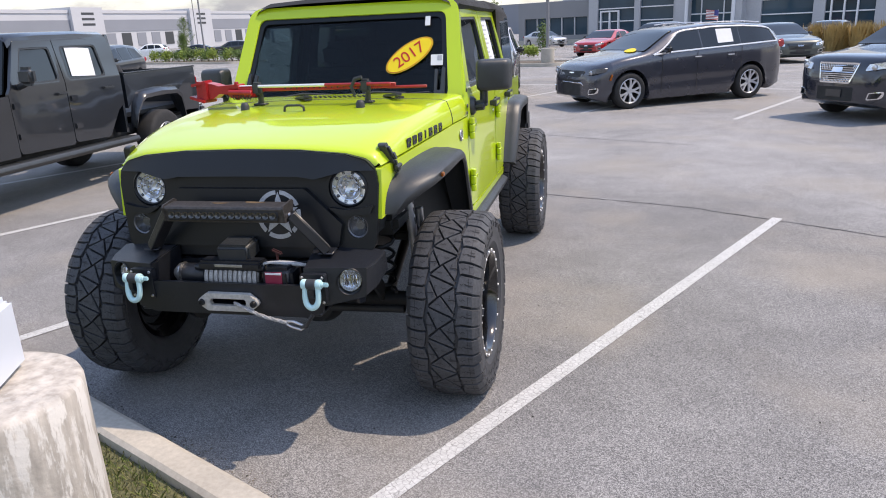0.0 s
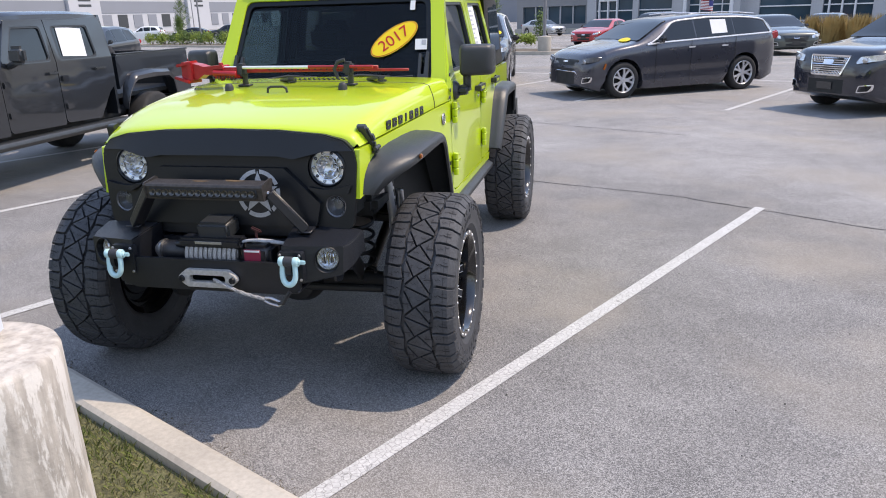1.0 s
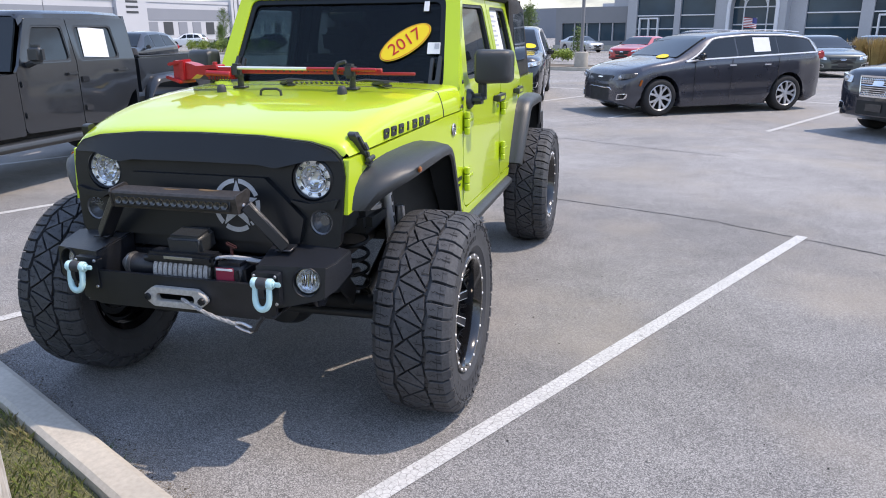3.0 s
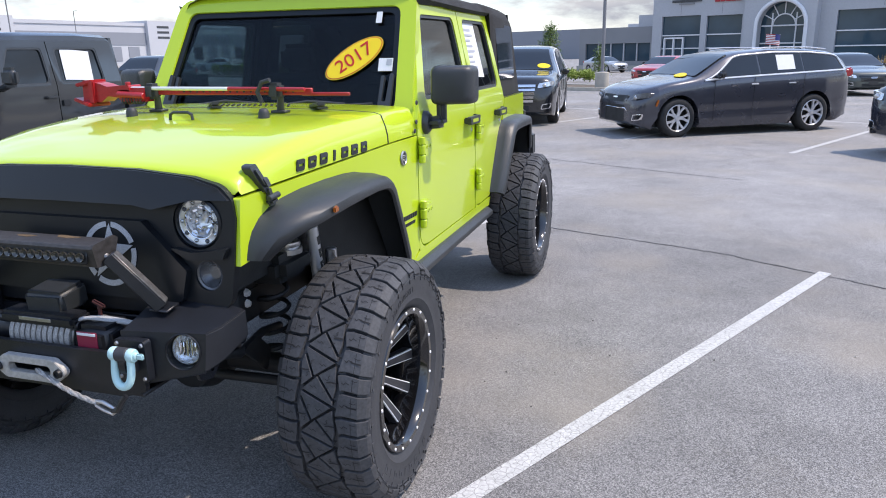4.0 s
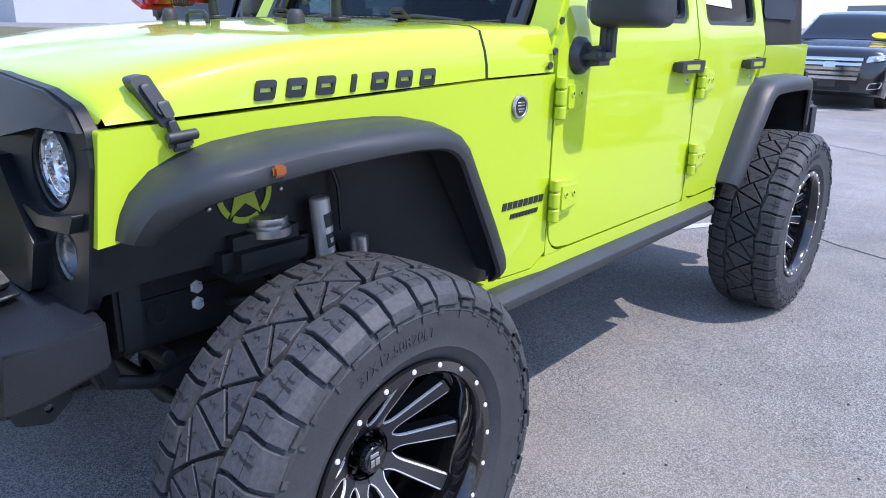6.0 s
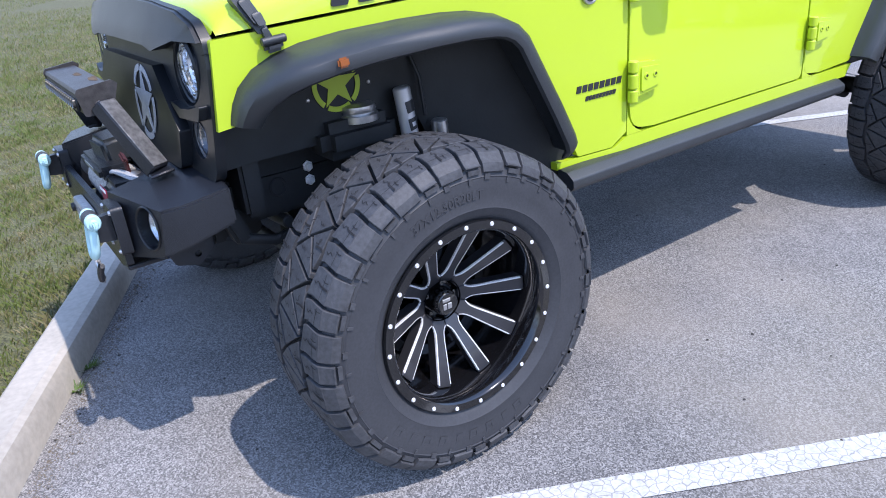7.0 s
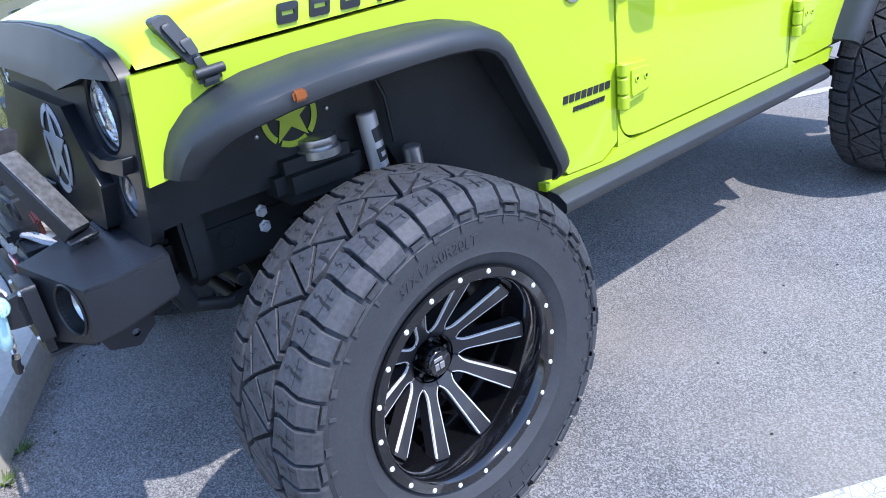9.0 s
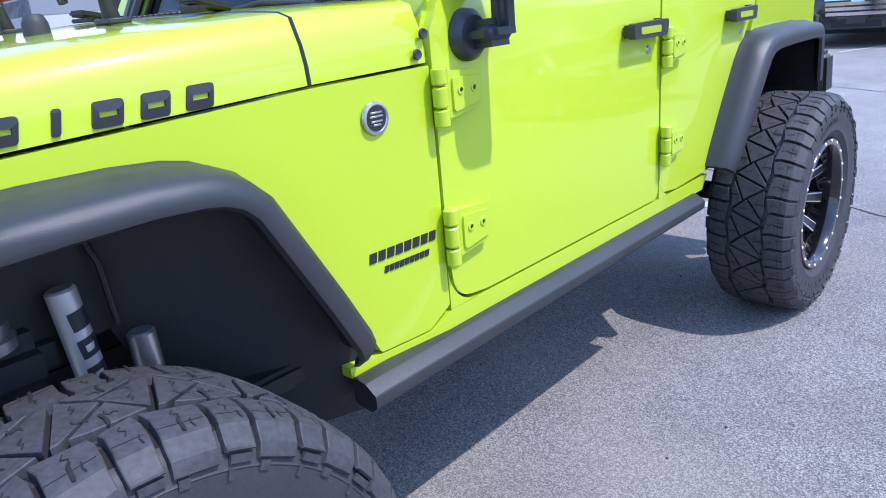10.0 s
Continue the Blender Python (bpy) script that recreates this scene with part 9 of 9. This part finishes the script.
# ---- grass ----
def grass_material():
    m = bpy.data.materials.new("mown_grass_blades")
    m.use_nodes = True
    n, l = m.node_tree.nodes, m.node_tree.links
    b = n["Principled BSDF"]
    b.inputs["Roughness"].default_value = 0.6
    g = n.new("ShaderNodeNewGeometry")
    r = n.new("ShaderNodeValToRGB")
    r.color_ramp.elements[0].color = (0.100, 0.155, 0.028, 1)
    r.color_ramp.elements[1].color = (0.30, 0.25, 0.145, 1)
    e = r.color_ramp.elements.new(0.45)
    e.color = (0.145, 0.180, 0.044, 1)
    e = r.color_ramp.elements.new(0.7)
    e.color = (0.20, 0.185, 0.078, 1)
    tc = n.new("ShaderNodeTexCoord")
    ns = n.new("ShaderNodeTexNoise")
    ns.inputs["Scale"].default_value = 3.2
    ns.inputs["Detail"].default_value = 3.0
    l.new(tc.outputs["Object"], ns.inputs["Vector"])
    ad = n.new("ShaderNodeMath")
    ad.operation = "MULTIPLY_ADD"
    ad.inputs[1].default_value = 0.55
    l.new(g.outputs["Random Per Island"], ad.inputs[0])
    sb = n.new("ShaderNodeMath")
    sb.operation = "MULTIPLY_ADD"
    sb.inputs[1].default_value, sb.inputs[2].default_value = 1.1, -0.28
    l.new(ns.outputs["Fac"], sb.inputs[0])
    l.new(sb.outputs[0], ad.inputs[2])
    l.new(ad.outputs[0], r.inputs[0])
    l.new(r.outputs[0], b.inputs["Base Color"])
    return m


def grass():
    rng = np.random.default_rng(4)
    spots, size = [], []
    for n, u0, u1, v0, v1, k in ((190000, -0.195, -5.6, -9.5, 4.5, 1.0), (95000, -1.6, -13, -22, 6, 1.5), (50000, -8, -30, -38, 2, 2.4), (40000, -0.22, -4.5, -34, -5.0, 1.6)):
        # thinner towards the far edges
        spots.append(np.stack([u0 + (u1 - u0) * rng.beta(1.0, 1.9, n), v0 + (v1 - v0) * rng.beta(1.5, 1.5, n)], 1))
        size.append(np.full(n, k))
    S, K = np.concatenate(spots), np.concatenate(size)
    u, v = S[:, 0], S[:, 1]
    z = 0.071 + 0.012 * np.sin(1.7 * u + 0.6) * np.cos(1.3 * v) + 0.03 * np.maximum(0, -u - 2)
    ku = -0.30 + 0.04 * (v + 0.36) + u
    P = np.array(LOT_0)[None] + ku[:, None] * np.array(U)[None] + v[:, None] * np.array(V)[None]
    P[:, 2] = z
    keep = (P[:, 0] + 0.258) ** 2 + (P[:, 1] + 1.75) ** 2 > 0.095
    # tufts and thin spots
    tuft = np.sin(9.1 * P[:, 0] + 2.3 * np.sin(5.7 * P[:, 1])) * np.sin(8.3 * P[:, 1] + 1.9 * np.sin(6.1 * P[:, 0])) + 0.5 * np.sin(21 * P[:, 0] + 17 * P[:, 1])
    keep &= (rng.uniform(0, 1, len(P)) < 0.84 + 0.22 * tuft) | (K > 1.0)
    P, u, K, tuft = P[keep], u[keep], K[keep], tuft[keep]
    n = len(P)
    h = rng.uniform(0.016, 0.042, n) * np.where(u > -0.27, 1.25, 1.0) * np.minimum(K, 1.5) * (1 + 0.45 * np.clip(tuft, -0.7, 1.0))
    a = rng.uniform(0, 6.283, n)
    w = rng.uniform(0.0013, 0.0026, n) * K
    ln = rng.uniform(0.2, 0.9, n) * h
    s = np.stack([np.cos(a) * w, np.sin(a) * w, np.zeros(n)], 1)
    d = np.stack([-np.sin(a + 0.4) * ln, np.cos(a + 0.4) * ln, np.zeros(n)], 1)
    up = np.stack([np.zeros(n), np.zeros(n), h], 1)
    verts = np.stack([P - s, P + s, P + d * 0.4 + s * 0.7 + up * 0.65, P + d + up], 1).reshape(-1, 3)
    k = np.arange(n) * 4
    faces = np.stack([np.stack([k, k + 1, k + 2], 1), np.stack([k, k + 2, k + 3], 1)], 1).reshape(-1, 3)
    me = bpy.data.meshes.new("grass")
    me.from_pydata(verts.tolist(), [], faces.tolist())
    me.materials.append(grass_material())
    return tagged(new("grass", me), "short mown grass, green and dry tan", "grass", kind="stuff")


grass()


def weeds():
    """Small tufts in the joint between kerb and asphalt."""
    rng = random.Random(12)
    b = bmesh.new()
    for v in (-0.9, -1.05, -2.4, -2.5, -3.3, 0.6, -4.4):
        c = lot(kerb_u(v) - 0.01, v, 0)
        for _ in range(34):
            a, ln = rng.uniform(0, 6.28), rng.uniform(0.02, 0.06)
            f = Vector((math.cos(a), math.sin(a), 0))
            p = c + f * rng.uniform(0, 0.03)
            s = Vector((-f.y, f.x, 0)) * 0.003
            b.faces.new([b.verts.new(x) for x in (p - s, p + s, p + f * ln + Vector((0, 0, ln * rng.uniform(0.3, 1))))])
    tagged(part("weed_tufts", b, LEAF_A, smooth=False), "small green weeds in the kerb joint", "weeds", kind="stuff")


weeds()


def kerb_grit():
    """Blown sand, crumbs and small stones along the foot of the kerb."""
    rng = random.Random(31)
    verts, faces = [], []
    for _ in range(5200):
        v = rng.uniform(-5.2, 1.4)
        drift = 0.035 + 0.05 * max(0.0, noise.noise((v * 1.7, 3.1, 0)) + 0.2)
        u = kerb_u(v) + abs(rng.gauss(0, drift)) + 0.004
        c = lot(u, v, 0)
        g = rng.uniform(0.0012, 0.0038) * (2.0 if rng.random() < 0.04 else 1.0)
        z = rise(c.x, c.y) + 0.3 * g
        a = rng.uniform(0, 6.28)
        k = len(verts)
        for j in range(4):
            w = g * rng.uniform(0.7, 1.3)
            verts.append((c.x + w * math.cos(a + j * 1.571), c.y + w * math.sin(a + j * 1.571), z))
        verts.append((c.x, c.y, z + g * rng.uniform(0.5, 0.9)))
        faces += [(k + j, k + (j + 1) % 4, k + 4) for j in range(4)]
    me = bpy.data.meshes.new("kerb_grit")
    me.from_pydata(verts, [], faces)
    me.materials.append(mat("brown_grit", (0.16, 0.13, 0.095), rough=0.95))
    tagged(new("kerb_grit", me), "brown sand and small stones along the kerb", "grit", kind="stuff")


kerb_grit()
